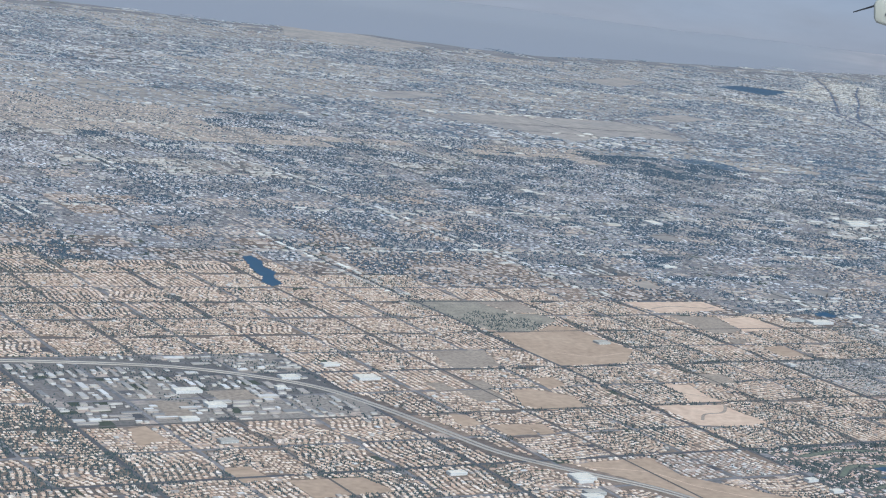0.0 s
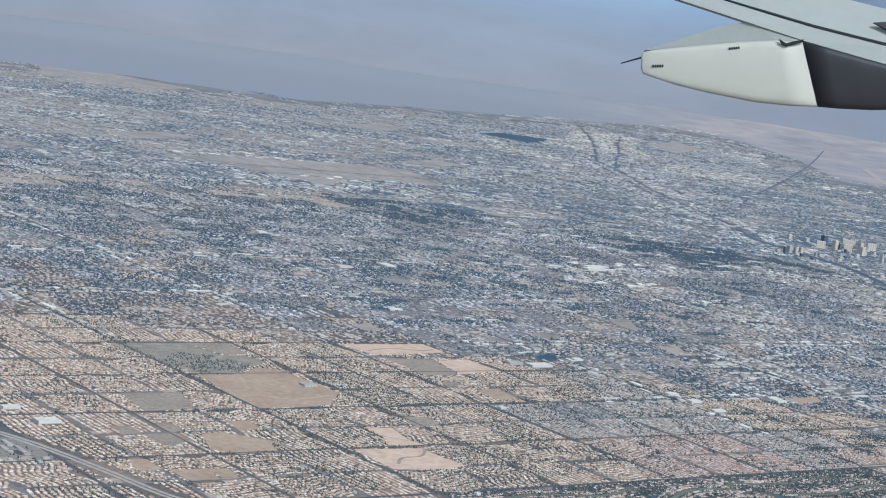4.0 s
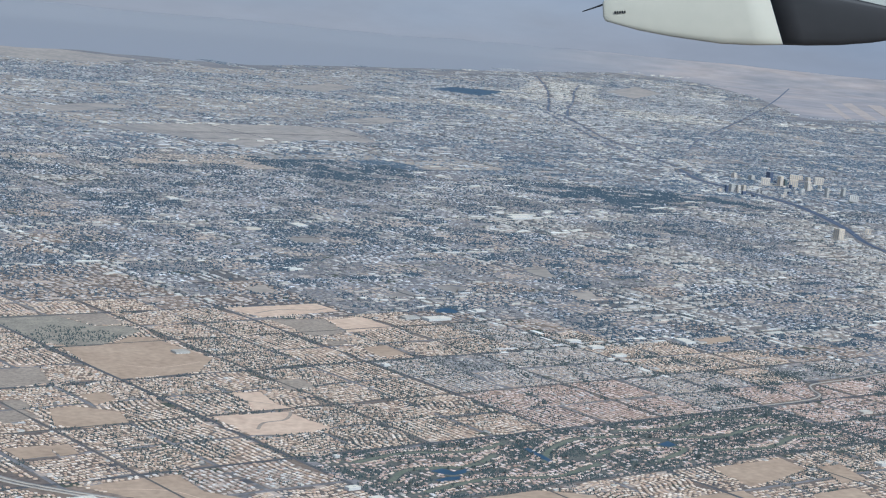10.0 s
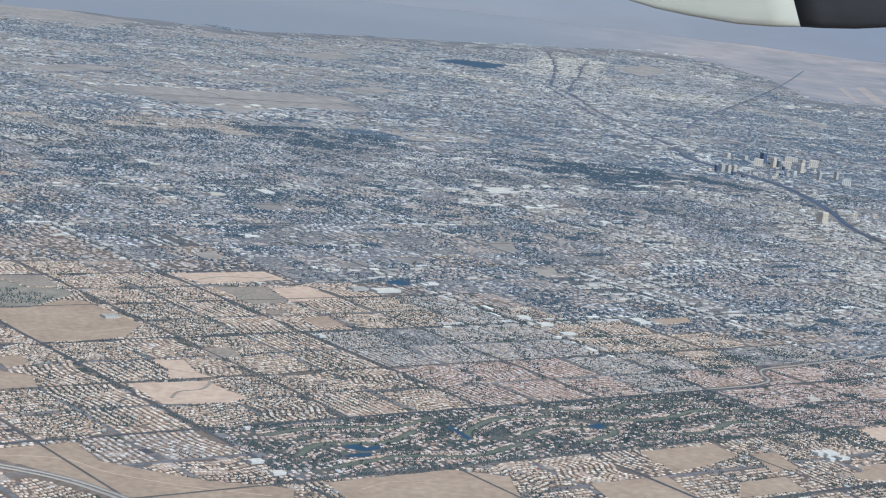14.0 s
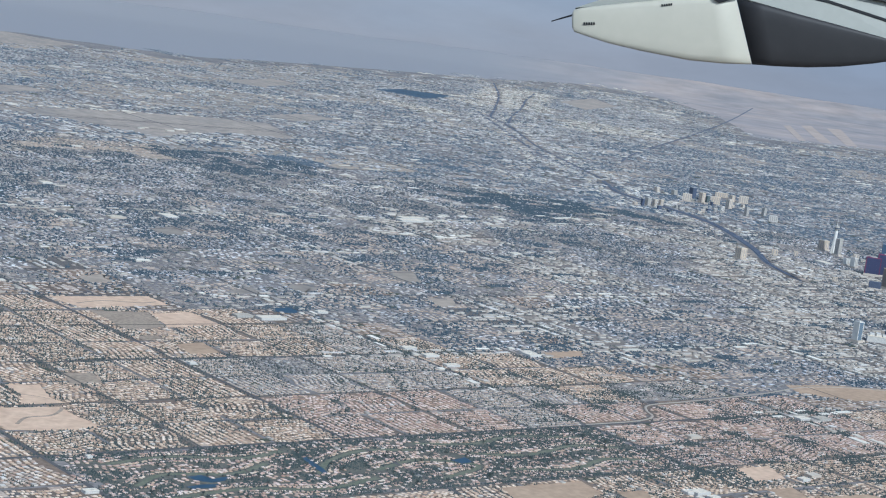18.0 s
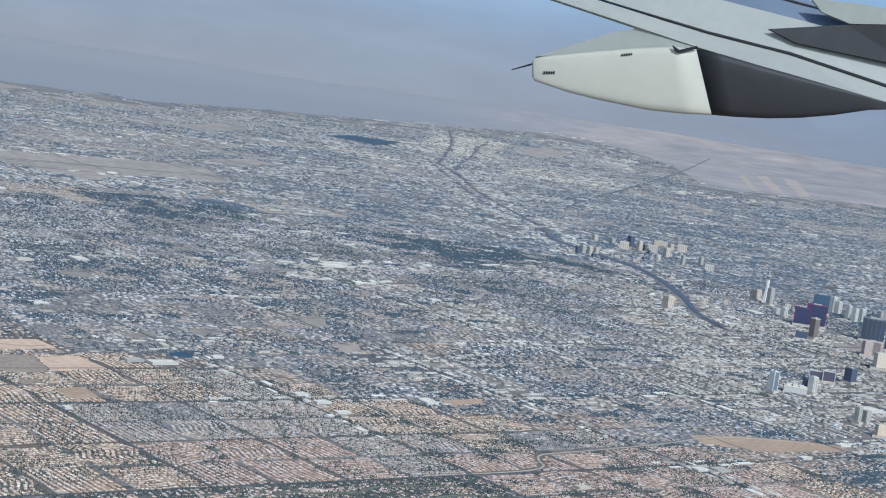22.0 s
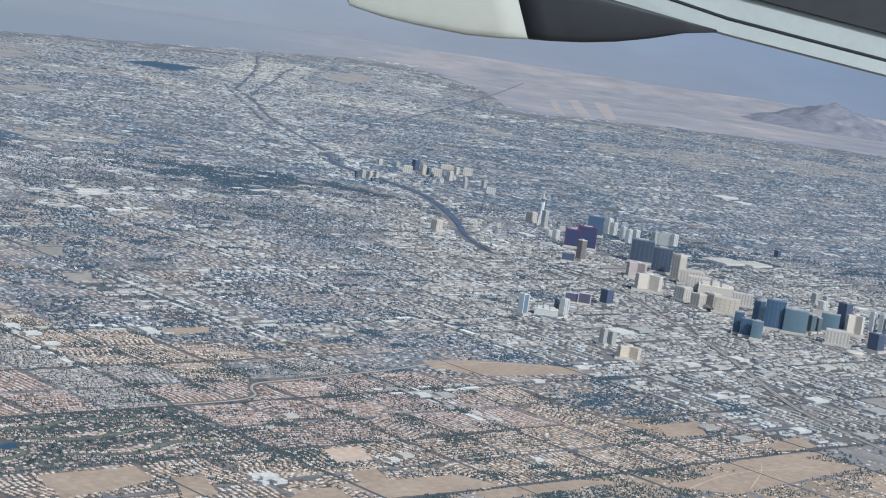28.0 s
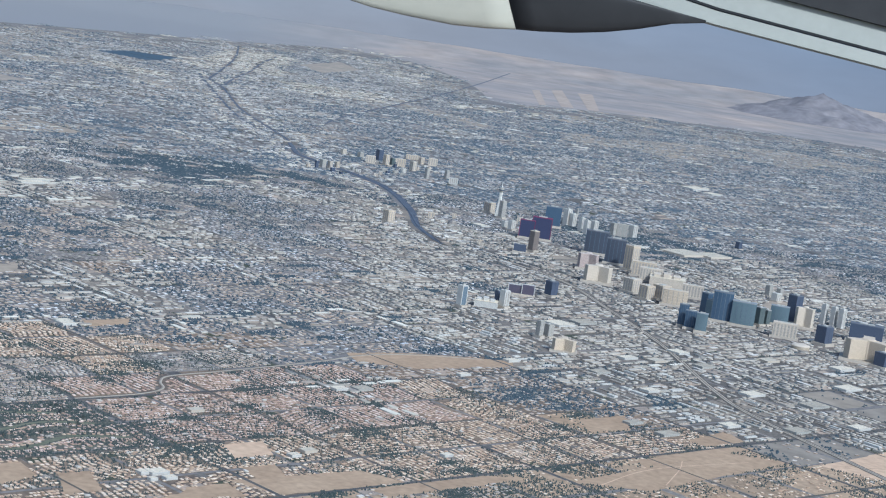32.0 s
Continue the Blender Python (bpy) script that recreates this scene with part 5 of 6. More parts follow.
for x, y, sx, sy, sz, turn in SINGLE[290:]:
    put(("tile", 0), np.array([[x * MI, y * MI, 0]]), np.array([[sx, sy, sz]]), np.array([turn]))
WORDS = {
    "tile": (HOUSE, [M_WALL, M_TILE], "houses", "rows of stucco houses with tan clay tile roofs"),
    "pink": (HOUSE, [M_WALL, M_PINK], "houses", "rows of stucco houses with reddish tile roofs"),
    "shingle": (HOUSE, [M_WALLW, M_SHINGLE], "houses", "older houses with grey and white roofs among trees"),
    "pale_shingle": (HOUSE, [M_WALLW, M_SHINGLEPALE], "houses", "older houses with pale roofs among trees"),
    "dark_shingle": (HOUSE, [M_WALLW, M_SHINGLEDARK], "houses", "older houses with dark roofs among trees"),
    "flat": (BLOCK, [M_WALLW, M_FLAT], "flat_roofed_buildings", "low commercial buildings with white and grey flat roofs"),
    "white": (BLOCK, [M_WALLW, M_BRIGHT], "flat_roofed_buildings", "long bright flat roofs of shops and warehouses"),
    "asphalt": (PATCH, [M_LOT], "car_parks", "dark asphalt car parks between long low buildings"),
    "soil": (PATCH, [M_SOIL], "yards", "brown gravel yards and streets between tile-roofed houses"),
    "sand": (PATCH, [M_SANDY], "sand_lots", "bare sandy desert lots between houses"),
    "patch": (PATCH, [M_PATCH], "yards", "paved and gravel yards, car parks and small lawns"),
    "tree": (CLUMP, [M_TREE], "trees", "dark green street and garden trees"),
}
for (key, lod), parts in BUCKETS.items():
    place, dims, turn = (np.concatenate(a) for a in zip(*parts))
    if not len(place):
        continue
    shape, mats, name, words = WORDS[key]
    # Farther districts swap to duller colours that stand in for haze.
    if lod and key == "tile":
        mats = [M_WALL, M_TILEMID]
    if lod and key == "sand":
        mats = [M_FARSAND]
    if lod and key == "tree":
        mats = [M_HAZEGREEN if lod == 1 else M_HAZETREE]
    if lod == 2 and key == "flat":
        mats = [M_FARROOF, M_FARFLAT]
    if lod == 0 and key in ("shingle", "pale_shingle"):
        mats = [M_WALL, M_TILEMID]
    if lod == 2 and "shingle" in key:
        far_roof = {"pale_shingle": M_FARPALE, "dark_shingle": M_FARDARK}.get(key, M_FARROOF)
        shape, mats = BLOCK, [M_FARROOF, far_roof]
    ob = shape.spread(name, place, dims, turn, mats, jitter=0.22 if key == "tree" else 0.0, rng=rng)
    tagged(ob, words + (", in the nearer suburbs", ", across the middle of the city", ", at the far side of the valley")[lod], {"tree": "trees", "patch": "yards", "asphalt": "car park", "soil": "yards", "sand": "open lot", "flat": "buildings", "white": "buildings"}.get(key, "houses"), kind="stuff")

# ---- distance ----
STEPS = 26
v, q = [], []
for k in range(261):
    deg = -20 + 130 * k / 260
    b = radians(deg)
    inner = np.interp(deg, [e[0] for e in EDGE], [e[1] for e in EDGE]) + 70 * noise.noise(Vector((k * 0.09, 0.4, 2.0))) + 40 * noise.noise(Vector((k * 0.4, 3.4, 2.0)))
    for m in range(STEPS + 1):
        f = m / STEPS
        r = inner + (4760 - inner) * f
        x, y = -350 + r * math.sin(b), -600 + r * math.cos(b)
        # low swell added to hide the wing's shadow strip from the camera
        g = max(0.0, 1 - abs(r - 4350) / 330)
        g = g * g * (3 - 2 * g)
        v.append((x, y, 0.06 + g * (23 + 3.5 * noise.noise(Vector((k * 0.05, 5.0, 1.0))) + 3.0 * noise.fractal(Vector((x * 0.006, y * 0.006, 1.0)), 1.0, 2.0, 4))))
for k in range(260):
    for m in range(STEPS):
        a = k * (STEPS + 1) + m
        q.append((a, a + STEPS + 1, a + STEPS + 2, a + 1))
tagged(link_arrays("desert", v, q, [4] * len(q), [M_DESERT], [0] * len(q)), "hazed grey-brown stony desert plain with an added swell beyond the houses", "desert", kind="structure")
for outline in ([(17.35, 12.68), (17.6, 12.78), (15.5, 10.68), (15.3, 10.6)], [(18.0, 12.93), (18.35, 13.05), (15.98, 10.68), (15.80, 10.72)], [(18.45, 12.85), (18.72, 12.82), (16.27, 10.52), (16.12, 10.57)]):
    flat("airfield_strip", outline, 0.26, M_STRIP, "pale strip of a distant airfield on the desert", "airfield")

# Haze and far slopes are painted as a glowing colour ramp on one wall.
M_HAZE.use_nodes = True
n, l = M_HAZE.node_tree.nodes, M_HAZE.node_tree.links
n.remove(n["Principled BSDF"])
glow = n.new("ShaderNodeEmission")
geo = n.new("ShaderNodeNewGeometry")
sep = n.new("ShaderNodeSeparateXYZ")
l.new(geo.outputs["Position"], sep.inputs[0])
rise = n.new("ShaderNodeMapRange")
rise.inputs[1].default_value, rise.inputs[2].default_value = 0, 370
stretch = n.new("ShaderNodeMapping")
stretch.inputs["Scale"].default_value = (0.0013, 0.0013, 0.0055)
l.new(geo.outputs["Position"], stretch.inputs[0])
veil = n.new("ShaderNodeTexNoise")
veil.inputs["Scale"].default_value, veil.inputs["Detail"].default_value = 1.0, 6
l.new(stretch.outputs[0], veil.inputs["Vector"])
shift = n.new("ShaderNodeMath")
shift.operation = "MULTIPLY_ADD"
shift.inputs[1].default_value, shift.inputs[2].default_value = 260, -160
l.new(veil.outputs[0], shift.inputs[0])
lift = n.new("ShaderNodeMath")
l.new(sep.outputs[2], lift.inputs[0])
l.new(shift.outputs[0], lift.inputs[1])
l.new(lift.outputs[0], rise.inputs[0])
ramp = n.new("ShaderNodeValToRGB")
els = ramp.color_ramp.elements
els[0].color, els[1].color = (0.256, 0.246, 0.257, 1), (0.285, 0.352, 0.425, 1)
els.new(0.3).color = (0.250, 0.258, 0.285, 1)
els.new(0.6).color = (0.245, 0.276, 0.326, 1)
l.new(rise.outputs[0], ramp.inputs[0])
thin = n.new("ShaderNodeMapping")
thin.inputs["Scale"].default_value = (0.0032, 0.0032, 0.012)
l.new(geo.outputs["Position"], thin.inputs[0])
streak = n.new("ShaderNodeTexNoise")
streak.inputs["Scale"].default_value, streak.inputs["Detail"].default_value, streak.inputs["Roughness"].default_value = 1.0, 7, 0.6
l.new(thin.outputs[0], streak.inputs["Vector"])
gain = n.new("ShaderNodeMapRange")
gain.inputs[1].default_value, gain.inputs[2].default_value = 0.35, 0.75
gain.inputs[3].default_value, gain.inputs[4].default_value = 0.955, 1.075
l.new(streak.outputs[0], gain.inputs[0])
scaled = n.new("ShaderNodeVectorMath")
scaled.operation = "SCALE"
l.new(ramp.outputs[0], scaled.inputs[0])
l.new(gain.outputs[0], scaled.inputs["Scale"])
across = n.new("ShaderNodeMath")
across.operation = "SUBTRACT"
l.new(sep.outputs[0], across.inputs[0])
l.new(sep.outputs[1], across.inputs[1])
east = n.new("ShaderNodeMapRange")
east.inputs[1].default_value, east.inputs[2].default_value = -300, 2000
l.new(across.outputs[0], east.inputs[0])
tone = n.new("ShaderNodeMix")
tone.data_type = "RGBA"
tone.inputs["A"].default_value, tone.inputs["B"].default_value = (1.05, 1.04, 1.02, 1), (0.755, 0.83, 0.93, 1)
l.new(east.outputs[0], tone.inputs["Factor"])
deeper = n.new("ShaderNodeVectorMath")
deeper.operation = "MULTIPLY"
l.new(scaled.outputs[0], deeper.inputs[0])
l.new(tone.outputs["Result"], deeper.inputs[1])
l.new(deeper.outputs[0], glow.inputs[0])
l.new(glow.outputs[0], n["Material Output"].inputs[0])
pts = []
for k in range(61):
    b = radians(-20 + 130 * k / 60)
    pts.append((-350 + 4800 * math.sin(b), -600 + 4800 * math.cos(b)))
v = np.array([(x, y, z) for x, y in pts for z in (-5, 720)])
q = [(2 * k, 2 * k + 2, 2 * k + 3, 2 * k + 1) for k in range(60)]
tagged(link_arrays("backdrop", v, q, [4] * 60, [M_HAZE], [0] * 60), "glowing backdrop of hazy blue-grey desert mountains fading into sky", "backdrop", kind="structure")


def hill(x, y, rx, ry, h, words, seed):
    """A bare rocky hill with gullies."""
    n = 48
    v, q = [], []
    for i in range(n + 1):
        for j in range(n + 1):
            u, w = 2 * i / n - 1, 2 * j / n - 1
            r = math.hypot(u, w)
            rough = noise.fractal(Vector((u * 2.2 + seed, w * 2.2, 0.5)), 1.0, 2.0, 5)
            ridge = 1 - abs(noise.noise(Vector((u * 3.1 + seed, w * 3.1, 3.0)))) * 1.6
            z = max(0.0, (1 - r * (1 + 0.25 * rough))) ** 1.15 * (0.55 + 0.55 * ridge) * h * min(1.0, (1 - max(abs(u), abs(w))) / 0.2)
            v.append((u * rx, w * ry, z - 0.4))
    for i in range(n):
        for j in range(n):
            a = i * (n + 1) + j
            q.append((a, a + n + 1, a + n + 2, a + 1))
    ob = link_arrays("hill", v, q, [4] * len(q), [M_HILL], [0] * len(q))
    ob.location = (x * MI, y * MI, 0)
    return tagged(ob, words, "hill", kind="structure")


hill(22.9, 11.95, 215, 190, 50, "bare dark rocky mountain at the edge of the valley", 3.0)


# ---- things ----
def part(name, bm, mat, parent, label=""):
    """Links a bmesh as one mesh under a thing or a part."""
    me = bpy.data.meshes.new(name)
    bmesh.ops.recalc_face_normals(bm, faces=bm.faces[:])
    bm.to_mesh(me)
    bm.free()
    me.materials.append(mat)
    ob = new(name, me)
    ob.parent = parent
    return tagged(ob, label)


def thing(name, x, y, turn, label, category, group="", z=0.0):
    """An empty at the base of a thing; x and y in miles."""
    ob = new(name)
    ob.empty_display_size = 1
    ob.matrix_basis = pose(x * MI, y * MI, z, 0, 0, turn)
    return tagged(ob, label, category, group)


def box(bm, x0, x1, y0, y1, z0, z1, taper=0.0):
    t = taper
    vs = [bm.verts.new(p) for p in ((x0, y0, z0), (x1, y0, z0), (x1, y1, z0), (x0, y1, z0),
                                    (x0 + t, y0 + t, z1), (x1 - t, y0 + t, z1), (x1 - t, y1 - t, z1), (x0 + t, y1 - t, z1))]
    for f in ((3, 2, 1, 0), (4, 5, 6, 7), (0, 1, 5, 4), (1, 2, 6, 5), (2, 3, 7, 6), (3, 0, 4, 7)):
        bm.faces.new([vs[k] for k in f])
    return bm


def prism(outline, z0, z1, bm=None, inset=0.0):
    """An upright prism over an outline of (x, y)."""
    bm = bm or bmesh.new()
    cx, cy = sum(p[0] for p in outline) / len(outline), sum(p[1] for p in outline) / len(outline)
    k = 1 - inset
    lo = [bm.verts.new((x, y, z0)) for x, y in outline]
    hi = [bm.verts.new((cx + (x - cx) * k, cy + (y - cy) * k, z1)) for x, y in outline]
    n = len(outline)
    bm.faces.new(lo[::-1])
    bm.faces.new(hi)
    for i in range(n):
        bm.faces.new((lo[i], lo[(i + 1) % n], hi[(i + 1) % n], hi[i]))
    return bm


def spin(profile, sides=16, bm=None):
    """A turned form out of (radius, height) pairs."""
    bm = bm or bmesh.new()
    rings = []
    for r, z in profile:
        rings.append([bm.verts.new((r * math.cos(2 * math.pi * k / sides), r * math.sin(2 * math.pi * k / sides), z)) for k in range(sides)])
    for a, b in zip(rings[:-1], rings[1:]):
        for k in range(sides):
            bm.faces.new((a[k], a[(k + 1) % sides], b[(k + 1) % sides], b[k]))
    bm.faces.new(rings[0][::-1])
    bm.faces.new(rings[-1])
    return bm


def facade(name, wall, glass, floors, rough=0.5, metal=0.0, columns=3.2):
    """A tower face: rows of windows between floor bands, spaced to merge in the camera's view, with some variation."""
    m = bpy.data.materials.new(name)
    m.use_nodes = True
    n, l = m.node_tree.nodes, m.node_tree.links
    b = n["Principled BSDF"]
    b.inputs["Roughness"].default_value, b.inputs["Metallic"].default_value = rough, metal
    tc = n.new("ShaderNodeTexCoord")
    sp = n.new("ShaderNodeSeparateXYZ")
    l.new(tc.outputs["Object"], sp.inputs[0])
    wv = n.new("ShaderNodeMath")
    wv.operation = "PINGPONG"
    wv.inputs[1].default_value = floors
    l.new(sp.outputs[2], wv.inputs[0])
    cut = n.new("ShaderNodeMath")
    cut.operation = "GREATER_THAN"
    cut.inputs[1].default_value = floors * 0.5
    l.new(wv.outputs[0], cut.inputs[0])
    t = n.new("ShaderNodeTexNoise")
    t.inputs["Scale"].default_value, t.inputs["Detail"].default_value = columns, 4
    l.new(tc.outputs["Object"], t.inputs["Vector"])
    mr = n.new("ShaderNodeMapRange")
    mr.inputs[1].default_value, mr.inputs[2].default_value = 0.35, 0.65
    mr.inputs[3].default_value, mr.inputs[4].default_value = 0.92, 1.07
    l.new(t.outputs[0], mr.inputs[0])
    mx = n.new("ShaderNodeMix")
    mx.data_type = "RGBA"
    mx.inputs["A"].default_value, mx.inputs["B"].default_value = (*wall, 1), (*glass, 1)
    l.new(cut.outputs[0], mx.inputs["Factor"])
    sc = n.new("ShaderNodeVectorMath")
    sc.operation = "SCALE"
    l.new(mx.outputs["Result"], sc.inputs[0])
    l.new(mr.outputs[0], sc.inputs["Scale"])
    l.new(sc.outputs[0], b.inputs["Base Color"])
    return m


FACES = {
    "cream": (facade("cream_front", (0.598, 0.484, 0.351), (0.398, 0.320, 0.237), 0.26, 0.8), (0.574, 0.468, 0.346)),
    "ivory": (facade("ivory_front", (0.586, 0.498, 0.389), (0.420, 0.350, 0.271), 0.26, 0.8), (0.586, 0.498, 0.393)),
    "white": (facade("white_front", (0.56, 0.525, 0.46), (0.37, 0.355, 0.325), 0.26, 0.8), (0.58, 0.545, 0.48)),
    "grey": (facade("grey_front", (0.388, 0.363, 0.308), (0.245, 0.240, 0.220), 0.26, 0.8), (0.408, 0.377, 0.317)),
    "pink": (facade("pink_front", (0.46, 0.36, 0.31), (0.26, 0.21, 0.19), 0.26, 0.8), (0.48, 0.40, 0.35)),
    "rust": (facade("rust_front", (0.42, 0.30, 0.24), (0.30, 0.22, 0.18), 0.26, 0.85), (0.50, 0.42, 0.36)),
    "bronze": (facade("bronze_glass", (0.205, 0.172, 0.150), (0.140, 0.118, 0.105), 0.26, 0.35), (0.5, 0.42, 0.32)),
    "slate": (facade("slate_glass", (0.070, 0.080, 0.104), (0.052, 0.061, 0.083), 0.26, 0.3), (0.165, 0.168, 0.180)),
    "purple": (facade("purple_glass", (0.048, 0.054, 0.105), (0.038, 0.044, 0.09), 0.26, 0.3), (0.17, 0.05, 0.10)),
    "blue": (facade("blue_glass", (0.072, 0.108, 0.155), (0.055, 0.088, 0.135), 0.26, 0.25), (0.18, 0.20, 0.22)),
    "teal": (facade("teal_glass", (0.14, 0.185, 0.200), (0.11, 0.152, 0.172), 0.26, 0.25), (0.28, 0.295, 0.30)),
    "green": (facade("green_glass", (0.11, 0.135, 0.13), (0.085, 0.105, 0.105), 0.26, 0.3), (0.36, 0.35, 0.33)),
    "navy": (facade("navy_glass", (0.085, 0.10, 0.14), (0.065, 0.08, 0.115), 0.26, 0.25), (0.14, 0.15, 0.17)),
    "maroon": (facade("maroon_glass", (0.105, 0.085, 0.110), (0.075, 0.072, 0.105), 0.26, 0.3), (0.48, 0.46, 0.43)),
    "split": (facade("split_glass", (0.16, 0.20, 0.23), (0.12, 0.155, 0.19), 0.26, 0.25), (0.58, 0.55, 0.49)),
    "tan": (facade("tan_front", (0.45, 0.38, 0.30), (0.42, 0.36, 0.28), 0.26, 0.9), (0.5, 0.43, 0.35)),
}
ROOFS = {k: material(k + "_trim", [c, tuple(v * 0.82 for v in c)], 0.85, 0.4) for k, (_, c) in FACES.items()}
M_GRAVEL = material("gravel_roof", [(0.312, 0.273, 0.212), (0.437, 0.376, 0.288)], 0.95, 0.3, fine=1.5, mix=0.15)
M_WROOF = material("white_membrane", [(0.566, 0.490, 0.370), (0.660, 0.571, 0.434)], 0.9, 0.15, fine=0.8, mix=0.1)
M_BROOF = material("beige_membrane", [(0.443, 0.383, 0.293), (0.515, 0.451, 0.348)], 0.9, 0.15, fine=0.5, mix=0.14)
M_BAY = material("window_bays", [(0.285, 0.262, 0.232), (0.375, 0.342, 0.300)], 0.5, 0.8, fine=2.5, mix=0.25)
M_GLINT = material("pale_glass", [(0.085, 0.110, 0.140), (0.13, 0.155, 0.185)], 0.35, 0.5, fine=2.0, mix=0.25)
M_UNIT = material("roof_unit", [(0.360, 0.345, 0.301), (0.500, 0.466, 0.396)], 0.6, 0.6)



def outline_of(form, w, d):
    if form == "curve":
        n = 10
        front = [(w * (k / n - 0.5), -d / 2 - 0.15 * d * (1 - (2 * k / n - 1) ** 2)) for k in range(n + 1)]
        back = [(w * (0.5 - k / n), d / 2 - 0.15 * d * (1 - (2 * k / n - 1) ** 2)) for k in range(n + 1)]
        return front + back
    return [(-w / 2, -d / 2), (w / 2, -d / 2), (w / 2, d / 2), (-w / 2, d / 2)]


def high_rise(kind, x, y, w, d, h, turn, form, col, words):
    """A tower with base building, shaft, crown, roof plant and trim."""
    face, trim = FACES[col][0], ROOFS[col]
    t = thing(kind, x, y, turn, words, "building")
    if form == "low":
        part("wall", box(bmesh.new(), -w / 2, w / 2, -d / 2, d / 2, 0, h * 0.55), face, t)
        part("roof", box(bmesh.new(), -w / 2 - 0.1, w / 2 + 0.1, -d / 2 - 0.1, d / 2 + 0.1, h * 0.55, h * 0.6), M_WROOF, t, "pale flat roof")
        for k in range(3):
            part("roof_block", box(bmesh.new(), -w * 0.4 + k * w * 0.28, -w * 0.2 + k * w * 0.28, -d * 0.3, d * 0.3, h * 0.6, h * (0.75 + 0.1 * (k % 2))), trim, t)
        return t
    base = min(1.6, h * 0.14)
    if kind == "hotel":
        part("podium", box(bmesh.new(), -w * 0.6, w * 0.6, -d * 0.55 - 1.2, d * 0.6 + 1.2, 0, base, 0.05), ROOFS["tan"], t, "low casino base")
        part("podium_roof", box(bmesh.new(), -w * 0.58, w * 0.58, -d * 0.55 - 1.0, d * 0.6 + 1.0, base, base + 0.06), M_GRAVEL, t)
    if form == "y":
        for k in range(3):
            a = radians(90 + 120 * k)
            c, s = math.cos(a), math.sin(a)
            r, b = w * 0.52, w * 0.13
            o = [(c * p - s * q, s * p + c * q) for p, q in ((0, -b), (r, -b), (r, b), (0, b))]
            part("wing", prism(o, 0, h * 0.95), face, t)
            part("parapet", prism(o, h * 0.95, h * 0.985, inset=0.01), trim, t)
        part("core", spin([(w * 0.17, 0), (w * 0.17, h), (w * 0.14, h * 1.04)], 12), trim, t)
        return t
    o = outline_of(form, w, d)
    shaft = part("tower", prism(o, 0, h * 0.95), face, t)
    part("crown", prism([(a * 1.015, b * 1.015) for a, b in o], h * 0.95, h * 0.985), trim, t)
    strip = M_BAY if col in ("cream", "ivory", "white", "grey", "pink", "rust") else M_GLINT
    if form != "curve" and strip is M_GLINT:
        n = max(1, int(w / 4))
        for k in range(n):
            c = -w / 2 + (k + 0.5) * w / n
            part("facade_rib", box(bmesh.new(), c - 0.12, c + 0.12, -d / 2 - 0.06, -d / 2 + 0.1, h * 0.04, h * 0.93), face, shaft)
    elif form != "curve":
        n = max(2, int(w / 1.9))
        for k in range(n):
            c, half = -w / 2 + (k + 0.5) * w / n, 0.24 * w / n
            part("window_column", box(bmesh.new(), c - half, c + half, -d / 2 - 0.05, -d / 2 + 0.1, h * 0.1, h * 0.9), strip, shaft)
        n = max(1, int(d / 1.9))
        for k in range(n):
            c, half = -d / 2 + (k + 0.5) * d / n, 0.22 * d / n
            part("window_column", box(bmesh.new(), -w / 2 - 0.05, -w / 2 + 0.1, c - half, c + half, h * 0.1, h * 0.9), strip, shaft)
    else:
        for k in range(0, 10, 2):
            (x0, y0), (x1, y1) = o[k], o[k + 1]
            rib = prism([(x0, y0 - 0.06), (x0 + 0.25 * (x1 - x0), y0 + 0.25 * (y1 - y0) - 0.06), (x0 + 0.25 * (x1 - x0), y0 + 0.25 * (y1 - y0) + 0.1), (x0, y0 + 0.1)], h * 0.03, h * 0.94)
            part("facade_rib", rib, strip, shaft)
    part("plant_room", box(bmesh.new(), -w * 0.22, w * 0.22, -d * 0.2, d * 0.2, h * 0.985, h * 1.02), M_UNIT, t)
    if col in ("purple", "split", "maroon", "white"):
        part("edge_fin", box(bmesh.new(), -w / 2 - 0.25, -w / 2 + 0.25, -d / 2 - 0.2, d / 2 + 0.2, 0, h * 0.97), trim, shaft)
        part("edge_fin", box(bmesh.new(), w / 2 - 0.25, w / 2 + 0.25, -d / 2 - 0.2, d / 2 + 0.2, 0, h * 0.97), trim, shaft)
    if col in ("cream", "ivory"):
        for k in range(1, 5):
            z = h * (0.12 + 0.19 * k)
            part("cornice", prism([(a * 1.02, b * 1.02) for a, b in o], z, z + 0.14), trim, shaft)
    return t


for kind, x, y, w, d, h, *rest in TOWERS:
    thin = 0.78 if kind == "office" else 1.0
    high_rise(kind, x, y, w * thin, d * thin, h * (0.85 if kind == "office" else 1.0), *rest)

# lower blocks between the downtown towers and behind the boulevard
block = random.Random(41)
LOW = (("ivory", "low pale downtown block"), ("grey", "low grey downtown block"), ("cream", "low cream downtown block"), ("white", "low white downtown garage"), ("navy", "low dark glass downtown office"))
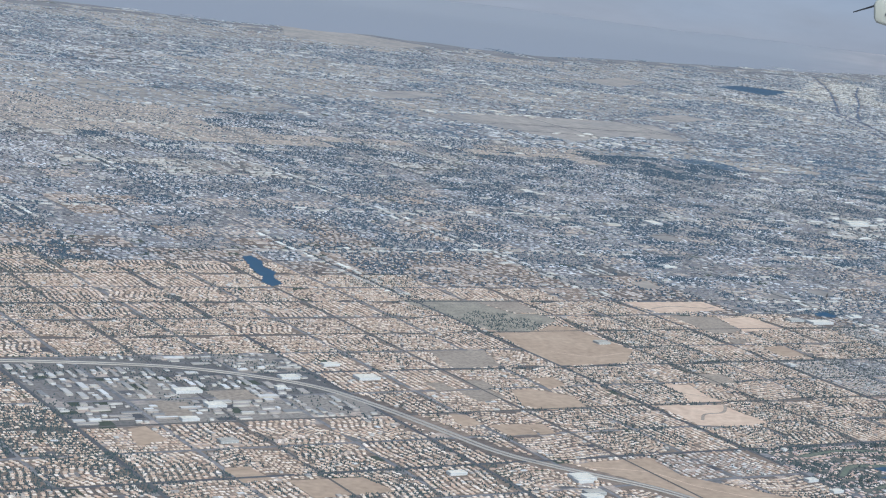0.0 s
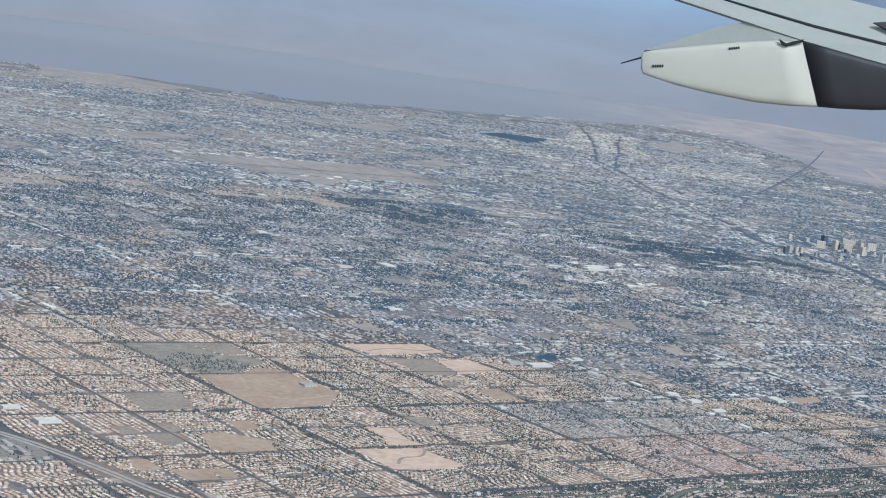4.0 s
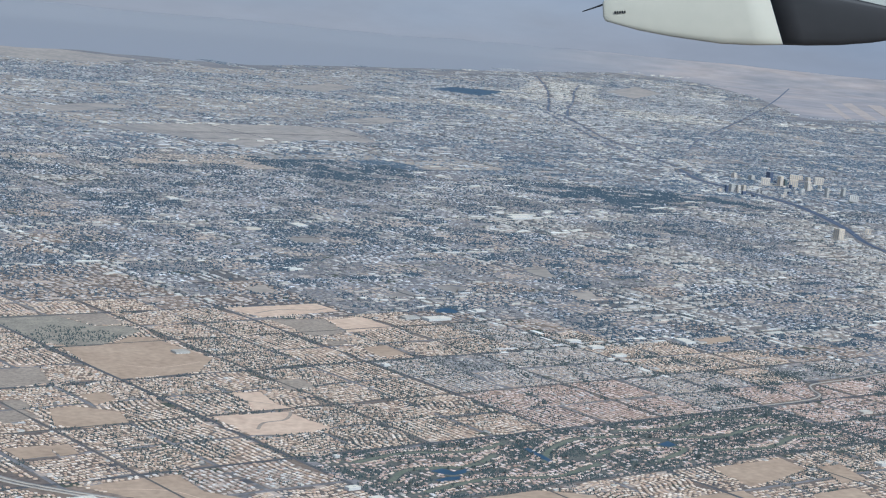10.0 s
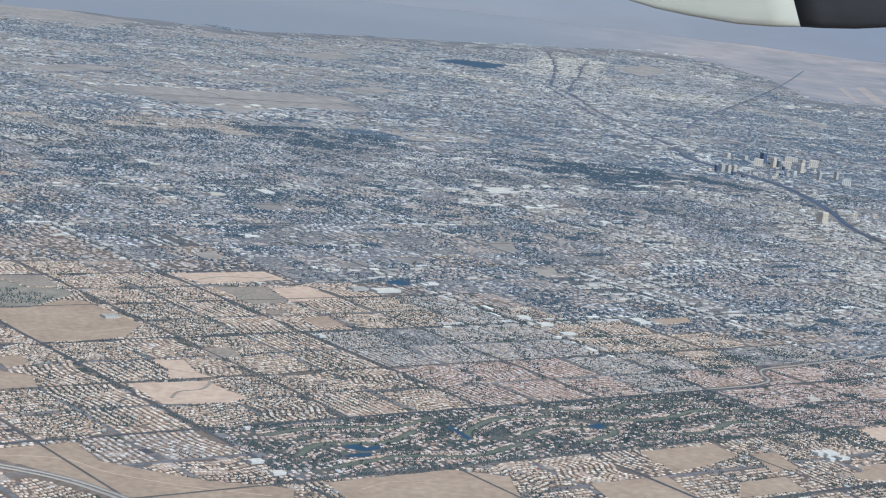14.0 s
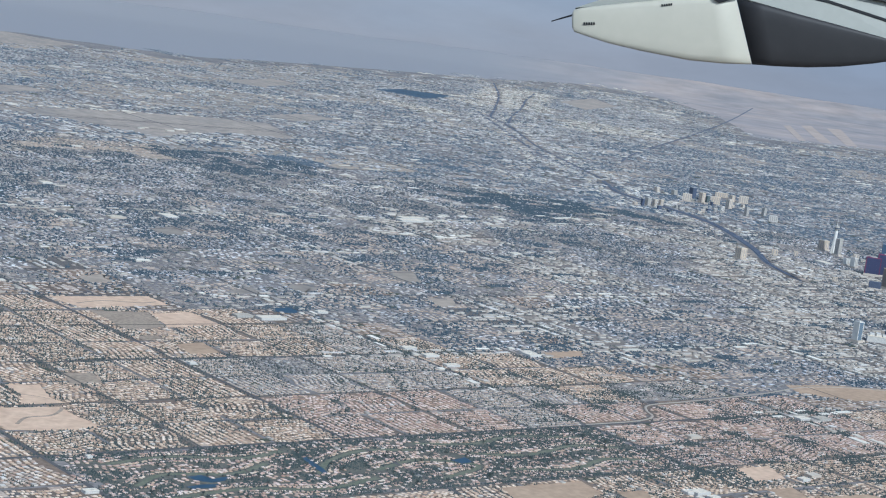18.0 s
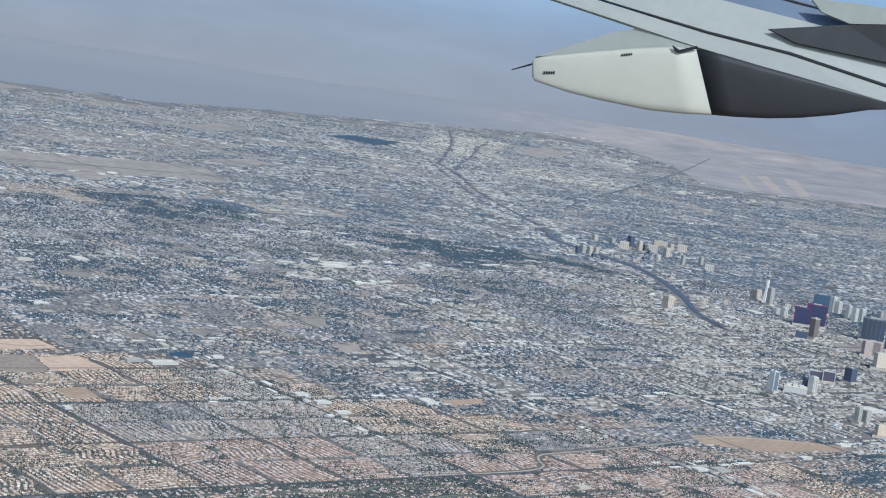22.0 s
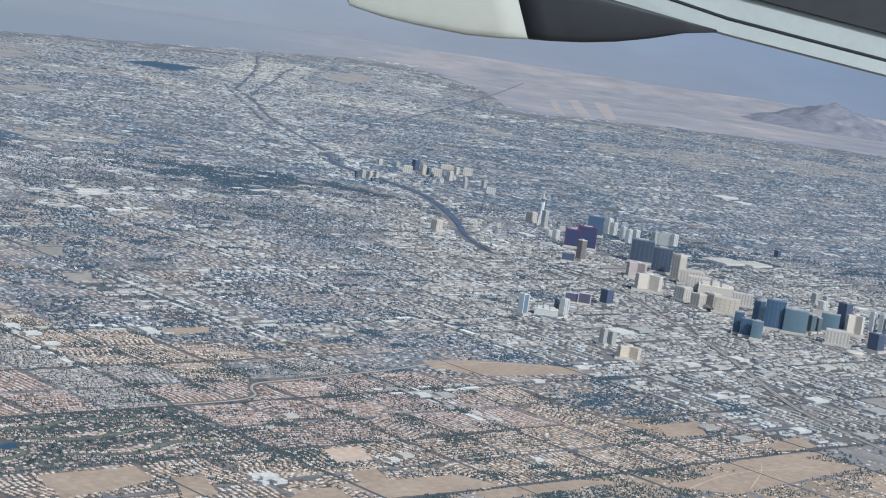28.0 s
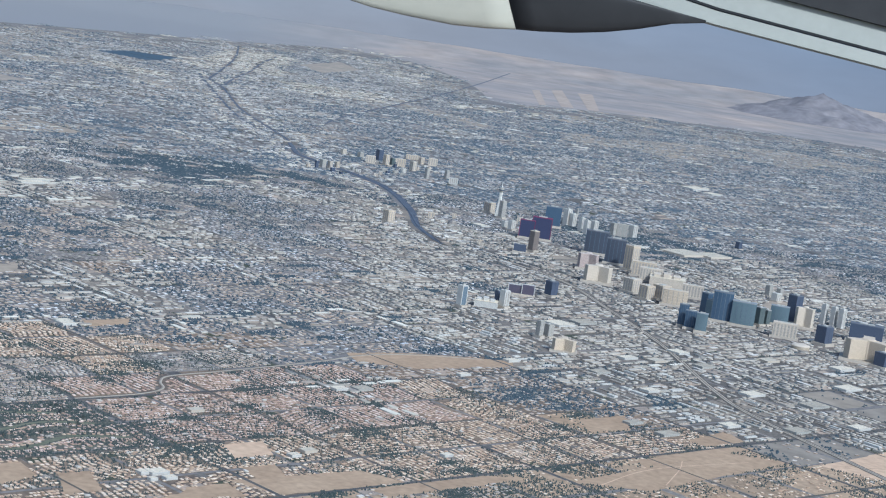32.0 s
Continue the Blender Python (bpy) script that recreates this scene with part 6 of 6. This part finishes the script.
for k in range(46):
    x, y = (block.uniform(7.0, 8.7), 0) if k < 30 else (block.uniform(6.1, 7.2), 0)
    y = 4.75 + 0.42 * (x - 7.0) + block.uniform(-0.3, 0.3) if k < 30 else 2.9 + block.uniform(-0.9, 0.35)
    if min(math.hypot(x - r[1], y - r[2]) for r in TOWERS) * MI < 8 or not clear(np.array([(x, y)]))[0]:
        continue
    col, words = block.choice(LOW)
    high_rise("office", x, y, block.uniform(2.2, 5.0), block.uniform(2.0, 3.6), block.uniform(1.6, 4.2), block.choice((0, -43)), "slab", col, words + " among shorter buildings")

# the observation tower
needle = thing("observation_tower", 7.155, 3.27, 0, "slender white concrete observation tower with a pod on top", "tower")
M_NEEDLE = material("white_concrete", [(0.66, 0.62, 0.54), (0.72, 0.68, 0.60)], 0.8, 0.3)
for k in range(3):
    a = radians(30 + 120 * k)
    leg = bmesh.new()
    zs = [0, 4, 8, 12, 16, 20]
    rs = [2.5, 1.8, 1.3, 0.9, 0.7, 0.75]
    prev = None
    for z, r in zip(zs, rs):
        c = (math.cos(a) * r, math.sin(a) * r)
        q = [leg.verts.new((c[0] + dx, c[1] + dy, z)) for dx, dy in ((-0.5, -0.5), (0.5, -0.5), (0.5, 0.5), (-0.5, 0.5))]
        if prev:
            for m in range(4):
                leg.faces.new((prev[m], prev[(m + 1) % 4], q[(m + 1) % 4], q[m]))
        else:
            leg.faces.new(q[::-1])
        prev = q
    leg.faces.new(prev)
    part("leg", leg, M_NEEDLE, needle)
part("shaft", spin([(1.7, 0), (1.3, 8), (1.05, 14), (1.0, 20)], 12), M_NEEDLE, needle)
part("pod", spin([(0.9, 19.6), (1.9, 21.0), (2.2, 22.0), (2.1, 23.2), (1.4, 24.0)], 20), ROOFS["grey"], needle, "grey pod with several decks")
part("deck_window", spin([(2.14, 21.5), (2.23, 21.6), (2.23, 22.2), (2.16, 22.3)], 20), FACES["navy"][0], needle, "dark band of windows")
part("mast", spin([(0.35, 24), (0.22, 26), (0.06, 29.5)], 8), M_NEEDLE, needle)

# the arena and wide roofs near the boulevard
arena = thing("arena", 5.88, 0.09, 0, "round arena with a golden dish roof", "arena")
part("drum", spin([(5.2, 0), (5.6, 2.0), (5.7, 2.6)], 28), ROOFS["bronze"], arena)
part("roof", spin([(5.75, 2.55), (5.2, 3.1), (3.0, 3.5), (0.3, 3.6)], 28), ROOFS["ivory"], arena, "shallow pale dish roof")


def warehouse(x, y, w, d, col):
    """A big low building with parapet, white roof, roof units and dock doors."""
    words = {"white": "large low warehouse with a bright white flat roof", "grey": "large low building with a grey gravel roof",
             "tan": "large low tan stucco store with a pale roof", "ivory": "long ivory exhibition hall with a flat roof"}[col]
    h = 0.9 + 0.02 * w
    t = thing("warehouse", x, y, 0, words, "building")
    wall = FACES["tan" if col == "tan" else "white" if col == "white" else "ivory" if col == "ivory" else "grey"][0]
    walls = part("wall", box(bmesh.new(), -w / 2, w / 2, -d / 2, d / 2, 0, h), wall, t)
    top = part("roof", box(bmesh.new(), -w / 2 + 0.12, w / 2 - 0.12, -d / 2 + 0.12, d / 2 - 0.12, h, h + 0.05), M_GRAVEL if col == "grey" else M_WROOF if col == "white" else M_BROOF, t)
    edge = bmesh.new()
    for x0, x1, y0, y1 in ((-w / 2, w / 2, -d / 2, -d / 2 + 0.1), (-w / 2, w / 2, d / 2 - 0.1, d / 2), (-w / 2, -w / 2 + 0.1, -d / 2 + 0.1, d / 2 - 0.1), (w / 2 - 0.1, w / 2, -d / 2 + 0.1, d / 2 - 0.1)):
        box(edge, x0, x1, y0, y1, h, h + 0.14)
    part("parapet", edge, wall, walls)
    r = random.Random(int(x * 1000 + y * 77))
    for k in range(max(2, int(w * d / 14))):
        a, b = r.uniform(-0.42, 0.42) * w, r.uniform(-0.42, 0.42) * d
        part("roof_unit", box(bmesh.new(), a - 0.18, a + 0.18, b - 0.14, b + 0.14, h + 0.05, h + 0.28), M_UNIT, top)
    n = max(2, int(w / 1.6))
    for k in range(n):
        a = -w / 2 + (k + 0.5) * w / n
        part("dock_door", box(bmesh.new(), a - 0.22, a + 0.22, -d / 2 - 0.03, -d / 2 + 0.02, 0.02, h * 0.5), M_UNIT, walls)
    return t


for row in WAREHOUSES:
    warehouse(*row)

# ---- the airliner's wing ----
M_SKIN = material("pale_grey_paint", [(0.262, 0.262, 0.222), (0.282, 0.280, 0.236)], 0.5, 0.012, fine=0.05, mix=0.03)
M_WHITE = material("fairing_white", [(0.410, 0.383, 0.300), (0.426, 0.396, 0.311)], 0.38, 0.01, fine=0.03, mix=0.025)
# Dark tone painted for shaded parts of the wing; also the hinge line.
M_SHADE_SEAM = material("shade_and_seam_grey", [(0.021, 0.020, 0.019), (0.028, 0.026, 0.025)], 0.5, 0.02)
M_BLUEG = material("blue_grey_band", [(0.075, 0.10, 0.145), (0.10, 0.125, 0.175)], 0.4, 0.008)
M_YELLOW = material("yellow_paint", [(0.86, 0.62, 0.01), (0.92, 0.68, 0.02)], 0.4, 0.02)
M_BLACK = material("black_rubber", [(0.01, 0.01, 0.012), (0.02, 0.02, 0.02)], 0.6, 0.1)
wing = new("airliner_wing")
# Far oversized and far off, placed and scaled to fit the camera's view.
wing.matrix_basis = pose(2665.4, 2667.5, 120.3, -0.91, -8.56, -42.70)
wing.scale = (1.169, 1.169, 1.169)
tagged(wing, "pale grey airliner wing with yellow winglet and white flap fairing", "aircraft wing")
WING_RANGE = 3800.0


def spot(dx, dy, back=0.0):
    """A place on the wing: pixel offsets across and up from the fairing's tail, projected to fit the camera's view; the
    leading edge lies behind.
    """
    w = 0.2 * back
    k = 1.1197 * (WING_RANGE + w) / WING_RANGE
    return Vector((dx * k, w, -dy * k))


def panel(name, pts, mat, parent, label="", thick=9.0, lift=0.0):
    """A plate through (across, down, back) places, with thickness."""
    bm = bmesh.new()
    hi = [bm.verts.new(spot(*p) + Vector((0, -lift, lift * 0.6))) for p in pts]
    lo = [bm.verts.new(v.co + Vector((0, thick * 0.9, -thick * 0.45))) for v in hi]
    n = len(pts)
    bm.faces.new(hi)
    bm.faces.new(lo[::-1])
    for i in range(n):
        bm.faces.new((hi[i], lo[i], lo[(i + 1) % n], hi[(i + 1) % n]))
    bmesh.ops.triangulate(bm, faces=[f for f in bm.faces if len(f.verts) > 4])
    return part(name, bm, mat, parent, label)


def rod(name, a, b, r, mat, parent, label=""):
    bm = bmesh.new()
    a, b = Vector(a), Vector(b)
    d = (b - a).normalized()
    u = d.orthogonal().normalized()
    w = d.cross(u)
    rings = []
    for p, s in ((a, 1.0), (b, 0.5)):
        rings.append([bm.verts.new(p + (u * math.cos(k * 1.0472) + w * math.sin(k * 1.0472)) * r * s) for k in range(6)])
    for k in range(6):
        bm.faces.new((rings[0][k], rings[0][(k + 1) % 6], rings[1][(k + 1) % 6], rings[1][k]))
    bm.faces.new(rings[0][::-1])
    bm.faces.new(rings[1])
    return part(name, bm, mat, parent, label)


panel("outer_panel", [(-690, -296, 40), (-601, -322, 200), (-491, -305, 215), (30, -205, 215), (95, -186, 190), (32, -177, 130), (-106, -145, 0), (-636, -285, 0)], M_SKIN, wing, "pale grey aileron and upper skin")
panel("leading_edge", [(-491, -305, 216), (-430, -306, 262), (132, -207, 300), (660, -68, 300), (1300, 101, 300), (1300, 141, 215), (660, -28, 215), (525, -65, 216), (185, -153, 216), (95, -186, 200), (30, -205, 216)], M_BLUEG, wing, "dark blue-grey leading edge band")
# shade between aileron and flap, painted as a dark plate
panel("gap_panel", [(-100, -149, 5), (32, -177, 130), (95, -186, 192), (185, -154, 200), (75, -133, 90), (-40, -146, 30)], M_SHADE_SEAM, wing, "gap between aileron and flap with its shade painted in")
panel("spoiler", [(75, -133, 95), (185, -154, 205), (525, -66, 205), (660, -30, 205), (1300, 139, 205), (1300, 214, 60), (660, 44, 60), (445, -28, 60), (305, -63, 60)], M_SKIN, wing, "pale grey spoiler panels")
panel("flap", [(-65, -153, 25), (-10, -153, 52), (305, -59, 52), (445, -23, 52), (660, 50, 52), (1300, 220, 52), (1300, 239, 0), (660, 74, 0), (583, 52, 0), (290, -35, 0), (185, -70, 0)], M_SKIN, wing, "pale grey trailing edge flap")
panel("seam", [(-10, -156, 56), (305, -62, 58), (445, -26, 58), (660, 46, 58), (1300, 215, 58), (1300, 219, 56), (660, 50, 56), (445, -22, 56), (305, -58, 56)], M_BLACK, wing, "black gap line above the flap", 4.0, 3.0)
panel("seam", [(-541, -300, 120), (32, -180, 128), (32, -177.5, 126), (-541, -297.5, 118)], M_SHADE_SEAM, wing, "thin hinge line", 3.0, 3.0)
panel("seam", [(-380, -290, 262), (140, -196, 290), (660, -58, 290), (1300, 111, 290), (1300, 114, 286), (660, -55, 286), (140, -193, 286), (-380, -287.5, 258)], M_BLACK, wing, "thin slat line", 3.0, 4.0)
# shade inside the opening, painted as a dark plate
panel("cove", [(407, -64, 95), (540, -71, 140), (660, -70, 150), (1300, 96, 150), (1300, 172, 110), (660, 4, 110), (455, -40, 80)], M_SHADE_SEAM, wing, "opening behind the spoiler with its shade painted dark", 4.0, 6.0)
panel("raised_spoiler", [(480, -114, 150), (560, -106, 170), (660, -88, 170), (1300, 78, 170), (1300, 96, 160), (660, -69, 160), (545, -72, 150), (497, -92, 150)], M_SKIN, wing, "pale grey raised spoiler", 5.0, 8.0)
# winglet
fence = panel("winglet", [(-839, -435, 60), (-796, -435, 90), (-601, -322, 210), (-640, -316, 160), (-690, -312, 110), (-733, -314, 60), (-761, -342, 40)], M_YELLOW, wing, "bright yellow winglet")
panel("lower_fin", [(-761, -342, 38), (-733, -314, 58), (-690, -250, 70), (-696, -242, 60), (-733, -200, 40), (-775, -205, 20)], M_YELLOW, fence, "bright yellow lower fin")
# shaded side of the fin, painted as a dark triangle
panel("root_panel", [(-733, -314, 20), (-636, -285, 0), (-696, -242, 0)], M_SHADE_SEAM, fence, "winglet root triangle with shade painted dark grey", 8.0, 8.0)
for k, (a, b) in enumerate(((-852, -420), (-800, -352), (-772, -280), (-782, -220), (-745, -268))):
    rod("static_wick", spot(a + 22, b, 30), spot(a, b, 30), 1.3, M_BLACK, fence)
for a, b in ((-590, -265), (-520, -244), (-435, -223)):
    rod("static_wick", spot(a + 60, b + 1, 6), spot(a, b, 0), 1.6, M_BLACK, wing)


def canoe(name, stations, mat, parent, label):
    """A fairing along (across, top, bottom, slant) stations, of rounded section."""
    bm = bmesh.new()
    rings = []
    for dx, top, bot, slant in stations:
        mid, half, ring = (top + bot) / 2, (bot - top) / 2, []
        for k in range(16):
            a = 2 * math.pi * k / 16
            c, s = math.cos(a), math.sin(a)
            z = mid + half * math.copysign(abs(s) ** 0.75, s)
            ring.append(bm.verts.new(spot(dx + slant * (z - mid) / max(half, 1), z, -20 - min(46, half * 0.9) * math.copysign(abs(c) ** 0.6, c))))
        rings.append(ring)
    for a, b in zip(rings[:-1], rings[1:]):
        for k in range(16):
            bm.faces.new((a[k], a[(k + 1) % 16], b[(k + 1) % 16], b[k]))
    bm.faces.new(rings[0][::-1])
    bm.faces.new(rings[-1])
    for f in bm.faces:
        f.smooth = len(f.verts) == 4
    return part(name, bm, mat, parent, label)


tail = canoe("flap_fairing", [(0, -10, 14, 0), (4, -17, 22, 0), (20, -20, 28, 1), (60, -24, 42, 3), (115, -29, 56, 5), (195, -35, 73, 9), (250, -37, 79, 12), (298, -33, 81, 14)], M_WHITE, wing, "white canoe-shaped flap fairing")
# shade under the flap is put into this part's dark colour
canoe("fairing_body", [(298.5, -33, 81, 14), (340, -24, 84.5, 12), (400, -5, 87, 8), (460, 13, 86, 4), (520, 31, 81, 2), (583, 50, 72, 0), (640, 66, 71, 0)], M_SHADE_SEAM, tail, "forward part of the fairing with shade painted dark grey")
panel("fairing_hood", [(6, -20, 10), (140, -62, 30), (190, -70, 30), (290, -36, 10), (243, -34, 0)], M_SKIN, tail, "pale grey hood over the fairing", 10.0)
rod("static_wick", spot(4, -8, -20), spot(-36, 3, -20), 2.2, M_BLACK, tail)
panel("seam", [(243, -38, -66), (255, -30, -66), (286, -37, -66), (286, -33, -66), (255, -25, -66), (246, -30, -66)], M_BLACK, tail, "black notch", 3.0, 3.0)
for k in range(5):
    panel("stencil_mark", [(20 + 4.2 * k, 6, -50), (23 + 4.2 * k, 6, -50), (23 + 4.2 * k, 10, -50), (20 + 4.2 * k, 10, -50)], M_BLACK, tail, "small dark stencil mark", 1.0, 1.0)
for k in range(5):
    panel("stencil_mark", [(155 + 4.0 * k, -24 - 0.4 * k, -60), (158 + 4.0 * k, -24 - 0.4 * k, -60), (158 + 4.0 * k, -20.5 - 0.4 * k, -60), (155 + 4.0 * k, -20.5 - 0.4 * k, -60)], M_BLACK, tail, "small dark stencil mark", 1.0, 1.0)

# ---- the nearest houses and trees, one by one ----
def house_model(wall, roof, label, turn_ell):
    t = new("house")
    tagged(t, label, "house", "houses of the nearest streets")
    b = bmesh.new()
    box(b, -0.5, 0.5, -0.5, 0.5, 0, 0.6)
    part("wall", b, wall, t)
    b = bmesh.new()
    e = [b.verts.new((x * 1.12, y * 1.12, 0.57)) for x, y in CORNERS]
    r = [b.verts.new((-0.2, 0, 1)), b.verts.new((0.2, 0, 1))]
    for f in ((e[0], e[1], r[1], r[0]), (e[2], e[3], r[0], r[1]), (e[1], e[2], r[1]), (e[3], e[0], r[0])):
        b.faces.new(f)
    b.faces.new((e[3], e[2], e[1], e[0]))
    part("roof", b, roof, t, "hipped clay tile roof")
    b = bmesh.new()
    s = 1 if turn_ell else -1
    box(b, s * 0.12, s * 0.46, -0.72, -0.5, 0, 0.5)
    garage = part("garage", b, wall, t)
    part("garage_door", box(bmesh.new(), s * 0.29 - 0.12, s * 0.29 + 0.12, -0.735, -0.72, 0.02, 0.36), M_UNIT, garage)
    return t


def one_colour(name, c):
    return material(name, [c, tuple(v * 0.86 for v in c)], 0.9, 1.2)


MODELS = [
    house_model(one_colour("tan_stucco", (0.50, 0.42, 0.33)), one_colour("tan_tiles", (0.50, 0.40, 0.31)), "tan stucco house with a tan hipped tile roof", True),
    house_model(one_colour("sand_stucco", (0.55, 0.48, 0.40)), one_colour("pale_tiles", (0.60, 0.53, 0.45)), "sand-coloured house with a pale tile roof", False),
    house_model(one_colour("brown_stucco", (0.40, 0.32, 0.25)), one_colour("red_tiles", (0.42, 0.29, 0.21)), "brown stucco house with a reddish tile roof", True),
    house_model(one_colour("buff_stucco", (0.47, 0.40, 0.32)), one_colour("dark_tiles", (0.32, 0.25, 0.19)), "buff stucco house with a dark brown tile roof", False),
]
for k, (x, y, sx, sy, sz, turn) in enumerate(SINGLE[:290]):
    model = MODELS[k % 4]
    made = copy_thing(model, pose(x * MI, y * MI, 0.02, 0, 0, math.degrees(turn)))
    made.scale = (sx, sy, sz)
for model in MODELS:
    for o in (*model.children_recursive, model):
        bpy.data.objects.remove(o)


def tree_model(seed, label):
    r = random.Random(seed)
    t = new("tree")
    tagged(t, label, "tree", "trees of the golf course")
    trunk = spin([(0.07, 0), (0.05, 0.3), (0.03, 0.6)], 6)
    for k in range(3):
        a = r.uniform(0, 6.28)
        tip = Vector((math.cos(a) * 0.22, math.sin(a) * 0.22, 0.7))
        q = [trunk.verts.new(Vector((0.02 * math.cos(m * 2.1), 0.02 * math.sin(m * 2.1), 0.32))) for m in range(3)]
        p = trunk.verts.new(tip)
        for m in range(3):
            trunk.faces.new((q[m], q[(m + 1) % 3], p))
    part("trunk", trunk, M_BARK, t)
    crown = bmesh.new()
    for k in range(16):
        a, b = r.uniform(0, 6.28), r.uniform(0, 1) ** 0.5 * 0.4
        c = Vector((math.cos(a) * b, math.sin(a) * b, r.uniform(0.4, 0.95) - b * 0.4))
        s = r.uniform(0.10, 0.2)
        v = [crown.verts.new(c + Vector(d) * s * r.uniform(0.7, 1.3)) for d in ((1, 0, 0), (0, 1, 0), (-1, 0, 0), (0, -1, 0), (0, 0, 0.9), (0, 0, -0.7))]
        for f in ((0, 1, 4), (1, 2, 4), (2, 3, 4), (3, 0, 4), (1, 0, 5), (2, 1, 5), (3, 2, 5), (0, 3, 5)):
            crown.faces.new([v[m] for m in f])
    part("crown", crown, M_TREE, t)
    return t


M_BARK = material("bark", [(0.10, 0.075, 0.055), (0.14, 0.11, 0.08)], 0.95, 2.0)
OAKS = [tree_model(k, w) for k, w in ((3, "dark green spreading tree on a golf course"), (5, "tall dark evergreen tree on a golf course"), (8, "small round dark tree beside a fairway"))]
r = random.Random(11)
for k in range(180):
    x, y = r.uniform(0.12, 1.9), r.uniform(-0.46, -0.05)
    if not clear(np.array([(x, y)]))[0]:
        continue
    s = r.uniform(1.2, 1.9)
    made = copy_thing(OAKS[k % 3], pose(x * MI, y * MI, 0.03, 0, 0, r.uniform(0, 360)))
    made.scale = (s, s, s * (1.25 if k % 3 == 1 else 0.8))
for model in OAKS:
    for o in (*model.children_recursive, model):
        bpy.data.objects.remove(o)


# ---- the larger industrial buildings, one by one ----
def shed_model(wall, roof, label):
    t = new("industrial_building")
    tagged(t, label, "building", "industrial buildings near the freeway")
    walls = part("wall", box(bmesh.new(), -0.5, 0.5, -0.5, 0.5, 0, 0.94), wall, t)
    top = part("roof", box(bmesh.new(), -0.485, 0.485, -0.47, 0.47, 0.94, 0.96), roof, t, "flat membrane roof")
    edge = bmesh.new()
    for x0, x1, y0, y1 in ((-0.5, 0.5, -0.5, -0.475), (-0.5, 0.5, 0.475, 0.5), (-0.5, -0.49, -0.475, 0.475), (0.49, 0.5, -0.475, 0.475)):
        box(edge, x0, x1, y0, y1, 0.94, 1.08)
    part("parapet", edge, wall, walls)
    for x, y in ((-0.3, 0.1), (0.05, -0.2), (0.3, 0.15)):
        part("roof_unit", box(bmesh.new(), x - 0.035, x + 0.035, y - 0.06, y + 0.06, 0.96, 1.22), M_UNIT, top)
    for x in (-0.34, -0.1, 0.14, 0.38):
        part("dock_door", box(bmesh.new(), x - 0.05, x + 0.05, -0.512, -0.5, 0.02, 0.6), M_UNIT, walls)
    return t


SHED_MODELS = [
    shed_model(one_colour("white_tilt_wall", (0.56, 0.53, 0.48)), one_colour("white_roof_sheet", (0.56, 0.52, 0.44)), "long low industrial building with a white flat roof"),
    shed_model(one_colour("grey_tilt_wall", (0.42, 0.375, 0.31)), one_colour("grey_roof_sheet", (0.41, 0.37, 0.305)), "long low industrial building with a grey flat roof"),
    shed_model(one_colour("tan_tilt_wall", (0.46, 0.39, 0.31)), one_colour("tan_roof_sheet", (0.50, 0.45, 0.385)), "long low tan industrial building with a pale flat roof"),
    shed_model(one_colour("brown_tilt_wall", (0.34, 0.28, 0.225)), one_colour("dark_roof_sheet", (0.27, 0.235, 0.19)), "low brown industrial building with a dark flat roof"),
]
r = random.Random(23)
for x, y, sx, sy, sz, turn in SHEDS:
    made = copy_thing(r.choice(SHED_MODELS), pose(x * MI, y * MI, 0.02, 0, 0, math.degrees(turn)))
    made.scale = (sx, sy, sz)
for model in SHED_MODELS:
    for o in (*model.children_recursive, model):
        bpy.data.objects.remove(o)
